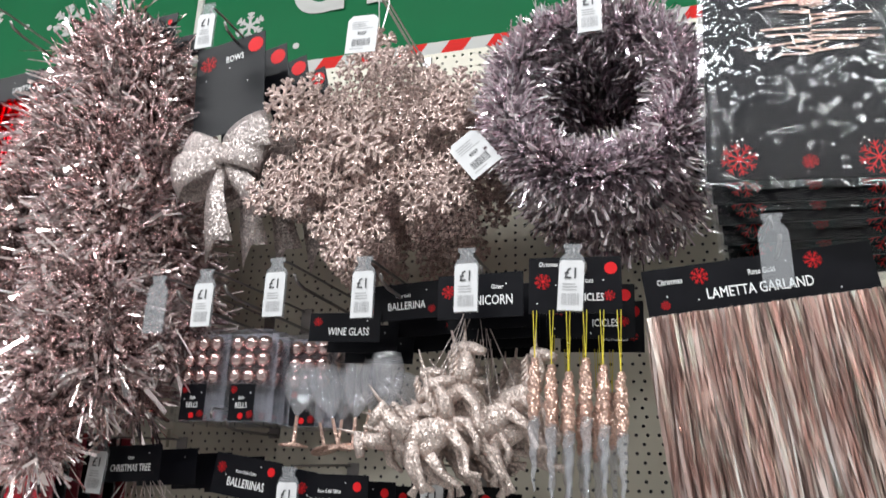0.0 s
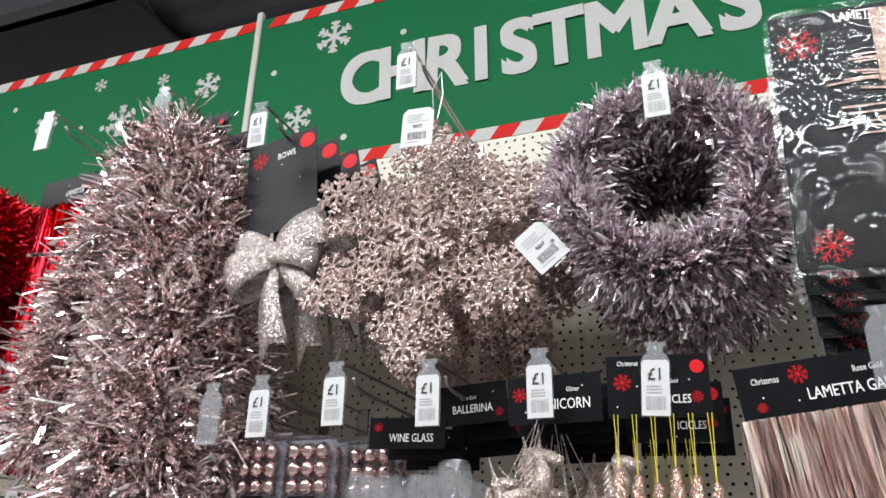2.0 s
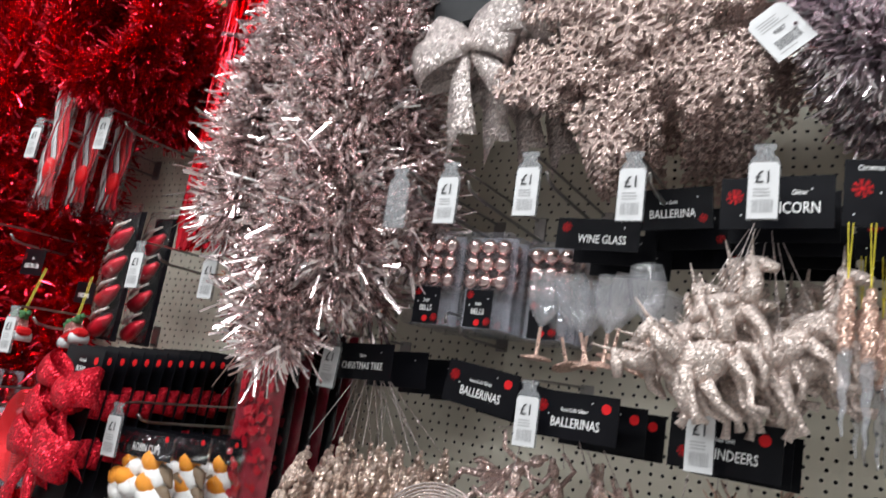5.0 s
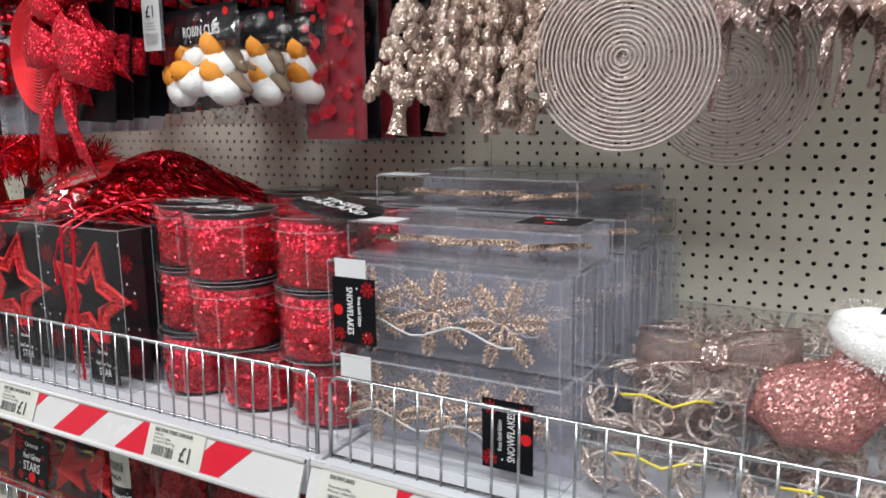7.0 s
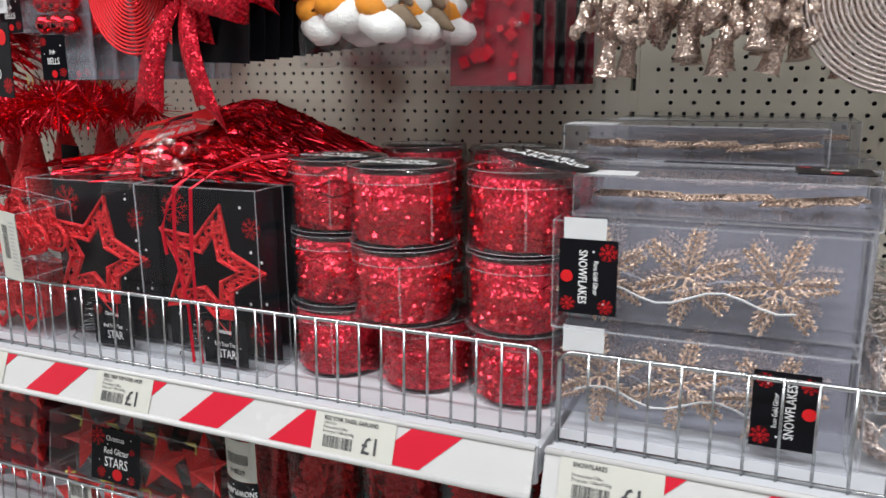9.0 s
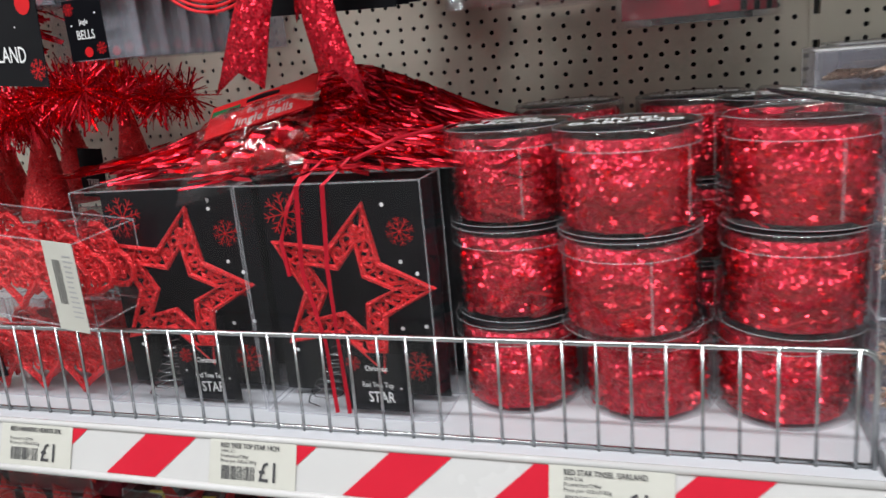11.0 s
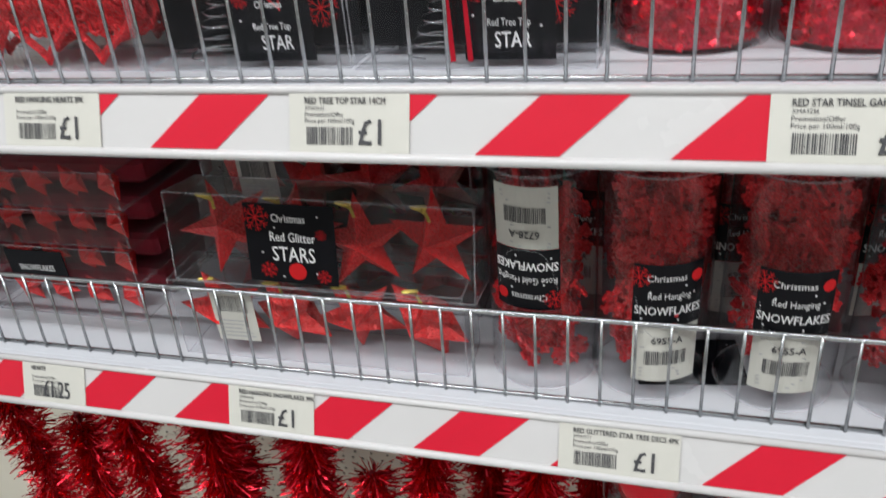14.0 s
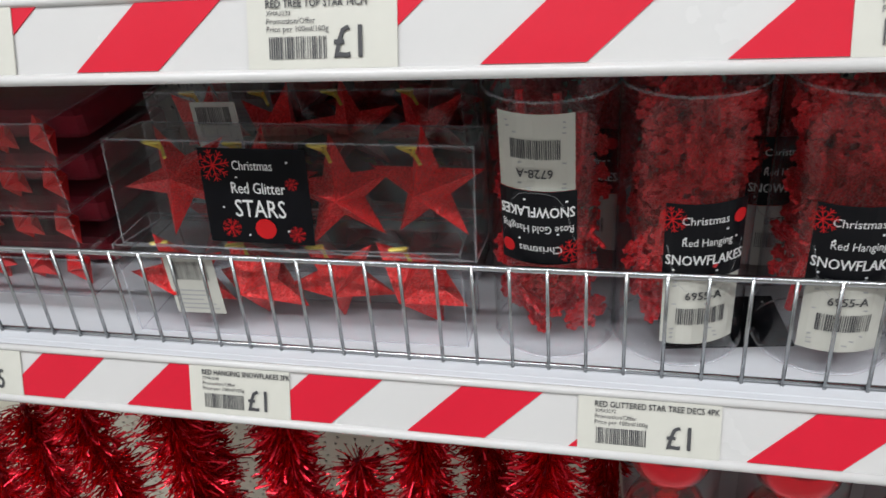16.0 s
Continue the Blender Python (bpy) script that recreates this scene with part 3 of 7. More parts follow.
def fence(x0, x1, r, pitch=0.0212, top=0.068):
    """A wire front fence that stands in the shelf's edge."""
    y, z = r
    th = thing("wire_fence", "bright wire fence along the shelf front", "shelf fence", pose(x0, y + 0.018, z - 0.004), group="shelf fences")
    w = x1 - x0
    lean = 0.004
    s = Shape()
    pts = [(0, 0, 0.0), (0, lean * 0.8, top - 0.008), (0.0025, lean, top - 0.002), (0.008, lean, top), (w - 0.008, lean, top), (w - 0.0025, lean, top - 0.002), (w, lean * 0.8, top - 0.008), (w, 0, 0.0)]
    s.tube(pts, 0.0021, 8)
    part("frame_wire", s, M_STEEL, th, smooth=True)
    s = Shape()
    s.tube([(0, 0, 0.003), (w, 0, 0.003)], 0.0016, 6)
    part("foot_wire", s, M_STEEL, th, smooth=True)
    s = Shape()
    s.tube([(0, 0.0, 0.0), (0, lean * 0.5, top * 0.5), (0, lean, top + 0.001)], 0.0012, 6)
    me = s.mesh("wire", M_STEEL, True)
    x = pitch
    while x < w - 0.004:
        part("wire", me, None, th, m=pose(x, -0.0015, 0, 0, 0, 0))
        x += pitch
    return th


shelf(-1.757, JOINT, RAIL1, -1.257 - 5 * 0.0985)
shelf(-1.757, JOINT, RAIL2, -1.416 - 3 * 0.0975, 0.0975, 0.048)
shelf(JOINT, 0.243, RAIL1, -0.695)
shelf(JOINT, 0.243, RAIL2, -0.70)
fence(-1.75, -0.765, RAIL1, top=0.0735)
fence(-1.75, -0.765, RAIL2, 0.0218)
fence(-0.75, 0.236, RAIL1, 0.0222, 0.0735)
fence(-0.75, 0.236, RAIL2, 0.0222)
for bx in (-1.757, -0.757, 0.243):
    for r in (RAIL1, RAIL2):
        s = Shape()
        s.plate([(-0.0012, -0.09), (0.0012, -0.09), (0.0012, 0.0), (-0.0012, 0.0)], r[0] + 0.15, BOARD_Y - 0.003)
        s.plate([(-0.0012, -0.05), (0.0012, -0.05), (0.0012, 0.0), (-0.0012, 0.0)], r[0] + 0.008, r[0] + 0.15)
        solid("shelf_bracket", s, M_SHELF, "white steel shelf bracket under the shelf end", "bracket", pose(bx, 0, r[1] - 0.034), group="shelf brackets")


def ticket(x, r, title, price, rng, width=0.07, code=""):
    m = rail_pose(x, r) @ pose(0, -0.0026, -RAIL_H / 2)
    th = thing("price_ticket", "cream shelf price ticket reading " + title.lower(), "price ticket", m, group="shelf price tickets")
    s = Shape()
    s.box(-width / 2, width / 2, -0.0003, 0.0003, -RAIL_H / 2 + 0.0015, RAIL_H / 2 - 0.003)
    part("paper", s, M_TICKET, th)
    w = letters(title, 0.0050, pose(0, 0, 0.0112), 0.0008, 0.0015, 0.8)
    xs = [p[0] for p in w.v]
    k = -width / 2 + 0.0095 - min(xs)
    w.v = [(p[0] + k, p[1], p[2]) for p in w.v]
    part("title", w, M_INK, th)
    part("price", letters(price, 0.0195, pose(width / 2 - 0.021 - (0.006 if len(price) > 2 else 0), 0, -0.0062), 0.0008, 0.006, 0.85 if len(price) < 3 else 0.6), M_INK, th)
    for row, z, size in ((code, 0.0072, 0.0030), ("Promotion/Offer", 0.0038, 0.0036), ("Price per 100ml/100g", 0.0004, 0.0036)):
        if row:
            w = letters(row, size, pose(0, 0, z), 0.0008, 0.0, 0.95)
            k = -width / 2 + 0.0095 - min(p[0] for p in w.v)
            w.v = [(p[0] + k, p[1], p[2]) for p in w.v]
            part("small_print", w, M_INK, th)
    part("barcode", bars(-width / 2 + 0.0105, -width / 2 + 0.0385, -0.0125, -0.0028, 26, rng, -0.0008), M_INK, th)
    return th


rng = random.Random(5)
ticket(-1.165, RAIL1, "RED TREE TOP STAR 14CM", "£1", rng, code="XMA3233")
ticket(-1.36, RAIL1, "RED HANGING HEARTS 3PK", "£1", rng)
ticket(-0.914, RAIL1, "RED STAR TINSEL GARLAND", "£1", rng, 0.076, code="XMA3236")
ticket(-0.703, RAIL1, "SNOWFLAKES", "£1", rng, 0.075)
ticket(-0.44, RAIL1, "BOWS", "£1", rng, 0.075)
ticket(-1.269, RAIL2, "RED HANGING SNOWFLAKES 3PK", "£1", rng, 0.07, code="XMA3248")
ticket(-1.016, RAIL2, "RED GLITTERED STAR TREE DECS 4PK", "£1", rng, 0.078, code="XMA3272")
ticket(-1.464, RAIL2, "HEARTS", "£1.25", rng, 0.06)


# ---- display hooks ----
HOOK = {}


def hook(x, y, z, price=True, blank=False, tilt=0.0, bare=False):
    """A double wire hook with a clear bottle-shaped tag at its end; z is the tag's middle."""
    zt = z + 0.032
    th = thing("display_hook", "steel display hook with a white price tag reading £1" if price else "steel display hook with an empty clear tag", "display hook", pose(x, y, zt), group="display hooks")
    L = BOARD_Y - y
    s = Shape()
    s.tube([(0, L, 0.018), (0, L - 0.02, 0.018), (0, 0.03, 0.012), (0, 0.006, 0.01), (0, 0.0, 0.003), (0, 0.004, -0.002)], 0.0017, 6)
    part("tag_arm", s, M_HOOK, th, smooth=True)
    s = Shape()
    s.tube([(0.009, L, -0.012), (0.009, 0.05, -0.014), (0.009, 0.03, -0.011), (0.009, 0.022, -0.003)], 0.0022, 6)
    part("load_arm", s, M_HOOK, th, smooth=True)
    s = Shape()
    s.box(-0.004, 0.014, L - 0.003, L, -0.016, 0.022, 0.001)
    part("back_plate", s, M_HOOK, th)
    if bare:
        return tagged(th, "bare steel display hook with a turned-up end")
    if "tag" not in HOOK:
        out = [(-0.0135, -0.066), (0.0135, -0.066), (0.0135, -0.014), (0.011, -0.008), (0.0075, -0.005), (0.0075, 0.0), (0.0095, 0.001), (0.0095, 0.0055), (-0.0095, 0.0055), (-0.0095, 0.001), (-0.0075, 0.0), (-0.0075, -0.005), (-0.011, -0.008), (-0.0135, -0.014)]
        t = Shape()
        t.plate(out, -0.0015, 0.0015)
        HOOK["tag"] = t.mesh("tag_holder", M_TAGPL)
        t = Shape()
        t.plate([(-0.0128, -0.0655), (0.0128, -0.0655), (0.0128, -0.016), (0.0105, -0.0125), (-0.0105, -0.0125), (-0.0128, -0.016)], -0.0026, -0.0018)
        HOOK["label"] = t.mesh("tag_label", M_PAPER)
        HOOK["word"] = letters("£1", 0.0165, pose(0, -0.0026, -0.027), 0.0005, 0.004, 0.9).mesh("tag_price", M_INK)
        q = random.Random(3)
        HOOK["bars"] = bars(-0.009, 0.009, -0.06, -0.0475, 18, q, -0.003).mesh("tag_barcode", M_GREYINK)
        HOOK["lines"] = lines(-0.0085, 0.008, [-0.0385, -0.0415, -0.0445], 0.0012, q, -0.003).mesh("tag_print", M_GREYINK)
    tag = part("tag_holder", HOOK["tag"], None, th, "clear bottle-shaped plastic tag", m=pose(0, -0.004, 0.004, 0, tilt, 0))
    if not blank:
        for nm in ("label", "word", "bars", "lines") if price else ("label",):
            part({"label": "tag_label", "word": "tag_price", "bars": "tag_barcode", "lines": "tag_print"}[nm], HOOK[nm], None, tag)
    return th


for x, y, z in ((-0.449, 0.782, 1.643), (-0.336, 0.776, 1.636), (-0.217, 0.776, 1.638), (-0.545, 0.784, 1.635)):
    hook(x, y, z)
hook(-0.102, 0.770, 1.633, tilt=4)
hook(-0.608, 0.78, 1.629, False, True)
hook(-0.737, 0.881, 1.443, tilt=4)
hook(-0.454, 0.865, 1.409)
hook(-0.268, 0.84, 1.411)
hook(-0.582, 0.88, 1.480, False, True, bare=True)
hook(-0.592, 0.78, 2.019)
hook(-0.764, 0.78, 2.083, False, True)
hook(-1.007, 0.80, 2.103, False)
hook(-0.368, 0.76, 2.049)
hook(-0.074, 0.745, 1.938)
hook(-1.366, 0.80, 1.751, tilt=3)
hook(-1.220, 0.82, 1.767, tilt=3)
hook(-1.418, 0.80, 1.566, tilt=3)
hook(-1.084, 0.83, 1.547)
hook(-0.932, 0.83, 1.539)
hook(-1.269, 0.78, 1.429)
hook(-1.017, 0.80, 1.314)
hook(0.087, 0.74, 1.641, False, True)
hook(-1.380, 0.79, 1.298)
# ---- rose gold bay ----
def rose_tinsel():
    g = random.Random(11)
    sx = [(-0.945, 0.86, 2.02, 1.69), (-0.885, 0.80, 2.07, 1.61), (-0.775, 0.79, 2.09, 1.47), (-0.71, 0.80, 2.08, 1.52), (-0.665, 0.86, 2.06, 1.60), (-0.82, 0.90, 2.06, 1.58), (-0.735, 0.91, 2.07, 1.53), (-0.78, 0.86, 2.09, 1.55), (-0.67, 0.93, 2.04, 1.6), (-0.92, 0.82, 2.03, 1.63), (-0.80, 0.80, 2.08, 1.50), (-0.74, 0.785, 2.08, 1.45), (-0.69, 0.82, 2.07, 1.56)]
    for k, (x, y, zt, zb) in enumerate(sx):
        path = []
        for i in range(26):
            u = i / 25
            z = zt - 0.02 + (zb - zt + 0.02) * u
            path.append((x + (1 - u) * (-0.765 - x) * 0.55 + 0.012 * math.sin(u * 7 + k), y + 0.01 * math.cos(u * 6 + k * 2) + (1 - u) * (0.86 - y) * 0.4, z))
        th = thing("tinsel_garland", "rose gold foil tinsel garland hanging in a bundle on a hook", "tinsel", pose(0, 0, 0), group="rose gold tinsel bundle")
        part("tinsel_fluff", tinsel(path, 0.04, 5200, 0.0032, g, 1.0, 1.0), M_ROSE, th)
        part("foil_flake", tinsel(path, 0.047, 2600, 0.0062, g, 1.4, 0.7, inner=0.66), M_ROSECHIP, th)
        s = Shape()
        s.tube(path, 0.0022, 5)
        part("core_string", s, M_ROSE2, th)
    # small header cards above the bundle
    for k, (x, z, y) in enumerate(((-0.725, 2.085, 0.84), (-0.70, 2.075, 0.88), (-0.675, 2.06, 0.93), (-0.655, 2.05, 0.98))):
        card("header_card", "black tinsel header card with red badge on the hook", 0.07, 0.04, pose(x, y, z, 0, 0, -6), [], [(0.022, 0.006)], [])


def card(name, label, w, h, m, text, badges, marks, group="black header cards", thick=0.0008, flakes=()):
    """A black printed card; text rows are (string, size, x, z)."""
    th = thing(name, label, "header card", m, group=group)
    card_parts(th, w, h, text, badges, marks, thick, flakes)
    return th


def card_parts(th, w, h, text, badges, marks, thick=0.0008, flakes=(), m=None):
    s = Shape()
    s.box(-w / 2, w / 2, 0, thick, -h / 2, h / 2)
    part("black_card", s, M_CARD, th, m=m)
    if text:
        s = Shape()
        for row in text:
            q = letters(row[0], row[1], pose(row[2], 0, row[3], 0, row[4] if len(row) > 4 else 0, 0), 0.0005, 0.004, 0.72)
            s.add(q.v, q.f)
        part("print", s, M_WHITE, th, m=m)
    if badges:
        part("red_badge", dots(badges, min(w, h) * 0.11, -0.0005), M_REDINK, th, m=m)
    if flakes:
        for x, z, r in flakes:
            part("red_flake", flake_mark(x, z, r, -0.0005, 0.075, 8), M_REDINK, th, m=m)
    if marks:
        part("white_dots", dots(marks, 0.0008, -0.0005), M_WHITE, th, m=m)


rose_tinsel()

# wreaths
g = random.Random(21)
s = tinsel(ring(0.099, 40, wob=0.004, rng=g), 0.037, 14000, 0.0023, g, 0.8, 0.35, True)
s = tinsel(ring(0.099, 40, wob=0.004, rng=g), 0.034, 7000, 0.0036, g, 1.2, 0.3, True, s)
wreath_mesh = s.mesh("tinsel_fluff", M_ROSE2)
wreath_chips = tinsel(ring(0.099, 40, wob=0.004, rng=g), 0.043, 6500, 0.0036, g, 0.8, 0.3, True, inner=0.6).mesh("foil_flake", M_PINKCHIP)
s = Shape()
s.tube(ring(0.088, 32), 0.006, 6, True)
wreath_core = s.mesh("wire_core", M_DARKSTEEL, True)
for k in range(4):
    th = thing("tinsel_wreath", "pink-silver foil tinsel wreath hanging on a hook", "wreath", pose(-0.076 + 0.004 * k, 0.80 + 0.056 * k, 1.861 - 0.003 * k, -4, 17 * k, 3), group="pink-silver wreaths")
    part("tinsel_fluff", wreath_mesh, None, th)
    part("foil_flake", wreath_chips, None, th)
    part("wire_core", wreath_core, None, th)


def swing_tag(m, group="paper swing tags"):
    th = thing("swing_tag", "white paper swing tag with barcode", "tag", m, group=group)
    s = Shape()
    s.plate([(-0.02, -0.026), (0.02, -0.026), (0.02, 0.02), (0.014, 0.026), (-0.014, 0.026), (-0.02, 0.02)], 0, 0.0006)
    part("paper", s, M_PAPER, th)
    q = random.Random(8)
    part("barcode", bars(-0.012, 0.012, -0.017, -0.007, 20, q), M_INK, th)
    part("print", lines(-0.014, 0.014, [0.016, 0.013, 0.010, 0.007, -0.021], 0.0012, q), M_GREYINK, th)
    part("number", letters("9557", 0.006, pose(0, 0, 0.0005), 0.0004, 0.004), M_INK, th)
    return th


swing_tag(pose(-0.349, 0.75, 1.957, 0, 3, 0))
swing_tag(pose(-0.209, 0.765, 1.789, 0, -38, 0))


# large snowflakes made of small ones
def stick(s, a, b, w, t):
    a, b = Vector(a), Vector(b)
    d = (b - a).normalized()
    n = Vector((-d.z, 0, d.x)) * w
    y = Vector((0, t, 0))
    p = [a - n - y, a + n - y, b + n - y, b - n - y, a - n + y, a + n + y, b + n + y, b - n + y]
    s.add(p, [(0, 1, 2, 3), (4, 7, 6, 5), (0, 4, 5, 1), (2, 6, 7, 3), (0, 3, 7, 4), (1, 5, 6, 2)])


def crystal(s, cx, cz, r, w, t, turn=0.0, y=0.0, barbs=(0.5, 0.75)):
    for k in range(6):
        a = turn + k * math.pi / 3
        d, e = (math.cos(a), math.sin(a)), (-math.sin(a), math.cos(a))
        stick(s, (cx, y, cz), (cx + d[0] * r, y, cz + d[1] * r), w, t)
        for q in barbs:
            for sg in (-1, 1):
                o = (cx + d[0] * r * q, y, cz + d[1] * r * q)
                L = r * 0.36
                stick(s, o, (o[0] + (d[0] * 0.6 + e[0] * sg * 0.8) * L, y, o[2] + (d[1] * 0.6 + e[1] * sg * 0.8) * L), w * 0.9, t)


g = random.Random(31)
s = Shape()
R = 0.158
step = 0.0325
for i in range(-8, 9):
    for j in range(-8, 9):
        x, z = (i + j * 0.5) * step, j * step * 0.866
        d, a = math.hypot(x, z), math.atan2(z, x) - math.pi / 6
        a = (a + math.pi / 3) % (math.pi / 3)
        a = min(a, math.pi / 3 - a)
        edge = R * (1 - 0.42 * (a / (math.pi / 6)))
        if 0.035 < d < edge - 0.004:
            crystal(s, x + g.uniform(-0.003, 0.003), z + g.uniform(-0.003, 0.003), 0.0185, 0.0014, 0.0014, g.uniform(0, 1), g.uniform(-0.006, 0.006))
crystal(s, 0, 0, 0.046, 0.0028, 0.002, math.pi / 6, -0.006, (0.35, 0.58, 0.8))
for k in range(6):
    a = k * math.pi / 3 + math.pi / 6
    crystal(s, R * 0.86 * math.cos(a), R * 0.86 * math.sin(a), 0.03, 0.0022, 0.0018, a, -0.004, (0.4, 0.7))
flake_mesh = s.mesh("flake_lattice", M_ROSEGLIT)
s = Shape()
for k in range(6):
    a = k * math.pi / 3 + math.pi / 6
    stick(s, (0, 0.006, 0), (R * math.cos(a), 0.006, R * math.sin(a)), 0.0022, 0.0015)
flake_ribs = s.mesh("flake_ribs", M_ROSEGLIT)
for k in range(5):
    th = thing("snowflake_ornament", "large rose gold glitter snowflake made of small flakes", "snowflake", pose(-0.360 + 0.006 * k, 0.795 + 0.042 * k, 1.833 - 0.002 * k, -3, 4 + 7 * k, 0), group="large glitter snowflakes")
    part("flake_lattice", flake_mesh, None, th)
    part("flake_ribs", flake_ribs, None, th)
    if k == 0:
        s = Shape()
        s.tube([(0, 0.002, R), (-0.003, -0.01, R + 0.05), (0.002, 0.0, R + 0.085), (0.006, 0.004, R + 0.05), (0.002, 0.002, R)], 0.0008, 5)
        part("hanging_loop", s, M_ROSE2, th)


# bows on cards
def ribbon(s, path, w0, w1, thick=0.0008, across=(0, 0, 1)):
    rows = []
    for i, p in enumerate(path):
        u = i / (len(path) - 1)
        w = (w0 + (w1 - w0) * u) / 2
        c = Vector(across)
        rows.append([Vector(p) - c * w, Vector(p), Vector(p) + c * w])
    s.sheet(rows, thick)


def bow_meshes(r, tail, material, thick=0.0012, fat=1.0):
    """The pieces of a tied bow: two loops, two tails and the knot."""
    out = []
    for sg in (-1, 1):
        s, rows = Shape(), []
        for i in range(17):
            a = 2 * math.pi * i / 16
            p = (sg * r * (0.5 - 0.5 * math.cos(a)) * 1.05, -0.022 * math.sin(a) - 0.004, 0.003 * (0.5 - 0.5 * math.cos(a)) * sg)
            w = (0.009 + 0.021 * (1 - abs(i - 8) / 8) ** 0.6) * fat
            lift = 0.006 * (1 - abs(i - 8) / 8)
            rows.append([(p[0], p[1] + 0.002, p[2] - w + lift), (p[0] + sg * 0.002, p[1] - 0.003, p[2] - w * 0.4 + lift), (p[0] + sg * 0.002, p[1] - 0.003, p[2] + w * 0.4 + lift), (p[0], p[1] + 0.002, p[2] + w + lift)])
        s.sheet(rows, thick)
        out.append(("loop", s.mesh("loop", material, True)))
    for sg in (-1, 1):
        s, rows = Shape(), []
        L = tail * (1.0 if sg < 0 else 0.86)
        for i in range(10):
            u = i / 9
            x, z = sg * (0.004 + tail * 0.30 * u), -L * u
            w = 0.008 + 0.013 * u
            notch = 0.018 if i == 9 else 0
            y = -0.006 - 0.010 * math.sin(u * 4)
            rows.append([(x - w, y + 0.003, z + 0.3 * sg * w * u), (x, y - 0.002, z + notch), (x + w, y + 0.003, z - 0.3 * sg * w * u)])
        s.sheet(rows, thick)
        out.append(("tail", s.mesh("tail", material, True)))
    s = Shape()
    s.ball((0, -0.014, 0.002), (0.011, 0.010, 0.015), 12)
    out.append(("knot", s.mesh("knot", material, True)))
    return out


def tie_bow(th, meshes, m):
    for nm, me in meshes:
        part(nm, me, None, th, m=m)


silver_bow = bow_meshes(0.07, 0.115, M_SILVGLIT)
for k in range(4):
    th = thing("bow_pack", "silver-rose glitter bow tied on a black card reading bows", "bow", pose(-0.585 + 0.014 * k, 0.835 + 0.045 * k, 1.965 + 0.004 * k, -3, -7 - 3 * k, -4), group="glitter bow packs")
    card_parts(th, 0.115, 0.155, [("BOWS", 0.0145, 0.008, 0.045)] if k == 0 else [], [(0.042, 0.058)], [(0.0, 0.03), (0.03, 0.0), (-0.04, 0.02)], 0.0008, [(-0.036, 0.047, 0.014)])
    tie_bow(th, silver_bow, pose(0.008, -0.008, -0.128, 0, -14, 0) @ Matrix.Scale(1.06, 4))
    tie_bow(th, silver_bow[:2], pose(0.008, -0.012, -0.124, 0, 22, 0) @ Matrix.Scale(0.86, 4))


# flat lametta packs in film
def poly_bag(th, w, h, d, material=None, m=None, seed=1, name="clear_bag"):
    """A pillow of thin film round what it holds."""
    q = random.Random(seed)
    a, b = 9, 11
    front, back = [], []
    for j in range(b):
        fr, bk = [], []
        for i in range(a):
            u, v = i / (a - 1), j / (b - 1)
            e = (math.sin(math.pi * u) * math.sin(math.pi * v)) ** 0.4
            n = q.uniform(-0.15, 0.15) * e
            fr.append(((u - 0.5) * w, -d * 0.5 * e * (1 + n), (v - 0.5) * h))
            bk.append(((u - 0.5) * w, d * 0.5 * e * (1 + n), (v - 0.5) * h))
        front.append(fr)
        back.append(bk)
    s = Shape()
    s.sheet(front)
    s.sheet(back)
    return part(name, s, material or M_FILM, th, "crinkled clear film bag", True, m)


for k in range(6):
    th = thing("tree_skirt_pack", "black star pack in shiny clear film on a hook", "decoration pack", pose(0.138 + 0.003 * k, 0.765 + 0.024 * k, 1.872 - 0.013 * k, -2, 3 - k, 0), group="black film packs")
    s = Shape()
    s.box(-0.096, 0.096, 0.0, 0.004, -0.148, 0.15, 0.001)
    part("black_insert", s, M_CARD, th)
    s = Shape()
    for x, z, r in ((-0.07, 0.108, 0.02), (-0.065, -0.125, 0.018), (0.06, -0.128, 0.018), (0.0, -0.13, 0.008)):
        q = flake_mark(x, z, r, -0.0006, 0.06, 8)
        s.add(q.v, q.f)
    part("red_flake", s, M_REDINK, th)
    part("white_dots", dots([(-0.05, 0.08), (0.02, 0.1), (0.05, 0.05), (-0.03, 0.0), (0.07, -0.03), (-0.07, -0.06), (0.0, 0.125)], 0.0016, -0.0006), M_WHITE, th)
    s = Shape()
    gg = random.Random(40)
    for q in range(46):
        a = gg.uniform(-1.3, 1.3)
        L = gg.uniform(0.02, 0.07)
        z0 = gg.uniform(-0.01, 0.10)
        s.tube([(0.01, -0.001, z0), (0.01 + math.sin(a) * L, -0.002, z0 - 0.2 * L + math.cos(a) * L * 0.3)], 0.0011, 4)
    s.box(0.0, 0.022, -0.003, -0.0005, 0.05, 0.14)
    part("copper_spray", s, M_COPPER, th)
    poly_bag(th, 0.205, 0.315, 0.016, seed=50 + k)
    if k == 0:
        part("print", words([("LAMETTA STAR", 0.016, 0.005, 0.137, 0.004, 0.7)]), M_WHITE, th)

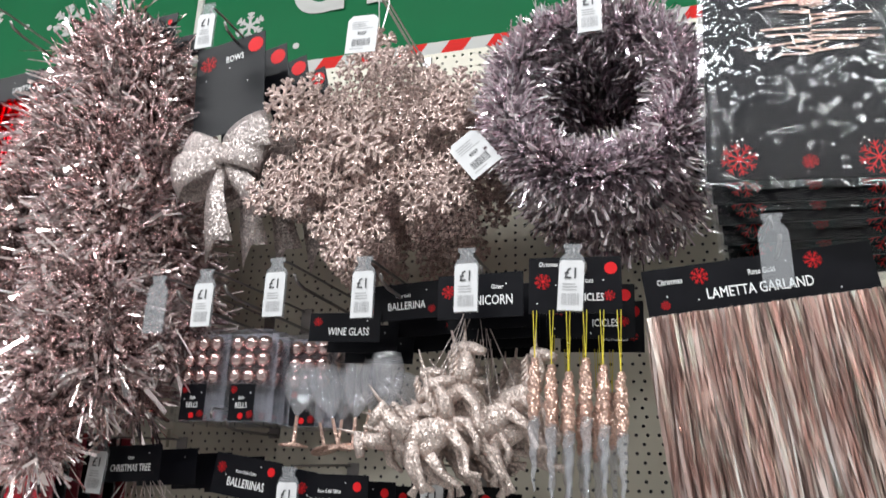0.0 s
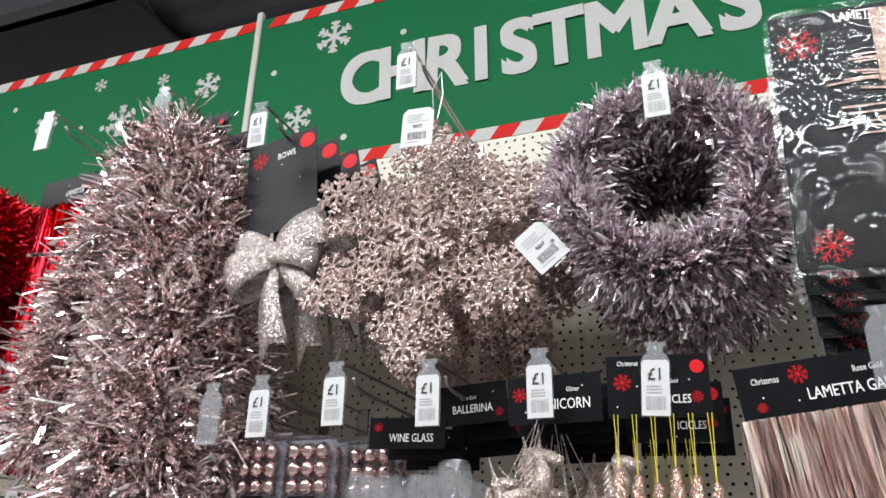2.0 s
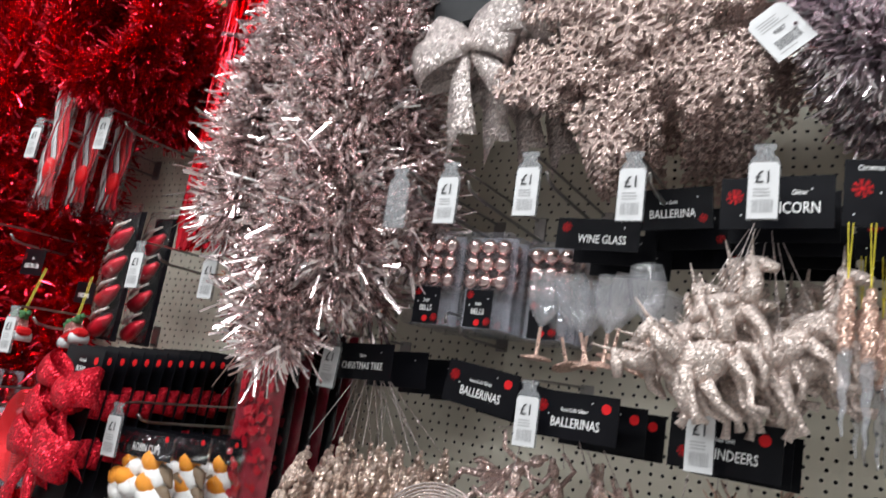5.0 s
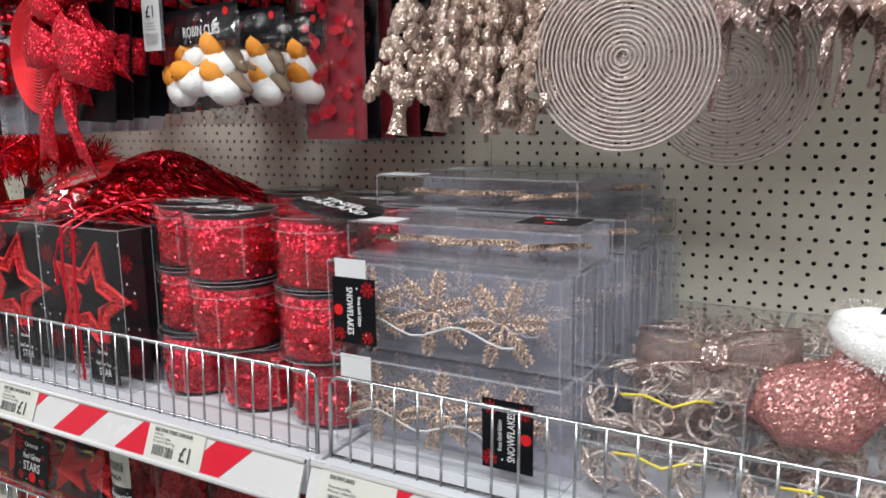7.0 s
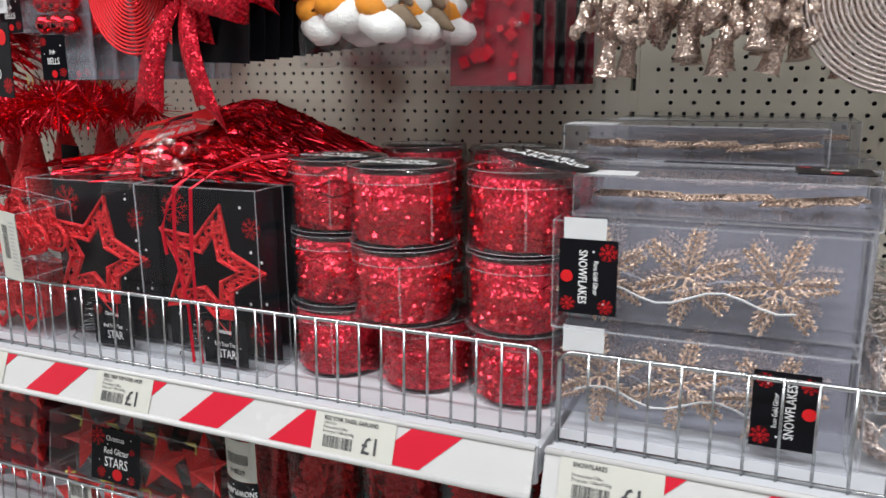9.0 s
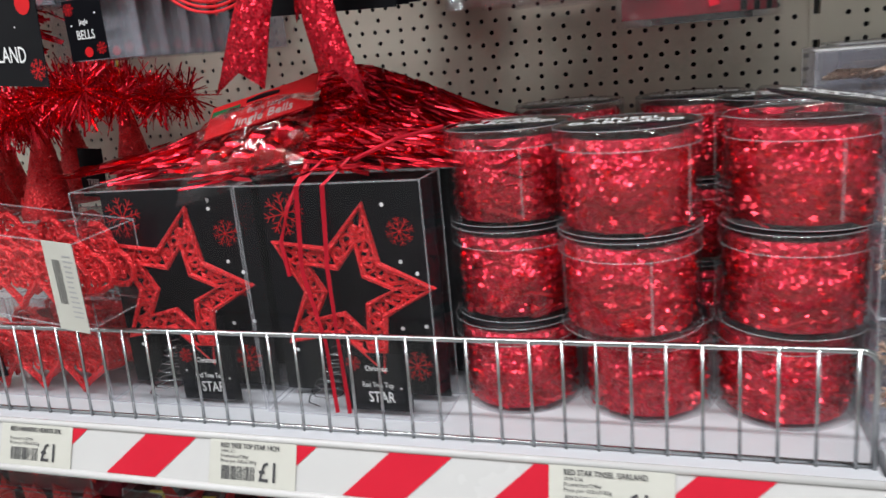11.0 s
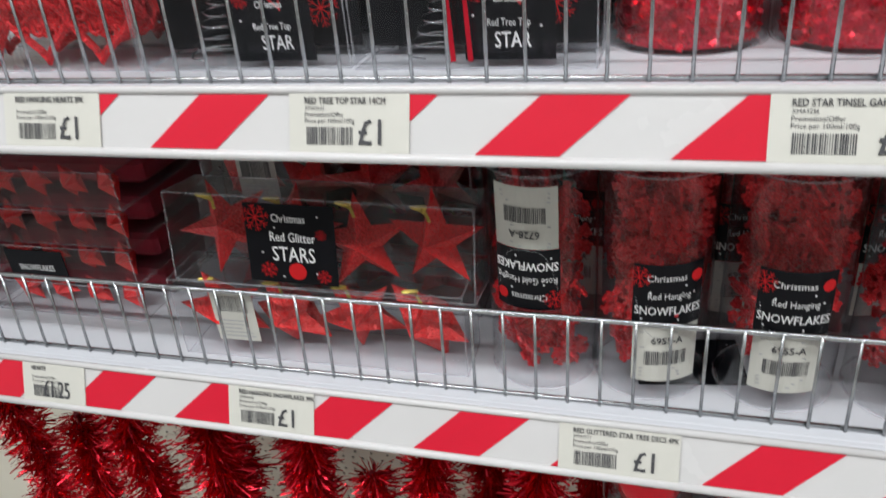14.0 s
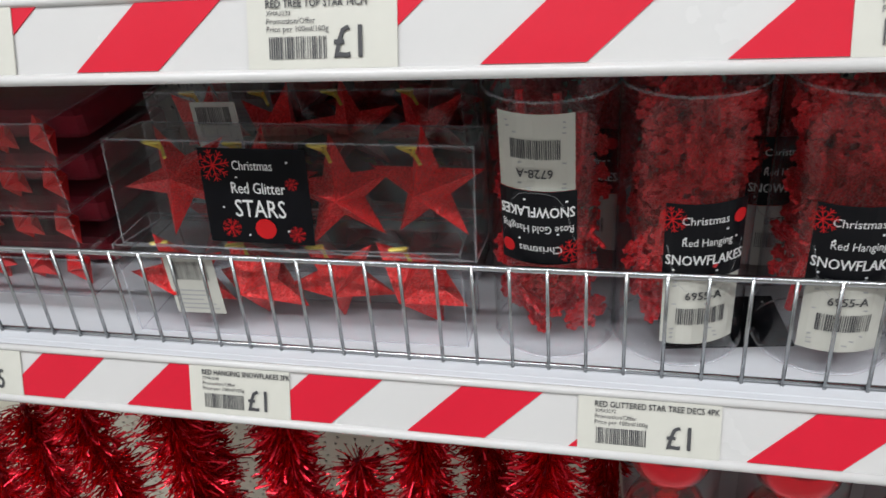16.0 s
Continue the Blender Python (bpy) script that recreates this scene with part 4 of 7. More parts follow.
# wide lametta garland
th = thing("lametta_garland", "rose gold lametta fringe garland under a black header card", "lametta", pose(0.077, 0.80, 1.636, 0, -7, 6))
card_parts(th, 0.222, 0.05, [("LAMETTA GARLAND", 0.0155, 0.0, -0.008), ("Rose Gold", 0.0085, 0.005, 0.009), ("Christmas", 0.0085, -0.085, 0.010)], [], [(-0.06, -0.012), (0.03, 0.016), (0.075, -0.018), (-0.09, -0.005)], 0.001, [(-0.055, 0.012, 0.009), (0.055, 0.013, 0.009), (-0.093, -0.014, 0.005)])
g = random.Random(61)
s = Shape()
for k in range(900):
    x = g.uniform(-0.112, 0.112)
    y = g.uniform(-0.004, 0.012)
    L = g.uniform(0.22, 0.255)
    pts = []
    ph, w = g.uniform(0, 6), g.uniform(0.0014, 0.003)
    for i in range(6):
        u = i / 5
        a = ph + u * g.uniform(0.5, 2.2)
        c = Vector((x + 0.003 * math.sin(ph + u * 5) + x * 0.06 * u, y + 0.003 * math.cos(ph * 2 + u * 4), -0.024 - L * u))
        pts.append((c - Vector((math.cos(a), math.sin(a), 0)) * w, c + Vector((math.cos(a), math.sin(a), 0)) * w))
    s.add([p for pr in pts for p in pr], [(2 * i, 2 * i + 1, 2 * i + 3, 2 * i + 2) for i in range(5)])
M_PINKFOIL = mat("pink_copper_foil", (0.95, 0.70, 0.65), 0.38, 1.0, 0.2, 25, island=0.4, second=(1.0, 0.88, 0.83))
part("foil_fringe", s, M_PINKFOIL, th)
for k in range(3):
    th2 = card("header_card", "black lametta header card stacked on the hook", 0.222, 0.05, pose(0.085 + 0.004 * k, 0.835 + 0.03 * k, 1.636 - 0.004 * k, 0, -6, 5), [], [], [])


# icicles on a card
def icicle_pack(x, y, z, front):
    th = thing("icicle_pack", "black card with pink glitter topped clear icicles on yellow threads", "icicle ornaments", pose(x, y, z, 0, 1, 3), group="icicle packs")
    card_parts(th, 0.098, 0.062, [("ICICLES", 0.012, 0.016, -0.014), ("Rose Gold", 0.006, 0.01, 0.004), ("Christmas", 0.007, -0.028, 0.023)], [(0.038, 0.018)], [(-0.02, 0.0), (0.03, 0.005), (-0.04, -0.02), (0.0, -0.025)], 0.001, [(-0.034, 0.004, 0.009), (0.036, -0.012, 0.006)])
    for k in range(6 if front else 4):
        ix = -0.042 + k * 0.0175
        dz = -0.012 * (k % 3) * 0.6
        s = Shape()
        s.tube([(ix - 0.002, -0.002, -0.028), (ix, -0.003, -0.082 + dz)], 0.0005, 4)
        s.tube([(ix + 0.002, -0.002, -0.028), (ix, -0.003, -0.082 + dz)], 0.0005, 4)
        part("yellow_thread", s, M_YELLOW, th)
        s = Shape()
        pts, rad = [], []
        for i in range(16):
            u = i / 15
            pts.append((ix + 0.0012 * math.sin(u * 26), -0.004 + 0.0012 * math.cos(u * 26), -0.08 + dz - 0.062 * u))
            rad.append(0.0028 + 0.0042 * math.sin(math.pi * min(1, 0.12 + u * 0.7)))
        s.tube(pts, rad, 7)
        part("pink_twist", s, M_COPPER, th, smooth=True)
        s = Shape()
        pts, rad = [], []
        for i in range(14):
            u = i / 13
            pts.append((ix + 0.001 * math.sin(u * 20 + 1), -0.004 + 0.001 * math.cos(u * 20), -0.14 + dz - 0.072 * u))
            rad.append(0.0058 * (1 - u) + 0.001)
        s.tube(pts, rad, 7)
        part("clear_tip", s, M_ICE, th, "clear acrylic icicle tip", True)


icicle_pack(-0.105, 0.80, 1.64, True)
icicle_pack(-0.095, 0.86, 1.625, False)
icicle_pack(-0.088, 0.92, 1.62, False)


# a small horned horse, one plain mesh
def horse():
    s = Shape()
    s.ball((0, 0, 0), (0.026, 0.011, 0.013), 10)
    s.tube([(0.018, 0, 0.004), (0.03, 0, 0.018), (0.034, 0, 0.03)], [0.010, 0.008, 0.006], 7)
    s.tube([(0.03, 0, 0.034), (0.042, 0, 0.027), (0.05, 0, 0.02)], [0.007, 0.006, 0.004], 7)
    s.tube([(0.034, 0, 0.036), (0.042, 0, 0.056)], [0.0022, 0.0006], 5)
    for x, dx, y in ((0.018, 0.012, -0.006), (0.016, 0.0, 0.006), (-0.018, -0.008, -0.006), (-0.02, -0.016, 0.006)):
        s.tube([(x, y, -0.004), (x + dx * 0.6, y, -0.024), (x + dx * 0.3, y, -0.042), (x + dx, y, -0.05)], [0.0065, 0.0042, 0.0034, 0.0044], 6)
    s.tube([(-0.025, 0, 0.004), (-0.036, 0, 0.0), (-0.042, 0, -0.016), (-0.038, 0, -0.03)], [0.004, 0.0055, 0.005, 0.002], 6)
    for k in range(6):
        s.tube([(0.026 - k * 0.002, 0, 0.034 - k * 0.005), (0.018 - k * 0.002, -0.004, 0.028 - k * 0.005)], [0.003, 0.0015], 4)
    return s


horse_mesh = horse().mesh("unicorn_figure", M_CHAMP, True)
g = random.Random(71)
for k in range(22):
    x = -0.232 + g.uniform(-0.065, 0.065)
    ob = new("unicorn_ornament", horse_mesh)
    a = 1 if k % 2 else -1
    ob.matrix_basis = pose(x, 0.80 + 0.012 * (k // 2) + g.uniform(-0.006, 0.006), 1.512 + g.uniform(-0.03, 0.032), g.uniform(-8, 8), g.uniform(15, 60) * a, 180 * (k % 2) + g.uniform(-25, 25)) @ Matrix.Scale(1.16, 4)
    tagged(ob, "champagne glitter unicorn figure hanging on a silver cord", "ornament", "glitter unicorns")
    s = Shape()
    p = ob.matrix_basis.translation
    s.tube([(p.x, p.y, p.z + 0.012), (-0.217 + (p.x + 0.217) * 0.2, p.y, 1.612)], 0.0006, 4)
    solid("hanging_cord", s, M_SILVGLIT, "thin silver cord from the hook to an ornament", "cord", group="hanging cords")
for k in range(5):
    card("header_card", "black unicorn header card on the hook", 0.098, 0.05, pose(-0.209 + 0.004 * k, 0.80 + 0.028 * k, 1.633 - 0.006 * k, 0, 0, -3), [("UNICORN", 0.0155, 0.012, -0.006), ("Glitter", 0.007, 0.02, 0.009)] if k == 0 else [], [], [(0.03, 0.012), (-0.03, -0.012)], flakes=[(-0.036, 0.006, 0.008)])

# wine glasses and cards
for k in range(3):
    card("header_card", "black wine glass header card on the hook", 0.095, 0.036, pose(-0.397 + 0.01 * k, 0.865 + 0.035 * k, 1.618 - 0.008 * k, 0, 2, 0), [("WINE GLASS", 0.0135, 0.006, -0.006)] if k == 0 else [], [], [(0.03, 0.008)], flakes=[(-0.036, 0.007, 0.006)])
    card("header_card", "black ballerina header card on the hook", 0.092, 0.046, pose(-0.322 + 0.012 * k, 0.868 + 0.04 * k, 1.648 - 0.012 * k, 0, -3, 0), [("BALLERINA", 0.0135, 0.004, -0.006), ("Rose Gold", 0.006, 0.0, 0.007)] if k == 0 else [], [], [(0.03, 0.012)], flakes=[(0.036, -0.012, 0.005)])
prof = [(0.0012, -0.055), (0.016, -0.055), (0.016, -0.053), (0.0022, -0.05), (0.0018, -0.022), (0.006, -0.016), (0.016, -0.002), (0.019, 0.016), (0.016, 0.034)]
s = Shape()
s.lathe([(r, z) for r, z in prof[4:]], 18, cap=False)
glass_bowl = s.mesh("bowl", M_ICE, True)
s = Shape()
s.lathe(prof[:5], 14)
glass_stem = s.mesh("stem", M_COPPER, True)
g = random.Random(81)
for k in range(8):
    th = thing("glass_ornament", "small clear wine glass ornament with copper glitter stem", "glass ornament", pose(-0.448 + (k % 4) * 0.038, 0.86 + 0.05 * (k // 4), 1.535 + g.uniform(-0.015, 0.012), g.uniform(-10, 10), g.uniform(-22, 22), 0) @ Matrix.Scale(1.1, 4), group="wine glass ornaments")
    part("bowl", glass_bowl, None, th, "clear bowl")
    part("stem", glass_stem, None, th)

# pale diffuse film that stands for haze in clear packs
M_HAZE = film("plastic_haze", tint=(0.9, 0.9, 0.93), wrinkle=0.2, haze=0.22, rough=0.15, cloud=(0.70, 0.70, 0.78))

# jingle bell packs
s = Shape()
s.ball((0, 0, 0), 0.0105, 12)
bell_mesh = s.mesh("bell", mat("rose_mirror", (0.80, 0.58, 0.56), 0.1, 1.0, 0.1, 20), True)


def bell_pack(x, y, z, red=False, mesh=None, text=True):
    th = thing("jingle_bell_pack", ("red" if red else "rose gold") + " jingle bells in a clear box with black label", "bell pack", pose(x, y, z), group=("red" if red else "rose gold") + " bell packs")
    for i in range(3):
        for j in range(3):
            part("bell", mesh or bell_mesh, None, th, m=pose(-0.0195 + 0.0195 * i, 0.008, 0.012 + 0.0215 * j))
    # added pale sheet gives the clear pack its haze behind the bells
    s = Shape()
    s.box(-0.032, 0.032, 0.019, 0.021, -0.046, 0.07)
    part("backing", s, M_HAZE, th, "pale added sheet standing for plastic haze")
    card_parts(th, 0.036, 0.046, [("BELLS", 0.0098, 0, -0.004), ("Jingle", 0.0055, 0, 0.006)] if text else [], [(0.0, -0.017)], [(-0.012, 0.004), (0.012, 0.012)], 0.0006, [(-0.012, 0.016, 0.005), (0.013, -0.015, 0.005)], pose(0, -0.0035, -0.023))
    s = Shape()
    s.box(-0.033, 0.033, -0.003, 0.022, -0.047, 0.072)
    part("clear_box", s, M_PVC, th, "clear plastic box")


for i, (x, z) in enumerate(((-0.612, 1.553), (-0.54, 1.552), (-0.470, 1.548))):
    for k in range(4):
        if i < 2 or k > 0:
            bell_pack(x + 0.003 * k, 0.885 + 0.026 * k, z, text=(k == 0))

# tree cluster, cards
g = random.Random(91)


def tree_figure():
    s = Shape()
    q = random.Random(92)
    for k in range(150):
        u = q.random() ** 0.8
        a = q.uniform(0, 6.28)
        r = 0.004 + 0.026 * u
        c = (r * math.cos(a), r * math.sin(a), -0.105 * u)
        e = q.uniform(0.004, 0.0075)
        s.ball(c, (e, e * 0.6, e), 6)
    s.tube([(0, 0, 0.0), (0, 0, 0.008)], 0.003, 5)
    t = Shape()
    t.lathe([(0.007, -0.108), (0.006, -0.115), (0.009, -0.135), (0.011, -0.137)], 10)
    return s, t


M_TREEGLIT = glitter("rose_champagne_glitter", (0.80, 0.60, 0.52), grain=700)
tree_mesh, pot_mesh = [q.mesh(nm, M_TREEGLIT, True) for q, nm in zip(tree_figure(), ("beaded_tree", "pot"))]
for k in range(15):
    x = -0.725 + 0.034 * (k % 5) + g.uniform(-0.008, 0.008)
    ob = thing("glitter_tree_ornament", "rose champagne glitter Christmas tree ornament on a cord", "ornament", pose(x, 0.85 + 0.04 * (k // 5), 1.343 + g.uniform(-0.015, 0.01), g.uniform(-6, 6), (x + 0.68) * -160, g.uniform(0, 360)), group="glitter tree ornaments")
    part("beaded_tree", tree_mesh, None, ob)
    part("pot", pot_mesh, None, ob)
    s = Shape()
    s.tube([(x, 0.85 + 0.04 * (k // 5), 1.35), (-0.70 + (x + 0.70) * 0.35, 0.90, 1.432)], 0.0006, 4)
    solid("hanging_cord", s, M_SILVGLIT, "thin silver cord from the hook to an ornament", "cord", group="hanging cords")
for k in range(4):
    card("header_card", "black Christmas tree header card on the hook", 0.10, 0.046, pose(-0.695 + 0.03 * k, 0.885 + 0.035 * k, 1.452 - 0.003 * k, 0, -2, -8), [("CHRISTMAS TREE", 0.0125, 0.0, -0.006), ("Glitter", 0.006, 0.0, 0.007)] if k == 0 else [], [], [(0.03, 0.012)])

# ballerinas and their cards
for k, (x, y, z) in enumerate(((-0.528, 0.89, 1.437), (-0.50, 0.93, 1.428), (-0.405, 0.872, 1.418), (-0.385, 0.91, 1.412), (-0.372, 0.94, 1.408))):
    card("header_card", "black ballerinas header card with red badge on the hook", 0.10, 0.05, pose(x, y, z, 0, 8 if k < 2 else 1, -6), [("BALLERINAS", 0.0145, 0.002, -0.008), ("Rose Gold Glitter", 0.006, 0.0, 0.006)] if k in (0, 2) else [], [(0.036, 0.012)], [(0.02, 0.016), (-0.03, 0.0)], flakes=[(-0.038, 0.008, 0.007)])


def dancer():
    s = Shape()
    s.ball((0, 0, 0.05), (0.0065, 0.0065, 0.008), 8)
    s.ball((0, 0, 0.059), 0.004, 6)
    s.tube([(0, 0, 0.042), (0, 0, 0.03), (0, 0, 0.012)], [0.0035, 0.008, 0.006], 8)
    s.tube([(0.006, 0, 0.034), (0.02, -0.004, 0.048), (0.01, -0.004, 0.066)], [0.003, 0.0025, 0.002], 5)
    s.tube([(-0.006, 0, 0.034), (-0.024, -0.004, 0.026), (-0.04, -0.004, 0.034)], [0.003, 0.0025, 0.002], 5)
    n = 28
    for i in range(n):
        a = 2 * math.pi * i / n
        b = 2 * math.pi * (i + 1) / n
        z = 0.003 if i % 2 else -0.005
        s.add([(0.005 * math.cos(a), 0.005 * math.sin(a), 0.014), (0.005 * math.cos(b), 0.005 * math.sin(b), 0.014), (0.026 * math.cos(b), 0.026 * math.sin(b), -0.004 - z), (0.026 * math.cos(a), 0.026 * math.sin(a), -0.004 + z)], [(0, 1, 2, 3)])
    s.tube([(0.004, 0, 0.004), (0.006, -0.003, -0.03), (0.002, -0.002, -0.062)], [0.005, 0.0035, 0.002], 6)
    s.tube([(-0.004, 0, 0.004), (-0.02, -0.004, -0.022), (-0.01, 0.004, -0.042)], [0.005, 0.0035, 0.002], 6)
    return s


dancer_mesh = dancer().mesh("dancer_figure", M_ROSEGLIT, True)
for k, (x, y, z, r) in enumerate(((-0.470, 0.875, 1.285, 5), (-0.505, 0.90, 1.335, 60), (-0.43, 0.93, 1.30, -12), (-0.385, 0.90, 1.285, 8), (-0.36, 0.93, 1.28, -10), (-0.40, 0.95, 1.30, 14))):
    ob = new("ballerina_ornament", dancer_mesh)
    ob.matrix_basis = pose(x, y, z, 0, r, 20 * k) @ Matrix.Scale(1.15, 4)
    tagged(ob, "rose glitter dancer figure with ruffled skirt hanging on a cord", "ornament", "glitter dancers")
    s = Shape()
    s.tube([(x, y, z + 0.06), (x * 0.6 - 0.178, y, 1.40)], 0.0006, 4)
    solid("hanging_cord", s, M_SILVGLIT, "thin silver cord from the hook to an ornament", "cord", group="hanging cords")


# spiral disc
M_ROSEWIRE = mat("rose_glitter_wire", (0.50, 0.42, 0.40), 0.45, 0.7, 0.3, 600, 0.5, 900)
M_REDWIRE = mat("red_glitter_wire", (0.80, 0.03, 0.04), 0.42, 0.6, 0.3, 600, 0.5, 900)


def spiral_disc(name, label, m, material, r=0.080, group="wire spiral discs"):
    th = thing(name, label, "ornament", m, group=group)
    k = 0.006
    while k < r:
        s = Shape()
        s.tube(ring(k, 48), 0.0012, 6, True)
        part("wire_ring", s, material, th, smooth=True)
        k += 0.00365
    s = Shape()
    for i in range(4):
        a = i * math.pi / 4
        s.tube([(-r * math.cos(a), 0.0015, -r * math.sin(a)), (r * math.cos(a), 0.0015, r * math.sin(a))], 0.0007, 4)
    part("cross_wire", s, material, th)
    return th


spiral_disc("spiral_disc", "rose gold glitter wire spiral disc", pose(-0.533, 0.832, 1.256, 0, 0, 4), M_ROSEWIRE, 0.075)
spiral_disc("spiral_disc", "rose gold glitter wire spiral disc hanging behind", pose(-0.475, 0.955, 1.245, 0, 0, -12), M_ROSEWIRE)


# deer
def deer():
    s = Shape()
    s.ball((0, 0, 0), (0.034, 0.014, 0.017), 10)
    s.tube([(0.026, 0, 0.006), (0.038, 0, 0.028), (0.042, 0, 0.044)], [0.012, 0.0085, 0.006], 7)
    s.tube([(0.038, 0, 0.048), (0.052, 0, 0.044), (0.062, 0, 0.038)], [0.008, 0.007, 0.004], 7)
    for x, dx, y in ((0.024, 0.02, -0.008), (0.022, 0.006, 0.008), (-0.024, -0.014, -0.008), (-0.026, -0.028, 0.008)):
        s.tube([(x, y, -0.006), (x + dx * 0.5, y, -0.034), (x + dx * 0.3, y, -0.056), (x + dx, y, -0.075)], [0.0085, 0.0048, 0.0036, 0.0042], 6)
    for sg in (-1, 1):
        s.tube([(0.038, 0.003 * sg, 0.052), (0.03, 0.012 * sg, 0.075), (0.034, 0.02 * sg, 0.098)], [0.0026, 0.0022, 0.001], 5)
        for u in (0.3, 0.6, 0.85):
            s.tube([(0.033, 0.012 * sg, 0.052 + 0.045 * u), (0.05, 0.014 * sg, 0.066 + 0.045 * u)], [0.002, 0.0008], 4)
    s.tube([(-0.034, 0, 0.008), (-0.042, 0, 0.004)], [0.004, 0.002], 5)
    return s


deer_mesh = deer().mesh("deer_figure", M_COPPER, True)
for k, (x, y, z, r, t) in enumerate(((-0.300, 0.865, 1.252, 8, 180), (-0.245, 0.90, 1.262, -15, 160), (-0.27, 0.94, 1.272, 30, 200), (-0.22, 0.95, 1.27, -10, 10))):
    ob = new("reindeer_ornament", deer_mesh)
    ob.matrix_basis = pose(x, y, z, 0, r, t)
    tagged(ob, "copper pink glitter reindeer figure hanging on a cord", "ornament", "glitter reindeer")
    s = Shape()
    s.tube([(x, y, z + 0.015), (x * 0.5 - 0.13, y, 1.392)], 0.0006, 4)
    solid("hanging_cord", s, M_SILVGLIT, "thin silver cord from the hook to an ornament", "cord", group="hanging cords")
for k in range(3):
    card("header_card", "black reindeers header card with red badge on the hook", 0.105, 0.052, pose(-0.25 + 0.006 * k, 0.86 + 0.03 * k, 1.408 - 0.003 * k, 0, 2, -4), [("REINDEERS", 0.0145, 0.006, -0.008), ("Rose Gold", 0.006, 0.0, 0.006)] if k == 0 else [], [(0.036, 0.012)], [(0.02, 0.016), (-0.03, 0.0)], flakes=[(-0.038, -0.01, 0.006)])


# ---- rose gold shelf ----
DECK1, DECK2 = RAIL1[1] - 0.003, RAIL2[1] - 0.003


def clear_box(th, w, d, h, name="clear_box"):
    """Sides of a clear plastic box, with its folded edges."""
    s = Shape()
    s.box(-w / 2, w / 2, 0, d, 0, h)
    part(name, s, M_PVC, th, "clear plastic box")
    s = Shape()
    e = 0.0007
    for x in (-w / 2, w / 2):
        for y in (0, d):
            s.tube([(x, y, 0), (x, y, h)], e, 4)
        for z in (0, h):
            s.tube([(x, 0, z), (x, d, z)], e, 4)
    for y in (0, d):
        for z in (0, h):
            s.tube([(-w / 2, y, z), (w / 2, y, z)], e, 4)
    part("box_edges", s, M_PVC_EDGE, th, "folded box edges")


def branch_flake(r):
    s = Shape()
    for k in range(6):
        a = k * math.pi / 3 + math.pi / 6
        d, e = (math.cos(a), math.sin(a)), (-math.sin(a), math.cos(a))
        s.tube([(0, 0, 0), (d[0] * r, 0, d[1] * r)], [0.0013, 0.0009], 5)
        for q in (0.2, 0.34, 0.48, 0.62, 0.76, 0.9):
            for sg in (-1, 1):
                L = r * (0.31 - 0.22 * abs(q - 0.45))
                o = (d[0] * r * q, 0, d[1] * r * q)
                c = [(o[0] + (d[0] * 0.7 + e[0] * sg * 0.7) * L * v, -0.003 * v, o[2] + (d[1] * 0.7 + e[1] * sg * 0.7) * L * v) for v in (0.55, 1.0)]
                s.tube([o, c[1]], [0.0007, 0.0011], 5)
                s.tube([c[0], (c[0][0] + d[0] * L * 0.5, -0.004, c[0][2] + d[1] * L * 0.5)], [0.0006, 0.0010], 4)
    return s


M_CORAL = glitter("coral_copper_glitter", (0.80, 0.56, 0.44), metal=0.6, rough=0.4, grain=700)
branch_mesh = branch_flake(0.0345).mesh("coral_flake", M_CORAL, True)
# pale lilac puts the bluish haze of layered clear plastic into a sheet
M_LILAC = film("lilac_plastic_haze", tint=(0.9, 0.9, 0.94), wrinkle=0.2, haze=0.15, rough=0.15, cloud=(0.64, 0.64, 0.74))


def flake_box(x, y, z, turn, label_side, front):
    th = thing("snowflake_box", "clear box of copper glitter snowflakes on a cord with black label", "decoration box", pose(x, y, z, 0, 0, turn), group="snowflake boxes")
    w, d, h = 0.213, 0.034, 0.084
    clear_box(th, w, d, h)
    # added sheet that imitates the haze of the boxes stacked behind
    s = Shape()
    s.box(-w / 2 + 0.002, w / 2 - 0.002, d - 0.0025, d - 0.0015, 0.002, h - 0.002)
    part("added_back_sheet", s, M_LILAC, th, "pale added sheet standing for plastic haze")
    lx = -0.079 if label_side < 0 else 0.063
    for k in range(3):
        part("coral_flake", branch_mesh, None, th, m=pose(-0.072 + 0.063 * k, 0.016, 0.042 + 0.003 * (k % 2), 0, 11 * k, 0))
    s = Shape()
    s.tube([(-0.09 + i * 0.012, 0.01, 0.03 + 0.006 * math.sin(i * 0.9)) for i in range(14)], 0.0009, 5)
    part("white_cord", s, M_PAPER, th)
    if front:
        card_parts(th, 0.058, 0.044, [("SNOWFLAKES", 0.0092, 0, -0.004, 0), ("Rose Gold Glitter", 0.005, 0, 0.006)], [(0.0, -0.016)], [(-0.02, 0.004), (0.02, 0.012)], 0.0006, [(-0.02, 0.015, 0.007), (0.022, 0.014, 0.006), (0.021, -0.015, 0.006)], pose(lx, -0.0015, 0.042, 0, -90 * label_side, 0))
        s = Shape()
        s.box(-0.098, -0.066, -0.0012, -0.0006, 0.066, 0.087)
        part("white_sticker", s, M_PAPER, th)


for k in range(7):
    flake_box(-0.655 + 0.004 * k, 0.748 + 0.036 * k, DECK1 + 0.0005, 0, 1, k == 0)
for k in range(7):
    flake_box(-0.656 + 0.005 * k, 0.747 + 0.036 * k, DECK1 + 0.0855, 0.5, -1, k == 0)


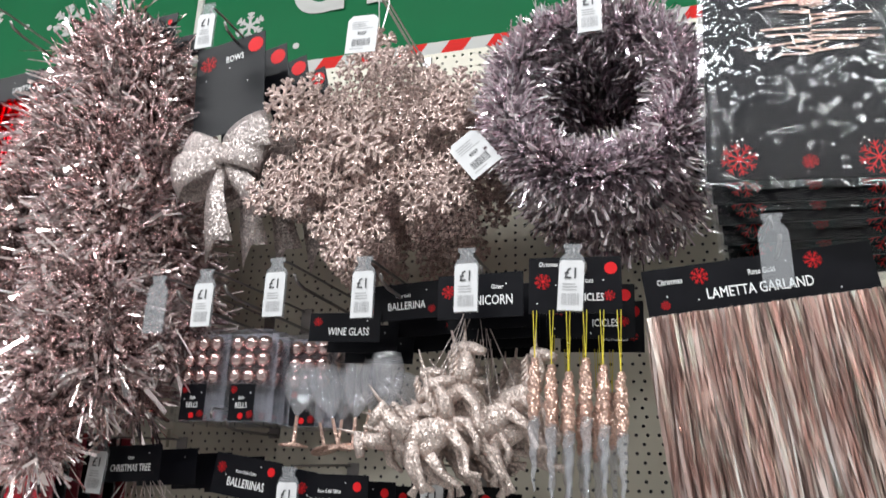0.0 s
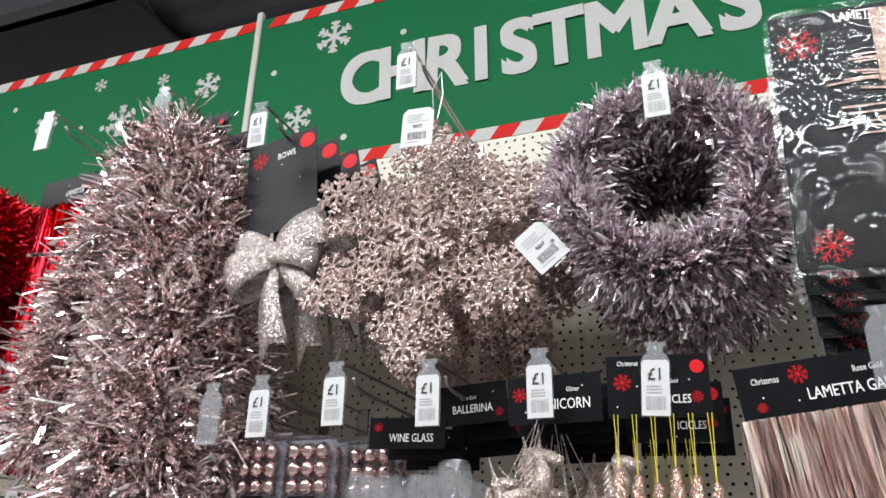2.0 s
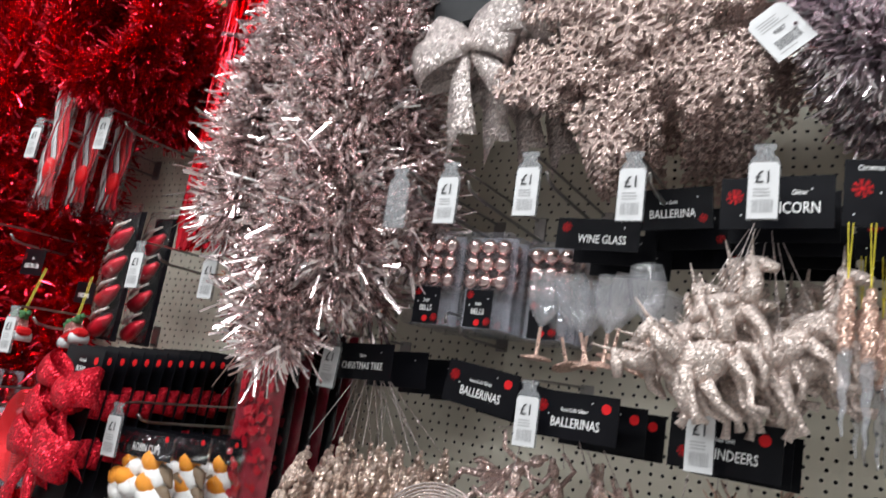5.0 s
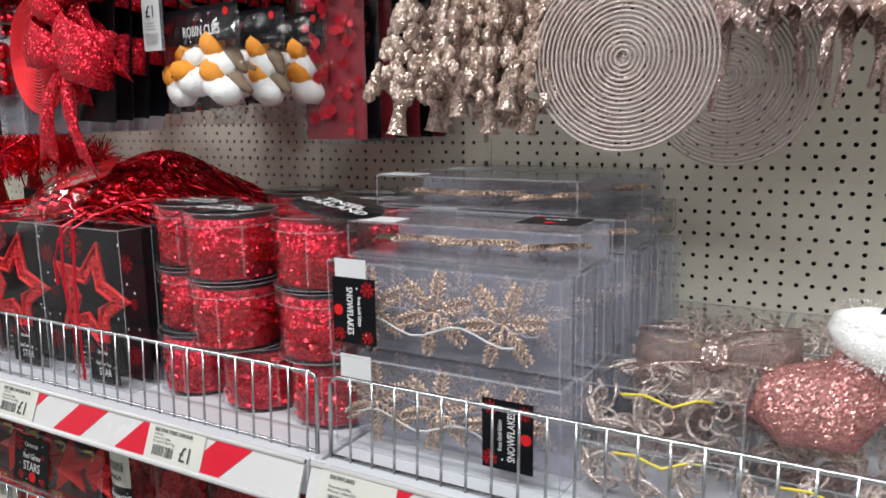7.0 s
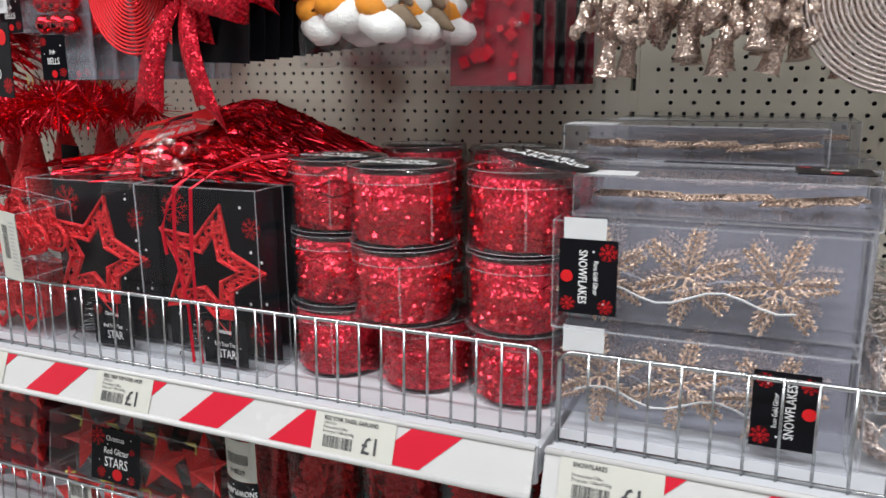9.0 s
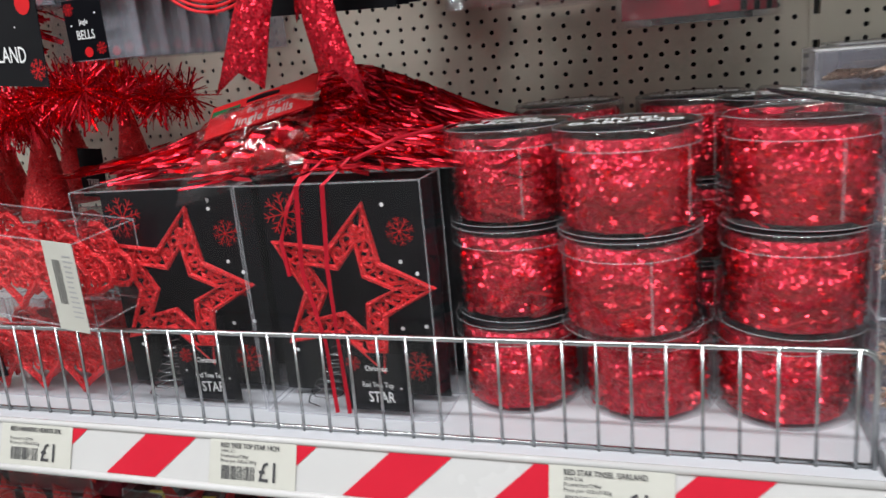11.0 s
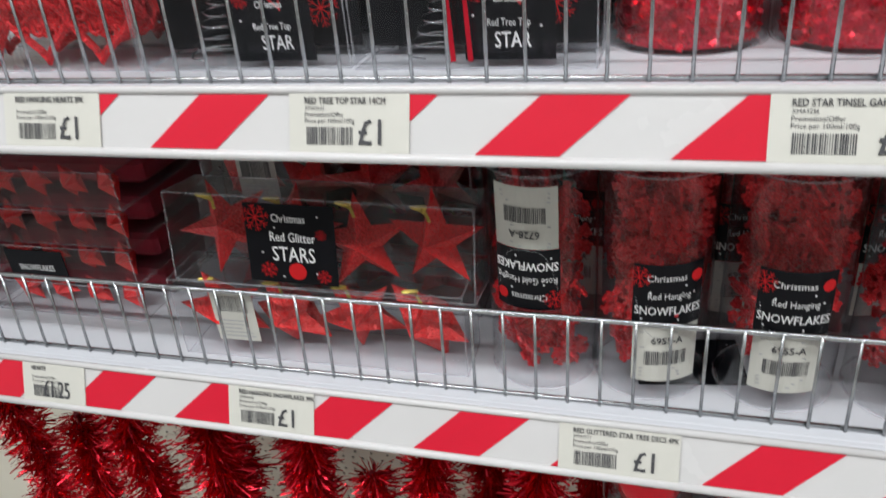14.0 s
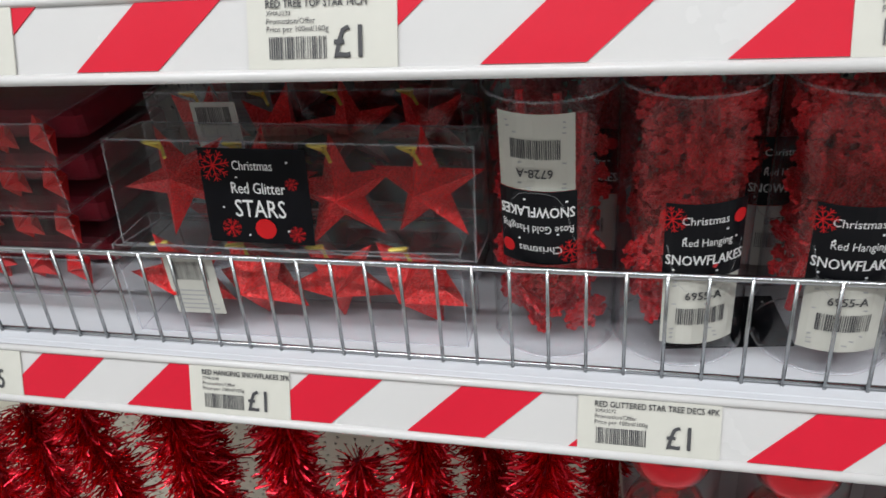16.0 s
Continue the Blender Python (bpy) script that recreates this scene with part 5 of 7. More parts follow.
def flat_flake_box(x, y, z, turn, front):
    th = thing("snowflake_box", "clear box of copper glitter snowflakes lying flat on the stack", "decoration box", pose(x, y, z, 0, 0, turn), group="snowflake boxes")
    w, d, h = 0.210, 0.084, 0.0305
    clear_box(th, w, d, h)
    for k in range(3):
        part("coral_flake", branch_mesh, None, th, m=pose(-0.06 + 0.062 * k, 0.042, 0.014, 82, 0, 20 * k))
    # added sheets below and behind lighten the box like hazy plastic
    s = Shape()
    s.box(-w / 2 + 0.002, w / 2 - 0.002, 0.002, d - 0.002, 0.002, 0.003)
    part("haze_base_sheet", s, M_LILAC, th, "pale added base sheet standing for plastic haze")
    s = Shape()
    s.box(-w / 2 + 0.002, w / 2 - 0.002, d - 0.003, d - 0.002, 0.003, h - 0.002)
    part("added_back_sheet", s, M_LILAC, th, "pale added sheet standing for plastic haze")
    if front:
        card_parts(th, 0.05, 0.04, [("FLAKE", 0.009, 0, 0, 0)], [(0.0, -0.015)], [], 0.0006, [(-0.018, 0.012, 0.005)], pose(0.075, 0.03, 0.0365, -90, 0, 0))
    s = Shape()
    s.box(-0.104, -0.06, 0.004, 0.03, h + 0.0005, h + 0.001)
    part("white_sticker", s, M_PAPER, th)


flat_flake_box(-0.647, 0.765, DECK1 + 0.1715, 1, True)
flat_flake_box(-0.640, 0.86, DECK1 + 0.1715, -1, False)
flat_flake_box(-0.636, 0.945, DECK1 + 0.1715, 2, False)
flat_flake_box(-0.679, 0.852, DECK1 + 0.2035, -2, False)
flat_flake_box(-0.650, 0.942, DECK1 + 0.2035, 1, False)

# swirl baubles in a clear tray
g = random.Random(101)
s = Shape()
for k in range(7):
    a0 = k * 0.9
    pts = [(0.0135 * (1 - i / 18) * math.cos(a0 + i * 0.55), 0, 0.014 * (1 - i / 18) * math.sin(a0 + i * 0.55)) for i in range(18)]
    s.tube(pts, 0.0011, 5, m=pose(0.0, 0, 0, 51 * k, 20 * k, 33 * k) @ pose(0, -0.014, 0))
swirl_mesh = s.mesh("swirl_ball", M_CHAMP, True)
for k, (x, y, z, turn) in enumerate(((-0.484, 0.757, 0.0, 0), (-0.366, 0.757, 0.0, 1), (-0.248, 0.757, 0.0, -1), (-0.478, 0.759, 0.0475, 3), (-0.484, 0.90, 0.0, 0), (-0.366, 0.90, 0.0, 2), (-0.478, 0.902, 0.0475, -2), (-0.36, 0.904, 0.0475, 1), (-0.13, 0.757, 0.0, 0), (-0.248, 0.90, 0.0, 1))):
    th = thing("swirl_bauble_box", "clear box of champagne glitter swirl baubles with yellow threads", "decoration box", pose(x, y, DECK1 + 0.0005 + z, 0, 0, turn), group="swirl bauble boxes")
    clear_box(th, 0.114, 0.136, 0.046)
    for i in range(9):
        part("swirl_ball", swirl_mesh, None, th, m=pose(-0.036 + 0.036 * (i % 3), 0.024 + 0.042 * (i // 3), 0.0235, 40 * i + 17 * k, 25 * i, 0) @ Matrix.Scale(1.25, 4))
    s = Shape()
    s.tube([(-0.03, 0.012, 0.036), (-0.012, 0.004, 0.041), (0.008, 0.006, 0.034), (0.024, 0.01, 0.04), (0.034, 0.02, 0.037)], 0.0011, 5)
    part("yellow_thread", s, M_YELLOW, th)

M_MESHRIB = film("rose_mesh_ribbon", tint=(0.86, 0.78, 0.76), wrinkle=0.6, wrinkle_scale=700, haze=0.05, rough=0.3, cloud=(0.50, 0.38, 0.36))
th = thing("ribbon_bow", "rose gold mesh ribbon bow with glitter edges lying on boxes", "bow", pose(-0.452, 0.828, 1.026, -30, -4, 5))
tie_bow(th, bow_meshes(0.056, 0.065, M_MESHRIB, 0.0005, 0.55), pose(0, 0, 0))
s = Shape()
for sg in (-1, 1):
    s.tube([(sg * 0.056 * (0.5 - 0.5 * math.cos(2 * math.pi * i / 16)) * 1.05, -0.022 * math.sin(2 * math.pi * i / 16) - 0.004, 0.004 + 0.0165 * (0.3 + 0.7 * (1 - abs(i - 8) / 8) ** 0.6)) for i in range(17)], 0.0011, 5)
    s.tube([(sg * 0.056 * (0.5 - 0.5 * math.cos(2 * math.pi * i / 16)) * 1.05, -0.022 * math.sin(2 * math.pi * i / 16) - 0.004, 0.002 - 0.0165 * (0.3 + 0.7 * (1 - abs(i - 8) / 8) ** 0.6)) for i in range(17)], 0.0011, 5)
s.ball((0, -0.014, 0), (0.012, 0.011, 0.013), 10)
part("glitter_edge", s, M_ROSEGLIT, th)

# glitter boot with a fur cuff
th = thing("glitter_boot", "pink glitter boot with white fur cuff lying on boxes", "ornament", pose(-0.368, 0.815, 1.008, 0, 6, 0))
s = Shape()
s.tube([(0.018, 0, 0.046), (0.014, 0, 0.02), (0.0, -0.002, 0.0), (-0.03, -0.004, -0.006), (-0.052, -0.004, -0.003)], [0.026, 0.028, 0.034, 0.030, 0.018], 18)
part("boot_body", s, M_PINKGLIT, th, smooth=True)
s = Shape()
s.tube([(0.02, 0, 0.040), (0.022, 0, 0.05), (0.024, 0, 0.062), (0.024, 0, 0.07)], [0.030, 0.038, 0.037, 0.026], 24)
q = random.Random(9)
for k in range(2600):
    a, z = q.uniform(0, 6.28), q.uniform(0.038, 0.072)
    c = Vector((0.022 + 0.034 * math.cos(a), 0.034 * math.sin(a), z))
    d = Vector((math.cos(a) + q.uniform(-0.5, 0.5), math.sin(a) + q.uniform(-0.5, 0.5), q.uniform(-0.7, 0.7))) * 0.0035
    w = Vector((-math.sin(a), math.cos(a), 0.3)) * 0.0004
    s.add([c - w, c + w, c + d], [(0, 1, 2)])
part("fur_cuff", s, M_FUR, th, "white fluffy cuff", True)
card("header_card", "black product card behind the glitter boot", 0.045, 0.05, pose(-0.335, 0.82, 1.05, 0, 30, 0), [], [(0.01, 0.012)], [])
# ---- red bay ----
M_SATIN = mat("red_satin", (0.55, 0.012, 0.03), 0.3, 0.4, 0.3, 60, 0.2, 200)
M_REDMIR = mat("red_mirror", (0.72, 0.015, 0.03), 0.1, 1.0, 0.1, 20)

g = random.Random(121)
s = tinsel(ring(0.098, 40, wob=0.004, rng=g), 0.044, 15000, 0.0024, g, 0.7, 0.3, True)
red_wreath = s.mesh("tinsel_fluff", M_REDFOIL)
red_chips = tinsel(ring(0.098, 40, wob=0.004, rng=g), 0.046, 3600, 0.0036, g, 0.8, 0.3, True, inner=0.7).mesh("foil_flake", M_REDCHIP)
for k in range(4):
    th = thing("tinsel_wreath", "red foil tinsel wreath hanging on a hook", "wreath", pose(-1.242 + 0.004 * k, 0.805 + 0.055 * k, 1.955 - 0.006 * k, -4, 23 * k, 8), group="red wreaths")
    part("tinsel_fluff", red_wreath, None, th)
    part("foil_flake", red_chips, None, th)
    part("wire_core", wreath_core, None, th)


def fringe(x0, x1, y, z0, z1, count, seed, width=0.0014, flare=0.1):
    q = random.Random(seed)
    s = Shape()
    xm = (x0 + x1) / 2
    for k in range(count):
        x = q.uniform(x0, x1)
        yy = y + q.uniform(-0.01, 0.01)
        L = (z0 - z1) * q.uniform(0.9, 1.02)
        ph, w, tw = q.uniform(0, 6), q.uniform(0.6, 1.3) * width, q.uniform(0.5, 2.5)
        pts = []
        for i in range(6):
            u = i / 5
            a = ph + u * tw
            c = Vector((x + 0.005 * math.sin(ph + u * 5) + (x - xm) * flare * u, yy + 0.005 * math.cos(ph * 2 + u * 4), z0 - L * u))
            d = Vector((math.cos(a), math.sin(a), 0)) * w
            pts += [c - d, c + d]
        s.add(pts, [(2 * i, 2 * i + 1, 2 * i + 3, 2 * i + 2) for i in range(5)])
    return s


th = thing("lametta_garland", "red foil lametta fringe under a glossy black card", "lametta", pose(-1.03, 0.90, 2.03, 0, 0, -6))
part("foil_fringe", fringe(-0.055, 0.055, 0, 0, -0.43, 700, 5, 0.0022), M_REDFOIL, th)
card_parts(th, 0.125, 0.05, [("LAMETTA", 0.0135, 0.02, -0.006)], [], [(0.0, 0.01)], 0.001, [(0.05, 0.0, 0.006)], pose(-0.005, -0.012, 0.022))

# red tinsel curtain bundles at the far end of the bay
g = random.Random(131)
for k, (x, y, zt, zb) in enumerate(((-1.50, 0.82, 2.05, 1.42), (-1.57, 0.80, 2.08, 1.30), (-1.64, 0.82, 2.08, 1.28), (-1.53, 0.90, 2.05, 1.25), (-1.60, 0.92, 2.05, 1.22), (-1.46, 0.93, 2.03, 1.30), (-1.70, 0.86, 2.05, 1.3), (-1.42, 0.97, 2.0, 1.4))):
    path = [(x + 0.012 * math.sin(u * 0.3 + k), y + 0.01 * math.cos(u * 0.35 + k), zt + (zb - zt) * u / 23) for u in range(24)]
    th = thing("tinsel_garland", "red foil tinsel garland hanging in a bundle on a hook", "tinsel", pose(0, 0, 0), group="red tinsel bundle")
    part("tinsel_fluff", tinsel(path, 0.054, 3600, 0.0032, g, 0.7, 0.6), M_REDFOIL, th)
    part("foil_flake", tinsel(path, 0.058, 1800, 0.006, g, 1.2, 0.6, inner=0.66), M_REDCHIP, th)
    s = Shape()
    s.tube(path, 0.0022, 5)
    part("core_string", s, M_REDFOIL, th)

# film packs of red and white pieces
for k in range(3):
    th = thing("ribbon_pack", "clear film pack of red and white ribbons on a hook", "decoration pack", pose(-1.315 + 0.028 * k, 0.80 + 0.04 * k, 1.775, 0, 3, -14), group="ribbon packs")
    q = random.Random(140 + k)
    for i in range(5):
        s = Shape()
        x = -0.036 + 0.017 * i
        s.sheet([[(x - 0.006 + 0.003 * math.sin(v), 0.004 * math.cos(v * 1.3 + i), 0.12 - v * 0.024), (x + 0.006 + 0.003 * math.sin(v), 0.004 * math.cos(v * 1.3 + i + 1), 0.12 - v * 0.024)] for v in range(11)], 0.001)
        part("ribbon", s, (M_PAPER, M_SATIN, M_PAPER, M_REDGLIT, M_SATIN)[i], th, smooth=True)
    s = Shape()
    s.ball((0.015, -0.004, -0.075), (0.018, 0.008, 0.02), 10)
    part("red_piece", s, M_REDINK, th, smooth=True)
    poly_bag(th, 0.10, 0.29, 0.024, seed=150 + k)

# pods in a clear pack
for k in range(2):
    th = thing("curl_pack", "clear pack of dark red curled pods on a black card", "decoration pack", pose(-1.205 + 0.03 * k, 0.885 + 0.04 * k, 1.555, 0, 2, -10), group="curl packs")
    s = Shape()
    s.box(-0.034, 0.034, 0.010, 0.011, -0.115, 0.10)
    part("backing", s, M_CARD, th)
    for i in range(4):
        s = Shape()
        z = 0.055 - 0.048 * i
        s.tube([(-0.026, 0, z - 0.014), (-0.012, -0.004, z - 0.012), (0.006, -0.004, z), (0.022, 0, z + 0.014)], [0.006, 0.013, 0.012, 0.004], 9)
        part("red_pod", s, M_SATIN, th, smooth=True)
        s = Shape()
        s.tube([(-0.02, -0.012, z + 0.004), (0.0, -0.016, z + 0.014), (0.024, -0.008, z + 0.026)], [0.002, 0.0035, 0.0015], 6)
        part("silver_edge", s, M_SILVGLIT, th, smooth=True)
    poly_bag(th, 0.075, 0.22, 0.035, seed=160 + k)

# car ornaments and cards
card("header_card", "black Christmas car header card on the hook", 0.088, 0.044, pose(-1.365, 0.845, 1.553, 0, 3, -12), [("CHRISTMAS CAR", 0.0115, 0, -0.007), ("Metal", 0.006, 0, 0.006)], [], [], flakes=[(-0.034, 0.008, 0.006)])
card("header_card", "grey-black Christmas header card on the hook", 0.07, 0.036, pose(-1.29, 0.90, 1.515, 0, 3, -12), [("CHRISTMAS", 0.0115, 0, -0.005)], [], [])


def car(m):
    th = thing("car_ornament", "pink-red car ornament with a green tree on its roof", "ornament", m, group="car ornaments")
    s = Shape()
    s.box(-0.032, 0.032, -0.011, 0.011, -0.008, 0.006, 0.004)
    part("body", s, M_REDINK, th)
    s = Shape()
    s.plate([(-0.020, 0.006), (0.012, 0.006), (0.005, 0.020), (-0.015, 0.020)], -0.009, 0.009)
    part("cabin", s, M_PINKGLIT, th)
    for x in (-0.019, 0.019):
        s = Shape()
        s.tube([(x, -0.014, -0.009), (x, 0.014, -0.009)], 0.0075, 12)
        part("wheel", s, M_PAPER, th, smooth=True)
    s = Shape()
    q = random.Random(4)
    for k in range(40):
        s.ball((-0.03 + 0.05 * k / 40, q.uniform(-0.004, 0.004), 0.024 + q.uniform(-0.004, 0.005)), 0.0045, 6)
    part("roof_tree", s, mat("dull_green", (0.05, 0.16, 0.06), 0.6, 0, 0.3, 90), th)
    s = Shape()
    for dx in (-0.004, 0.004):
        s.tube([(dx, 0, 0.02), (dx - 0.008, 0.02, 0.105)], 0.0005, 4)
    part("thread", s, M_YELLOW, th)


car(pose(-1.318, 0.82, 1.437, 0, 2, -14))
car(pose(-1.235, 0.86, 1.44, 0, -14, -14))

# red bow packs, one behind another on a hook
M_BOWGLIT = glitter("red_bow_glitter", (0.84, 0.012, 0.035), metal=0.65, rough=0.3, grain=600, spread=0.85, vary=0.5)
red_bow = bow_meshes(0.068, 0.13, M_BOWGLIT)
for k in range(13):
    th = thing("bow_pack", "red glitter bows on a black card with red badge", "bow", pose(-1.088 + 0.002 * k, 0.778 + 0.0195 * k, 1.398 + 0.002 * k, -3, 2, -8), group="red bow packs")
    card_parts(th, 0.10, 0.05, [("BOWS", 0.012, 0.0, -0.006), ("Red Small", 0.006, 0, 0.006)] if k == 0 else [], [(0.034, 0.008)], [], 0.0008)
    s = Shape()
    s.box(-0.05, 0.05, 0.001, 0.0018, -0.185, -0.025)
    part("card_back", s, M_CARD, th)
    if k == 0:
        tie_bow(th, red_bow, pose(0.0, -0.005, -0.05, 0, -14, 0) @ Matrix.Scale(0.95, 4))
        tie_bow(th, red_bow, pose(-0.006, -0.014, -0.118, 0, 12, 0) @ Matrix.Scale(1.0, 4))
        tie_bow(th, red_bow[:2], pose(-0.004, -0.02, -0.082, 0, 40, 0) @ Matrix.Scale(0.8, 4))
        tie_bow(th, red_bow[:2], pose(0.002, -0.02, -0.03, 0, 24, 0) @ Matrix.Scale(0.75, 4))
    else:
        for zz in (-0.055, -0.12):
            tie_bow(th, red_bow[:2] + red_bow[4:], pose(0.0, -0.002, zz, 0, 6 * (k % 3) - 4, 0) @ Matrix.Scale(0.66, 4))

spiral_disc("spiral_disc", "red glitter wire spiral disc hanging on a hook", pose(-1.19, 0.778, 1.287, 0, 0, -8), M_REDWIRE, 0.067)
spiral_disc("spiral_disc", "red glitter wire spiral disc hanging behind", pose(-1.185, 0.86, 1.288, 0, 0, -8), M_REDWIRE, 0.067)

s = Shape()
s.ball((0, 0, 0), 0.0105, 12)
red_bell = s.mesh("bell", M_REDMIR, True)
for k in range(8):
    bell_pack(-1.317 + 0.004 * k, 0.795 + 0.027 * k, 1.245, True, red_bell, k == 0)
for k in range(4):
    bell_pack(-1.455 + 0.01 * k, 0.86 + 0.03 * k, 1.30, True, red_bell, k == 0)
card("header_card", "black tinsel garland header card with red badge on the hook", 0.13, 0.072, pose(-1.368, 0.74, 1.222, 0, 4, -8), [("TINSEL GARLAND", 0.0165, 0.0, -0.014), ("Red Foil Twist", 0.008, 0.0, 0.004)], [(0.052, 0.022)], [(0.0, 0.02), (0.04, 0.006)], flakes=[(0.058, -0.024, 0.008), (-0.05, 0.015, 0.008)])
g = random.Random(171)
for k, (y, z) in enumerate(((0.83, 1.165), (0.88, 1.16), (0.93, 1.165), (0.98, 1.17))):
    path = [(-1.66 + 0.3 * i / 16, y + 0.008 * math.sin(i), z + 0.012 * math.sin(i * 0.5 + k)) for i in range(17)]
    th = thing("tinsel_garland", "red foil tinsel garland looped under its header card", "tinsel", pose(0, 0, 0), group="red tinsel loops")
    part("tinsel_fluff", tinsel(path, 0.03, 1500, 0.0018, g, 0.4, 0.3), M_REDFOIL, th)
    s = Shape()
    s.tube(path, 0.002, 5)
    part("core_string", s, M_REDFOIL, th)


# robins in a bag
def robins(m, seed, text):
    th = thing("robin_clip_pack", "clear bag of white and orange robin clips under black card", "bird clips", m, group="robin clip packs")
    q = random.Random(seed)
    card_parts(th, 0.118, 0.036, [("ROBIN CLIPS", 0.0145, 0.006, -0.006)] if text else [], [(0.046, 0.010)], [(0.02, 0.01)], 0.0008, [(-0.05, 0.0, 0.005)], pose(0, -0.002, 0.036))
    M_OR, M_BR = HOOK["orange"], HOOK["brown"]
    for i, (x, y, z, r) in enumerate(((-0.036, 0.0, -0.026, 8), (-0.004, -0.004, -0.018, -12), (0.03, 0.0, -0.026, 14), (-0.018, 0.006, 0.002, -20), (0.022, 0.006, 0.0, 24))):
        bm = pose(x, y, z, 0, r, q.uniform(-25, 25))
        s = Shape()
        s.tube([(0.024, 0, -0.002), (0.016, 0, -0.003), (0.002, 0, -0.003), (-0.014, 0, 0.0), (-0.024, 0, 0.003)], [0.006, 0.0125, 0.0155, 0.0125, 0.004], 12)
        part("bird_body", s, M_FUR, th, "white fluffy bird body", True, bm)
        s = Shape()
        s.tube([(0.004, -0.004, 0.004), (-0.006, -0.004, 0.010), (-0.018, -0.003, 0.013), (-0.026, -0.002, 0.010)], [0.006, 0.0125, 0.012, 0.004], 10)
        part("bird_breast", s, M_OR, th, "orange breast", True, bm)
        s = Shape()
        s.tube([(-0.006, 0.004, 0.012), (0.014, 0.005, 0.009), (0.036, 0.004, 0.002)], [0.004, 0.0095, 0.0025], 8)
        part("bird_wing", s, M_BR, th, "brown wing", True, bm)
        s = Shape()
        s.tube([(-0.026, -0.002, 0.012), (-0.033, -0.002, 0.011)], [0.0018, 0.0004], 5)
        part("beak", s, M_CARD, th, "dark beak", m=bm)
    poly_bag(th, 0.125, 0.115, 0.036, seed=seed, m=pose(0, 0, -0.006))


HOOK["orange"] = mat("orange_felt", (0.80, 0.30, 0.03), 0.8, 0, 0.2, 60, 0.3, 300)
HOOK["brown"] = mat("brown_felt", (0.20, 0.14, 0.09), 0.8, 0, 0.2, 60, 0.3, 300)
for k in range(4):
    robins(pose(-0.968 + 0.014 * k, 0.812 + 0.05 * k, 1.272, 0, -1, -6), 180 + k, k < 1)

# long packs of red cloth flowers
for k in range(7):
    th = thing("cloth_flower_pack", "long clear pack of dark red cloth flowers hanging on a hook", "decoration pack", pose(-0.872 + 0.006 * k, 0.905 + 0.017 * k, 1.342, 0, 0, -4), group="cloth flower packs")
    s = Shape()
    s.box(-0.043, 0.043, 0.0028, 0.0036, -0.152, 0.152)
    part("backing", s, M_CARD if k % 2 else M_CLOTH, th)
    if k < 3:
        q = random.Random(190)
        s = Shape()
        for i in range(120):
            x, z = q.uniform(-0.036, 0.036), q.uniform(-0.14, 0.14)
            a = q.uniform(0, 6.28)
            L = q.uniform(0.008, 0.018)
            d, e = Vector((math.cos(a), -0.25, math.sin(a))) * L, Vector((-math.sin(a), 0, math.cos(a))) * L * 0.5
            c = Vector((x, -0.001, z))
            s.add([c, c + d * 0.5 + e, c + d, c + d * 0.5 - e], [(0, 1, 2, 3)])
        part("cloth_petals", s, M_CLOTH if k else M_SATIN, th)
    poly_bag(th, 0.094, 0.315, 0.012, seed=195 + k)


# ---- red shelf: star boxes ----
def star_outline(r, k=0.46, turn=0.0):
    pts = []
    for i in range(10):
        a = math.pi / 2 + turn + i * math.pi / 5
        q = r if i % 2 == 0 else r * k
        pts.append((q * math.cos(a), q * math.sin(a)))
    return pts


def filigree_star(r):
    """A hollow star: two raised rims with open scrollwork between them."""
    out, inn = star_outline(r, 0.50), star_outline(r * 0.56, 0.50)
    s = Shape()
    for o in (out, inn):
        s.tube([(x, -0.0015, z) for x, z in o], r * 0.04, 6, True)
    mid = star_outline(r * 0.78, 0.50)
    for i in range(10):
        a, b = mid[i], mid[(i + 1) % 10]
        o1, o2, n1, n2 = out[i], out[(i + 1) % 10], inn[i], inn[(i + 1) % 10]
        for j, u in enumerate((0.18, 0.5, 0.82)):
            x, z = a[0] + (b[0] - a[0]) * u, a[1] + (b[1] - a[1]) * u
            e, sg = r * (0.098 if j == 1 else 0.085), 1 if (i + j) % 2 else -1
            s.tube([(x + e * (1 - k / 13) * math.cos(sg * k * 0.62 + i), 0.0005, z + e * (1 - k / 13) * math.sin(sg * k * 0.62 + i)) for k in range(12)], [r * 0.028] * 11 + [r * 0.045], 5)
        for u in (0.0, 0.34, 0.66):
            p, w = (o1[0] + (o2[0] - o1[0]) * u, o1[1] + (o2[1] - o1[1]) * u), (n1[0] + (n2[0] - n1[0]) * u, n1[1] + (n2[1] - n1[1]) * u)
            s.tube([(p[0], 0.0005, p[1]), ((p[0] + w[0]) / 2 + r * 0.02, 0.0, (p[1] + w[1]) / 2), (w[0], 0.0005, w[1])], r * 0.024, 4)
    return s


star_mesh = filigree_star(0.0655).mesh("filigree_star", M_REDGLIT)


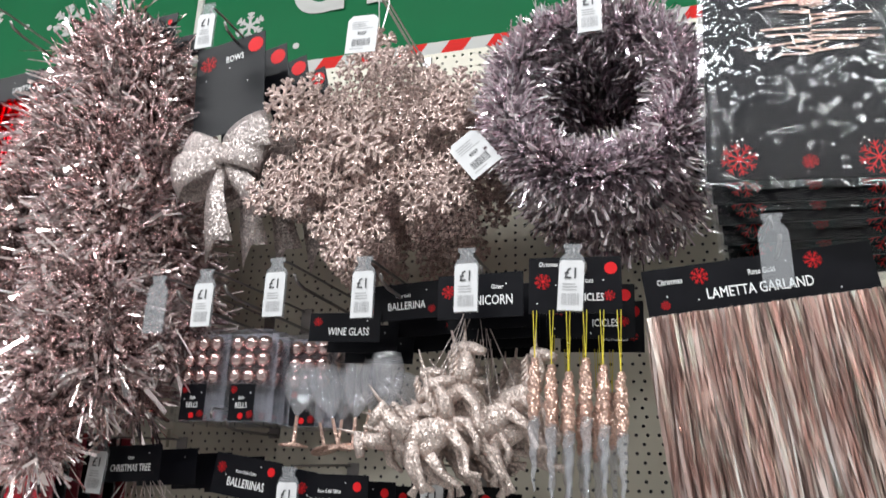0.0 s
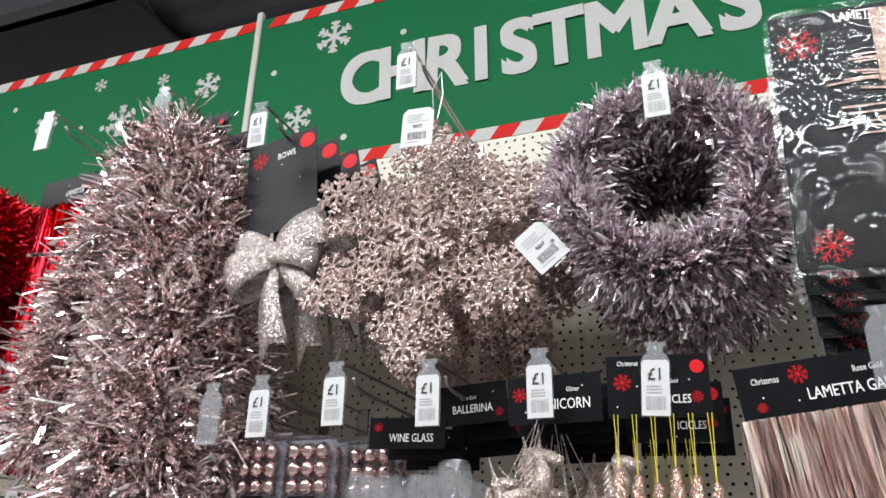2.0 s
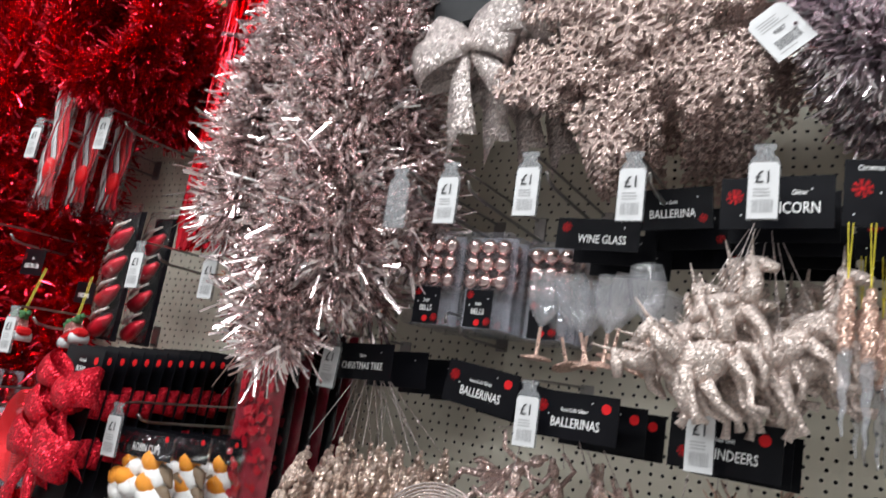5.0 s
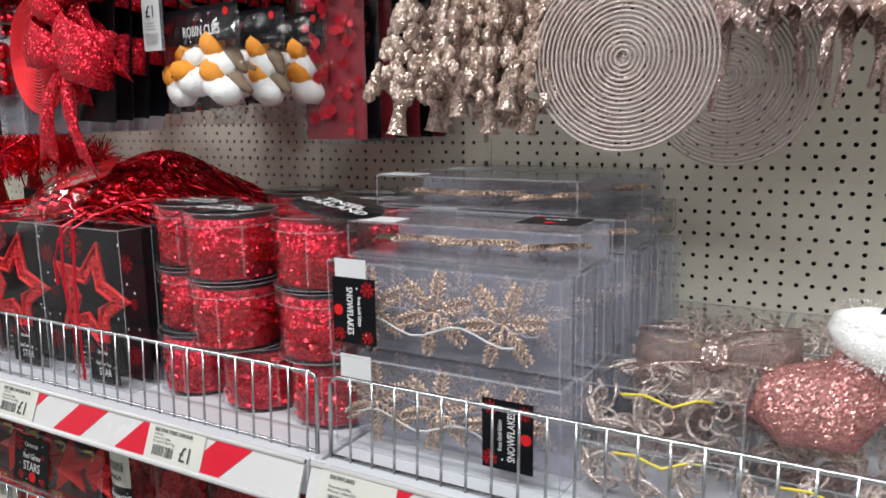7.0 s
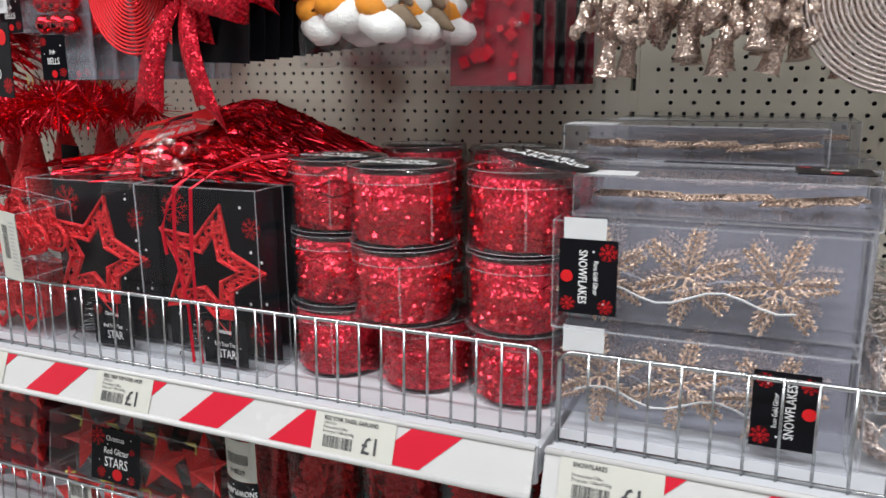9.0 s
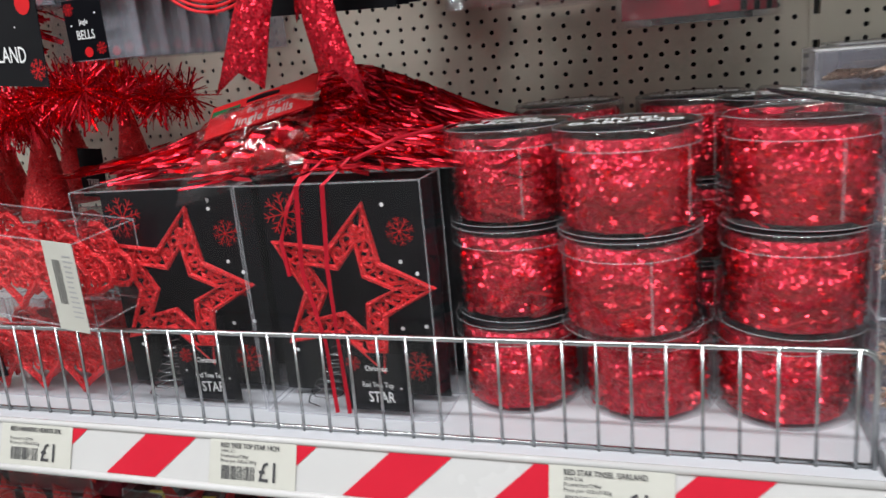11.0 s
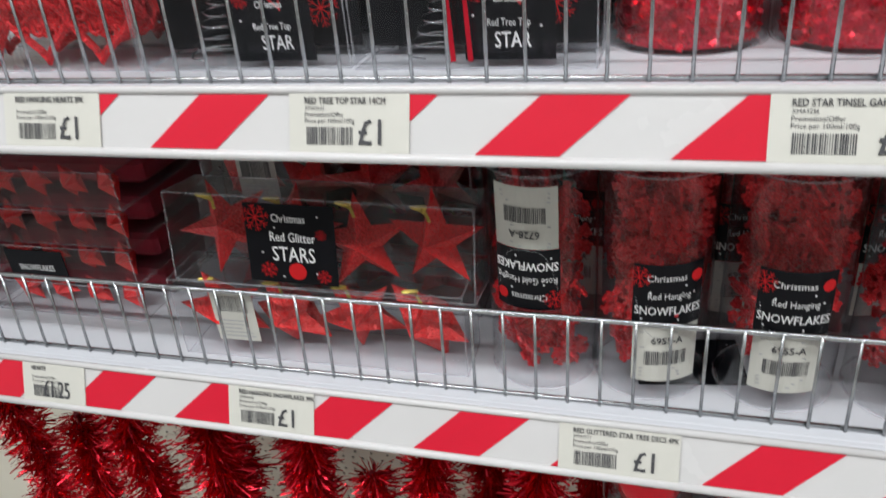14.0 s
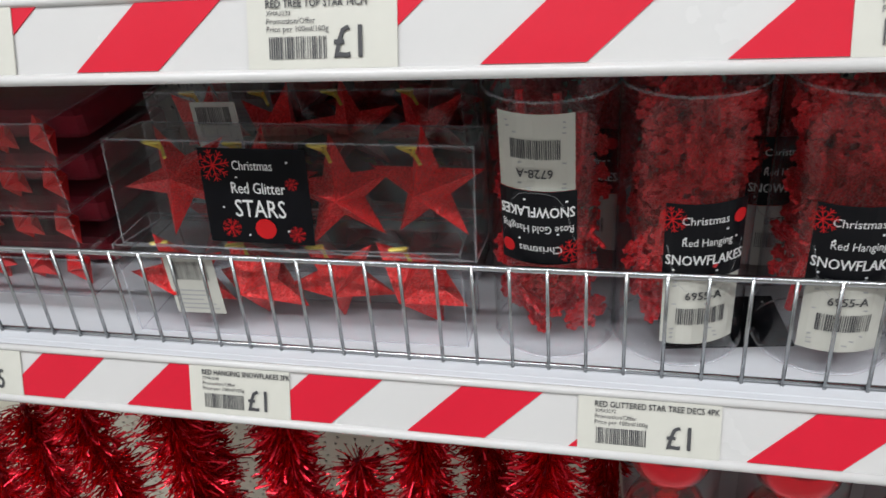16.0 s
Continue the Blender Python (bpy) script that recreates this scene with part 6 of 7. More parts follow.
def star_box(x, y, z, turn, front, lean=0.0):
    th = thing("star_box", "clear box with red glitter filigree star on black card", "star box", pose(x, y, z, lean, 0, turn), group="tree top star boxes")
    w, d, h = 0.142, 0.042, 0.177
    clear_box(th, w, d, h)
    s = Shape()
    s.box(-w / 2 + 0.002, w / 2 - 0.002, 0.030, 0.031, 0.006, h - 0.004)
    part("black_insert", s, M_CARD, th)
    if front:
        for fx, fz, fr in ((-0.05, 0.150, 0.017), (0.042, 0.135, 0.011), (0.05, 0.09, 0.007), (0.045, 0.03, 0.012)):
            part("red_flake", flake_mark(fx, fz, fr, 0.029, 0.05, 8), M_REDINK, th)
        part("white_dots", dots([(0.03, 0.155), (0.04, 0.112), (0.052, 0.103), (0.036, 0.06), (0.02, 0.07), (-0.055, 0.04), (0.055, 0.062), (0.01, 0.03)], 0.0016, 0.029), M_WHITE, th)
        part("filigree_star", star_mesh, None, th, m=pose(0.006, 0.008, 0.097, 0, 16, 0))
        s = Shape()
        s.tube([((0.005 + 0.010 * i / 50) * math.cos(i * 0.85) - 0.014 - i * 0.0003, 0.016 + (0.005 + 0.008 * i / 50) * math.sin(i * 0.85), 0.05 - 0.0009 * i) for i in range(51)], 0.0006, 4)
        part("wire_spring", s, M_STEEL, th, smooth=True)
        card_parts(th, 0.052, 0.046, [("STAR", 0.0125, 0.002, -0.012), ("Red Tree Top", 0.006, 0, -0.002), ("Christmas", 0.006, 0, 0.011)], [], [(0.018, -0.004), (-0.02, 0.002)], 0.0006, [(-0.018, 0.015, 0.006)], pose(0.022, 0.0045, 0.027))


star_box(-1.253, 0.748, DECK1 + 0.0006, 1.5, True)
star_box(-1.107, 0.746, DECK1 + 0.0006, -0.5, True)
for k in range(1, 5):
    star_box(-1.245 + 0.004 * k, 0.748 + 0.046 * k, DECK1 + 0.0006, 1, False)
    star_box(-1.098 + 0.004 * k, 0.746 + 0.046 * k, DECK1 + 0.0006, 0, False)

# ribbons over the box front
for k, (x0, x1) in enumerate(((-1.125, -1.118), (-1.105, -1.108))):
    s = Shape()
    pts = [(x0 + 0.03, 0.80, 1.112), (x0 + 0.012, 0.765, 1.115), (x0, 0.742, 1.100), (x0 - 0.004, 0.741, 1.04), (x1, 0.740, 0.985), (x1 + 0.003, 0.739, 0.93)]
    s.sheet([[(p[0] - 0.0011 + 0.0006 * math.sin(i * 2), p[1] - 0.0008, p[2]), (p[0] + 0.0011, p[1] + 0.0008, p[2])] for i, p in enumerate(pts)], 0.0004)
    solid("foil_ribbon", s, M_SATIN, "thin red foil ribbon trailing over a star box", "ribbon", group="trailing ribbons")
s = Shape()
s.tube([(-1.125, 0.765, 1.113), (-1.135, 0.744, 1.085), (-1.143, 0.742, 1.06), (-1.14, 0.742, 1.035)], 0.0018, 5)
s.tube([(-1.09, 0.765, 1.113), (-1.06, 0.775, 1.125), (-1.03, 0.79, 1.13)], 0.0015, 5)
solid("foil_ribbon", s, M_SATIN, "curled end of a red foil ribbon on a box", "ribbon", group="trailing ribbons")

# foil heap on the boxes
HEAP_Z = DECK1 + 0.179


def heap_height(x, y):
    return 0.062 * math.exp(-abs((x + 1.145) / (0.105 if x > -1.145 else 0.135)) ** 1.7 - ((y - 0.905) / 0.085) ** 2)


g = random.Random(201)
th = thing("foil_garland", "loose heap of red foil garland draped on star boxes", "tinsel", pose(0, 0, 0))
s = Shape()
s.sheet([[(-1.40 + 0.0145 * i, 0.80 + 0.016 * j, HEAP_Z + heap_height(-1.40 + 0.0145 * i, 0.80 + 0.016 * j) * 0.86 + g.uniform(0, 0.004)) for i in range(35)] for j in range(14)])
part("inner_fold", s, M_REDFOIL, th)
s = Shape()
for k in range(4200):
    x, y = -1.145 + max(-0.11, min(0.075, g.gauss(0, 0.055))), 0.895 + g.gauss(0, 0.04)
    way = 1 if g.random() < 0.5 else -1
    a = g.gauss(0, 0.5)
    dx, dy = way * math.cos(a), math.sin(a) - 0.12
    L, w, lift, ph = g.uniform(0.03, 0.115), g.uniform(0.0007, 0.0017), g.uniform(0.0005, 0.012), g.uniform(0, 6)
    pts = []
    for i in range(8):
        u = i / 7
        px, py = x + dx * L * u + 0.003 * math.sin(ph + 7 * u), y + dy * L * u * 0.7 + 0.003 * math.cos(ph + 6 * u)
        c = Vector((px, py, HEAP_Z + heap_height(px, py) + lift * (1 - 0.6 * u) + 0.001))
        q = ph + u * 4
        d = Vector((-dy * math.cos(q), dx * math.cos(q), math.sin(q))) * w
        if c.z - abs(d.z) < HEAP_Z + 0.0005:
            d.z = 0
        pts += [c - d, c + d]
    s.add(pts, [(2 * i, 2 * i + 1, 2 * i + 3, 2 * i + 2) for i in range(7)])
part("foil_strand", s, M_REDFOIL, th)

# bag of jingle bells
th = thing("jingle_bell_bag", "film bag of large red jingle bells with printed red card", "bell bag", pose(-1.19, 0.80, DECK1 + 0.205, -52, -12, 0))
s = Shape()
s.box(-0.052, 0.052, 0, 0.001, 0.018, 0.056)
part("red_card", s, M_REDINK, th)
s = Shape()
s.box(-0.05, -0.022, -0.0006, -0.0002, 0.042, 0.049)
part("green_label", s, M_GREEN, th)
part("print", words([("Jingle Bells", 0.014, 0.006, 0.026, 0.004, 0.95), ("Extra Large", 0.0085, 0.006, 0.037, 0.003, 0.95)]), M_CREAM, th)
s = Shape()
s.plate([(-0.016, 0.048), (0.016, 0.048), (0.016, 0.051), (0.004, 0.053), (-0.004, 0.053), (-0.016, 0.051)], -0.0008, -0.0003)
part("hang_slot", s, M_CARD, th)
for k in range(7):
    s = Shape()
    s.ball((-0.036 + 0.024 * (k % 4) + 0.012 * (k // 4), 0.0, -0.008 - 0.016 * (k // 4)), 0.0135, 12)
    part("bell", s, M_REDMIR, th, smooth=True)
poly_bag(th, 0.115, 0.085, 0.05, seed=210, m=pose(0, 0, -0.010))


# tubs of foil garland
def star_foil(seed, r, h):
    """Small foil stars on strands, pressed against the wall of a tub."""
    q = random.Random(seed)
    s = Shape()
    for k in range(1300):
        a = q.uniform(0, 6.28)
        rr = r * math.sqrt(q.uniform(0.86, 1.0))
        e = q.uniform(0.0014, 0.0036)
        t0 = q.uniform(0, 6.28)
        m = pose(rr * math.cos(a), rr * math.sin(a), 0.004 + h * 0.9 * q.random(), q.gauss(0, 38), 0, math.degrees(a) + 90 + q.gauss(0, 38))
        pts = [((e if i % 2 == 0 else e * 0.45) * math.cos(t0 + i * math.pi / 5), 0, (e if i % 2 == 0 else e * 0.45) * math.sin(t0 + i * math.pi / 5)) for i in range(10)]
        s.add(pts, [tuple(range(10))], m)
    for k in range(24):
        a0, z = q.uniform(0, 6.28), q.uniform(0.003, h * 0.95)
        w = q.uniform(0.0006, 0.0016)
        pts = []
        for i in range(8):
            c = Vector((r * 0.985 * math.cos(a0 + i * 0.13), r * 0.985 * math.sin(a0 + i * 0.13), z + 0.003 * math.sin(i * 0.8 + k)))
            pts += [c - Vector((0, 0, w)), c + Vector((0, 0, w))]
        s.add(pts, [(2 * i, 2 * i + 1, 2 * i + 3, 2 * i + 2) for i in range(7)])
    return s


TUB_R, TUB_H = 0.0458, 0.0665
M_STARFOIL = mat("bright_red_foil", (0.94, 0.022, 0.05), 0.28, 1.0, 0.3, 25, island=0.45, second=(0.98, 0.08, 0.11))
foil_meshes = [star_foil(220 + k, TUB_R - 0.004, TUB_H - 0.006).mesh("foil_coil", M_STARFOIL) for k in range(3)]
s = Shape()
s.lathe([(0.012, 0.003), (TUB_R * 0.87, 0.003), (TUB_R * 0.89, TUB_H * 0.9), (TUB_R * 0.7, TUB_H * 0.9)], 24)
tub_core = s.mesh("red_filling", M_REDSEQ, True)
s = Shape()
s.lathe([(0.0005, 0.0005), (TUB_R - 0.0015, 0.0005), (TUB_R, 0.002), (TUB_R, TUB_H - 0.003)], 36, cap=False)
tub_wall = s.mesh("clear_wall", M_PVC, True)
s = Shape()
s.lathe([(TUB_R + 0.001, TUB_H - 0.013), (TUB_R + 0.001, TUB_H - 0.0015), (TUB_R - 0.001, TUB_H), (0.0005, TUB_H)], 36, cap=False)
tub_lid = s.mesh("clear_lid", M_PVC, True)
tub_rims = []
for z in (0.0015, TUB_H - 0.013, TUB_H - 0.0005):
    s = Shape()
    s.tube([((TUB_R + 0.0008) * math.cos(2 * math.pi * i / 36), (TUB_R + 0.0008) * math.sin(2 * math.pi * i / 36), z) for i in range(36)], 0.0004, 5, True)
    tub_rims.append(s.mesh("rim", M_PVC_EDGE, True))
s = Shape()
s.lathe([(0.0005, 0), (TUB_R - 0.004, 0), (TUB_R - 0.004, 0.0006), (0.0005, 0.0006)], 32)
tub_disc = s.mesh("lid_label", M_CARD, True)
w1 = words([("TINSEL", 0.017, 0, 0.008, 0.01, 0.9), ("GARLAND", 0.017, 0, -0.008, 0.01, 0.9)])
tub_print = w1.mesh("lid_print", M_WHITE)
s = Shape()
for i in range(34):
    s.box(-0.0008, 0.0008, -TUB_R - 0.0006, -TUB_R + 0.0002, 0.006 + i * 0.0014, 0.0067 + i * 0.0014)
tub_zip = s.mesh("ribbed_seam", M_PVC_EDGE)


def tub(x, y, z, turn, k, tilt=0.0, lid=True, top=False):
    th = thing("foil_garland_tub", "clear round tub of red star foil garland with black lid label", "garland tub", pose(x, y, z, 0, tilt, turn), group="foil garland tubs")
    part("clear_wall", tub_wall, None, th, "clear plastic wall")
    part("red_filling", tub_core, None, th)
    part("foil_coil", foil_meshes[k % 3], None, th, m=pose(0, 0, 0, 0, 0, 77 * k))
    for ring_mesh in tub_rims:
        part("rim", ring_mesh, None, th)
    part("ribbed_seam", tub_zip, None, th, "ribbed clear seam", m=pose(0, 0, 0, 0, 0, 20 - turn + 37 * (k % 2)))
    lm = pose(0, 0, 0) if lid else pose(0.008, 0, 0.008, 2, 10, 0)
    ld = part("clear_lid", tub_lid, None, th, "clear plastic lid", m=lm)
    part("lid_label", tub_disc, None, ld, "black round lid label", m=pose(0, 0, TUB_H - 0.0015))
    if top:
        part("lid_print", tub_print, None, ld, m=pose(0, 0, TUB_H + 0.0004, -90, 0, -turn))


n = 0
TUBS = [((-0.990, 0.808), (-0.989, 0.810), (-0.988, 0.812)), ((-0.897, 0.805), (-0.904, 0.778), (-0.904, 0.776)), ((-0.805, 0.806), (-0.802, 0.790), (-0.800, 0.788))]
for i, stack in enumerate(TUBS):
    for lv in range(3):
        cx, cy = stack[lv]
        g = random.Random(230 + n)
        tub(cx + g.uniform(-0.001, 0.001), cy + g.uniform(-0.001, 0.001), DECK1 + 0.0008 + lv * (TUB_H + 0.0022), g.uniform(-20, 20), n, lid=not (i == 2 and lv == 2), top=(lv == 2))
        n += 1
for i, (cx, cy) in enumerate(((-0.965, 0.955), (-0.862, 0.958), (-0.80, 0.905))):
    for lv in range(3):
        tub(cx, cy, DECK1 + 0.0008 + lv * (TUB_H + 0.0022), 15 * n, n, top=(lv == 2))
        n += 1


# heart boxes
def heart(r):
    s = Shape()
    pts = []
    for i in range(22):
        a = 2 * math.pi * i / 22
        pts.append((r * 0.062 * 16 * math.sin(a) ** 3, 0, r * 0.062 * (13 * math.cos(a) - 5 * math.cos(2 * a) - 2 * math.cos(3 * a) - math.cos(4 * a))))
    s.tube(pts, r * 0.10, 5, True)
    q = random.Random(6)
    for k in range(20):
        x, z = q.uniform(-0.6, 0.6) * r, q.uniform(-0.55, 0.6) * r
        e = r * 0.27
        s.tube([(x + e * (1 - j / 12) * math.cos(j * 0.7 + k), 0.001 * math.sin(j), z + e * (1 - j / 12) * math.sin(j * 0.7 + k)) for j in range(11)], r * 0.055, 4)
    return s


heart_mesh = heart(0.028).mesh("filigree_heart", M_REDGLIT)


def heart_box(m, labelled):
    th = thing("heart_box", "clear box of red glitter filigree hearts with white barcode label" if labelled else "clear box of red glitter filigree hearts behind the fence", "decoration box", m, group="hanging heart boxes")
    clear_box(th, 0.155, 0.06, 0.068)
    for i in range(3):
        for j in range(3):
            part("filigree_heart", heart_mesh, None, th, m=pose(-0.048 + 0.047 * i + 0.004 * j, 0.010 + 0.019 * j, 0.033 + 0.002 * j, 0, 8 * i - 8 + 21 * j, 0))
    if labelled:
        s = Shape()
        s.box(0.049, 0.0785, -0.0012, -0.0006, -0.002, 0.069)
        part("white_label", s, M_TICKET, th)
        q = random.Random(2)
        b = bars(0.056, 0.064, 0.02, 0.055, 14, q, -0.0015)
        part("barcode", b, M_INK, th)
        part("small_print", lines(0.067, 0.077, [0.01 + 0.004 * i for i in range(13)], 0.0012, q, -0.0015), M_GREYINK, th)
    else:
        card_parts(th, 0.04, 0.05, [("HEARTS", 0.011, 0, 0)], [(0.0, -0.014)], [], 0.0006, [(0.01, 0.014, 0.005)], pose(-0.055, -0.0015, 0.034, 0, 80, 0))


heart_box(pose(-1.368, 0.712, 1.011, 4, 5, -6), True)
for k in range(3):
    heart_box(pose(-1.405 - 0.16 * (k % 2), 0.748 + 0.065 * (k // 2), DECK1 + 0.0006, 0, 0, 0), False)
heart_box(pose(-1.42, 0.82, DECK1 + 0.072, 0, 0, 3), False)
heart_box(pose(-1.60, 0.75, DECK1 + 0.0695, 0, 0, -3), False)


# cone trees
def cone(r, h):
    s = Shape()
    s.lathe([(r * 0.97, 0), (r, 0.004), (r * 0.68, h * 0.35), (r * 0.36, h * 0.7), (0.0015, h)], 18)
    q = random.Random(12)
    for k in range(16):
        u, a0 = q.uniform(0.05, 0.7), q.uniform(0, 6.28)
        rr = r * (1 - u) * 1.03
        e = 0.008 * (1 - 0.5 * u)
        pts = []
        for j in range(10):
            da, dz = e * (1 - j / 11) * math.cos(j * 0.75), e * (1 - j / 11) * math.sin(j * 0.75)
            pts.append((rr * math.cos(a0 + da / max(rr, 0.004)), rr * math.sin(a0 + da / max(rr, 0.004)), u * h + dz))
        s.tube(pts, 0.0012, 4)
    return s


cone_mesh = cone(0.026, 0.105).mesh("glitter_cone", M_REDGLIT, True)
for k, (x, y, z, t) in enumerate(((-1.552, 0.88, 1.052, -6), (-1.472, 0.87, 1.055, 5), (-1.425, 0.95, 1.06, 2), (-1.51, 0.96, 1.055, 0), (-1.60, 0.95, 1.05, 0))):
    th = thing("cone_tree_ornament", "red glitter cone tree ornament hanging on a yellow thread", "ornament", pose(x, y, z, 0, t, 60 * k), group="cone tree ornaments")
    part("glitter_cone", cone_mesh, None, th)
    s = Shape()
    for dx in (-0.003, 0.003):
        s.tube([(0, 0, 0.104), (dx, 0.0, 0.15)], 0.0005, 4)
    part("yellow_thread", s, M_YELLOW, th)
card("header_card", "black tree header card hanging between cone trees", 0.03, 0.05, pose(-1.447, 0.91, 1.092, 0, 4, 0), [("TREE", 0.009, 0, -0.01)], [], [])

# ---- lower red shelf ----
M_STARGLIT = glitter("bright_red_glitter", (0.97, 0.022, 0.024), metal=0.25, rough=0.35, grain=900, spread=0.5, vary=0.4)


def plump_star(r, t):
    pts = star_outline(r, 0.38)
    v = [(x, 0, z) for x, z in pts] + [(0, -t, 0), (0, t, 0)]
    s = Shape()
    s.add(v, [(i, (i + 1) % 10, 10) for i in range(10)] + [((i + 1) % 10, i, 11) for i in range(10)])
    return s


plump_mesh = plump_star(0.043, 0.023).mesh("plump_star", M_STARGLIT)
M_GOLD = mat("gold_thread", (0.72, 0.58, 0.12), 0.35, 0.7, 0.1, 90)


def glitter_star_box(m, label, seed):
    th = thing("glitter_star_box", "clear box of plump red glitter stars with black label" if label else "clear box of plump red glitter stars lying on the shelf", "decoration box", m @ Matrix.Diagonal((0.93, 0.88, 0.88, 1.0)), group="glitter star boxes")
    clear_box(th, 0.25, 0.05, 0.078)
    s = Shape()
    s.box(-0.123, 0.123, 0.0475, 0.0485, 0.002, 0.076)
    part("added_back_sheet", s, M_PVC, th, "clear back sheet")
    q = random.Random(seed)
    for i in range(4):
        part("plump_star", plump_mesh, None, th, m=pose(-0.088 + 0.059 * i, 0.024 + q.uniform(-0.006, 0.006), 0.038 + q.uniform(-0.003, 0.004), q.uniform(-20, 20), q.uniform(-30, 30), q.uniform(-25, 25)))
        s = Shape()
        x = -0.095 + 0.059 * i
        s.tube([(x, 0.02, 0.066), (x + 0.004, 0.014, 0.073), (x - 0.006, 0.010, 0.074), (x + 0.001, 0.02, 0.067), (x + 0.007, 0.012, 0.062)], 0.0015, 4)
        part("gold_loop", s, M_GOLD, th)
    if label:
        card_parts(th, 0.074, 0.068, [("STARS", 0.018, 0.002, -0.009), ("Red Glitter", 0.0115, 0.002, 0.006), ("Christmas", 0.0095, 0, 0.022)], [(0.004, -0.023)], [(0.02, -0.024), (0.024, 0.025), (-0.012, 0.014), (-0.024, -0.008), (-0.008, -0.028)], 0.0006, [(-0.027, 0.022, 0.0115), (-0.02, -0.023, 0.007), (0.026, -0.026, 0.006), (0.026, 0.010, 0.0045)], pose(-0.018, -0.0016, 0.04))
    else:
        s = Shape()
        s.box(-0.088, -0.05, -0.0012, -0.0006, 0.02, 0.07)
        part("white_label", s, M_TICKET, th)
        part("barcode", bars(-0.084, -0.055, 0.05, 0.066, 20, q, -0.0015), M_INK, th)
        part("small_print", lines(-0.084, -0.054, [0.024 + 0.004 * i for i in range(5)], 0.0012, q, -0.0015), M_GREYINK, th)


glitter_star_box(pose(-1.243, 0.752, DECK2 + 0.0006, 0, 0, 1), False, 1)
glitter_star_box(pose(-1.232, 0.748, DECK2 + 0.0705, -8, 1, 0), True, 2)
for k in range(3):
    glitter_star_box(pose(-1.25, 0.832 + 0.055 * k, DECK2 + 0.0006, 0, 0, 0), False, 3 + k)
    glitter_star_box(pose(-1.255, 0.845 + 0.055 * k, DECK2 + 0.0704, 0, 0, 0), False, 13 + k)
for k in range(2):
    for lv in range(4):
        th = thing("red_piece_box", "flat clear box of small red glitter pieces stacked on the shelf", "decoration box", pose(-1.50 - 0.165 * k, 0.785 + 0.004 * lv, DECK2 + 0.0006 + 0.034 * lv), group="flat red boxes")
        clear_box(th, 0.155, 0.16, 0.032)
        for i in range(4):
            part("plump_star", plump_mesh, None, th, m=pose(-0.055 + 0.037 * i, 0.02, 0.015, 10 * i, 25 * i, 0) @ Matrix.Scale(0.42, 4))
        s = Shape()
        s.box(-0.075, 0.075, 0.04, 0.15, 0.004, 0.026, 0.004)
        part("red_filling", s, M_CLOTH, th)
        if lv == 1:
            card_parts(th, 0.06, 0.026, [("SNOWFLAKES", 0.008, 0, -0.004)], [], [], 0.0006, [], pose(-0.02, -0.0015, 0.016))

# tubes of snowflakes
TU_R, TU_H = 0.038, 0.168
s = Shape()
s.lathe([(0.0005, 0.001), (TU_R - 0.004, 0.0006), (TU_R, 0.005), (TU_R, TU_H - 0.002), (TU_R - 0.002, TU_H), (0.0005, TU_H)], 32, cap=False)
tube_wall = s.mesh("clear_tube", M_PVC, True)
tube_edges = []
for z, rr in ((0.004, TU_R), (TU_H - 0.001, TU_R)):
    s = Shape()
    s.tube([(rr * math.cos(2 * math.pi * i / 32), rr * math.sin(2 * math.pi * i / 32), z) for i in range(32)], 0.0008, 5, True)
    tube_edges.append(s.mesh("tube_edge", M_PVC_EDGE, True))
s = Shape()
s.tube([(TU_R * 1.004 * math.cos(a), TU_R * 1.004 * math.sin(a), 0.055 + 0.03 * abs((a + math.pi / 2) / 0.55) ** 4) for a in [-math.pi / 2 - 0.55 + 0.1 * i for i in range(12)]], 0.0007, 4)
tube_edges.append(s.mesh("tube_edge", M_PVC_EDGE, True))


def small_flakes(seed):
    q = random.Random(seed)
    s = Shape()
    for k in range(85):
        a, rr = q.uniform(0, 6.28), (TU_R - 0.012) * math.sqrt(q.random())
        t = Shape()
        crystal(t, 0, 0, q.uniform(0.010, 0.015), 0.0014, 0.0011, q.random())
        s.add(t.v, t.f, pose(rr * math.cos(a), rr * math.sin(a), 0.035 + 0.12 * q.random() ** 0.8, q.uniform(-40, 40), 0, q.uniform(0, 180)))
    for k in range(9):
        s.tube([(0.018 * math.cos(k * 1.6), 0.012 * math.sin(k * 1.6), 0.010 + 0.006 * k), (0.010 * math.cos(k * 2), 0.006 * math.sin(k * 2), 0.14)], 0.003, 5)
    return s


flake_fill = [small_flakes(250 + k).mesh("red_flakes", M_REDGLIT) for k in range(2)]


def curved(w, z0, z1, r, n=10, a0=-math.pi / 2):
    s = Shape()
    s.sheet([[(r * math.cos(a0 + (i / n - 0.5) * w / r), r * math.sin(a0 + (i / n - 0.5) * w / r), z) for i in range(n + 1)] for z in (z0, z1)])
    return s


def bend(shape, r):
    """Wrap a flat print round a tube."""
    out = Shape()
    out.v = [((r - p[1]) * math.sin(p[0] / r), -(r - p[1]) * math.cos(p[0] / r), p[2]) for p in shape.v]
    out.f = shape.f
    return out


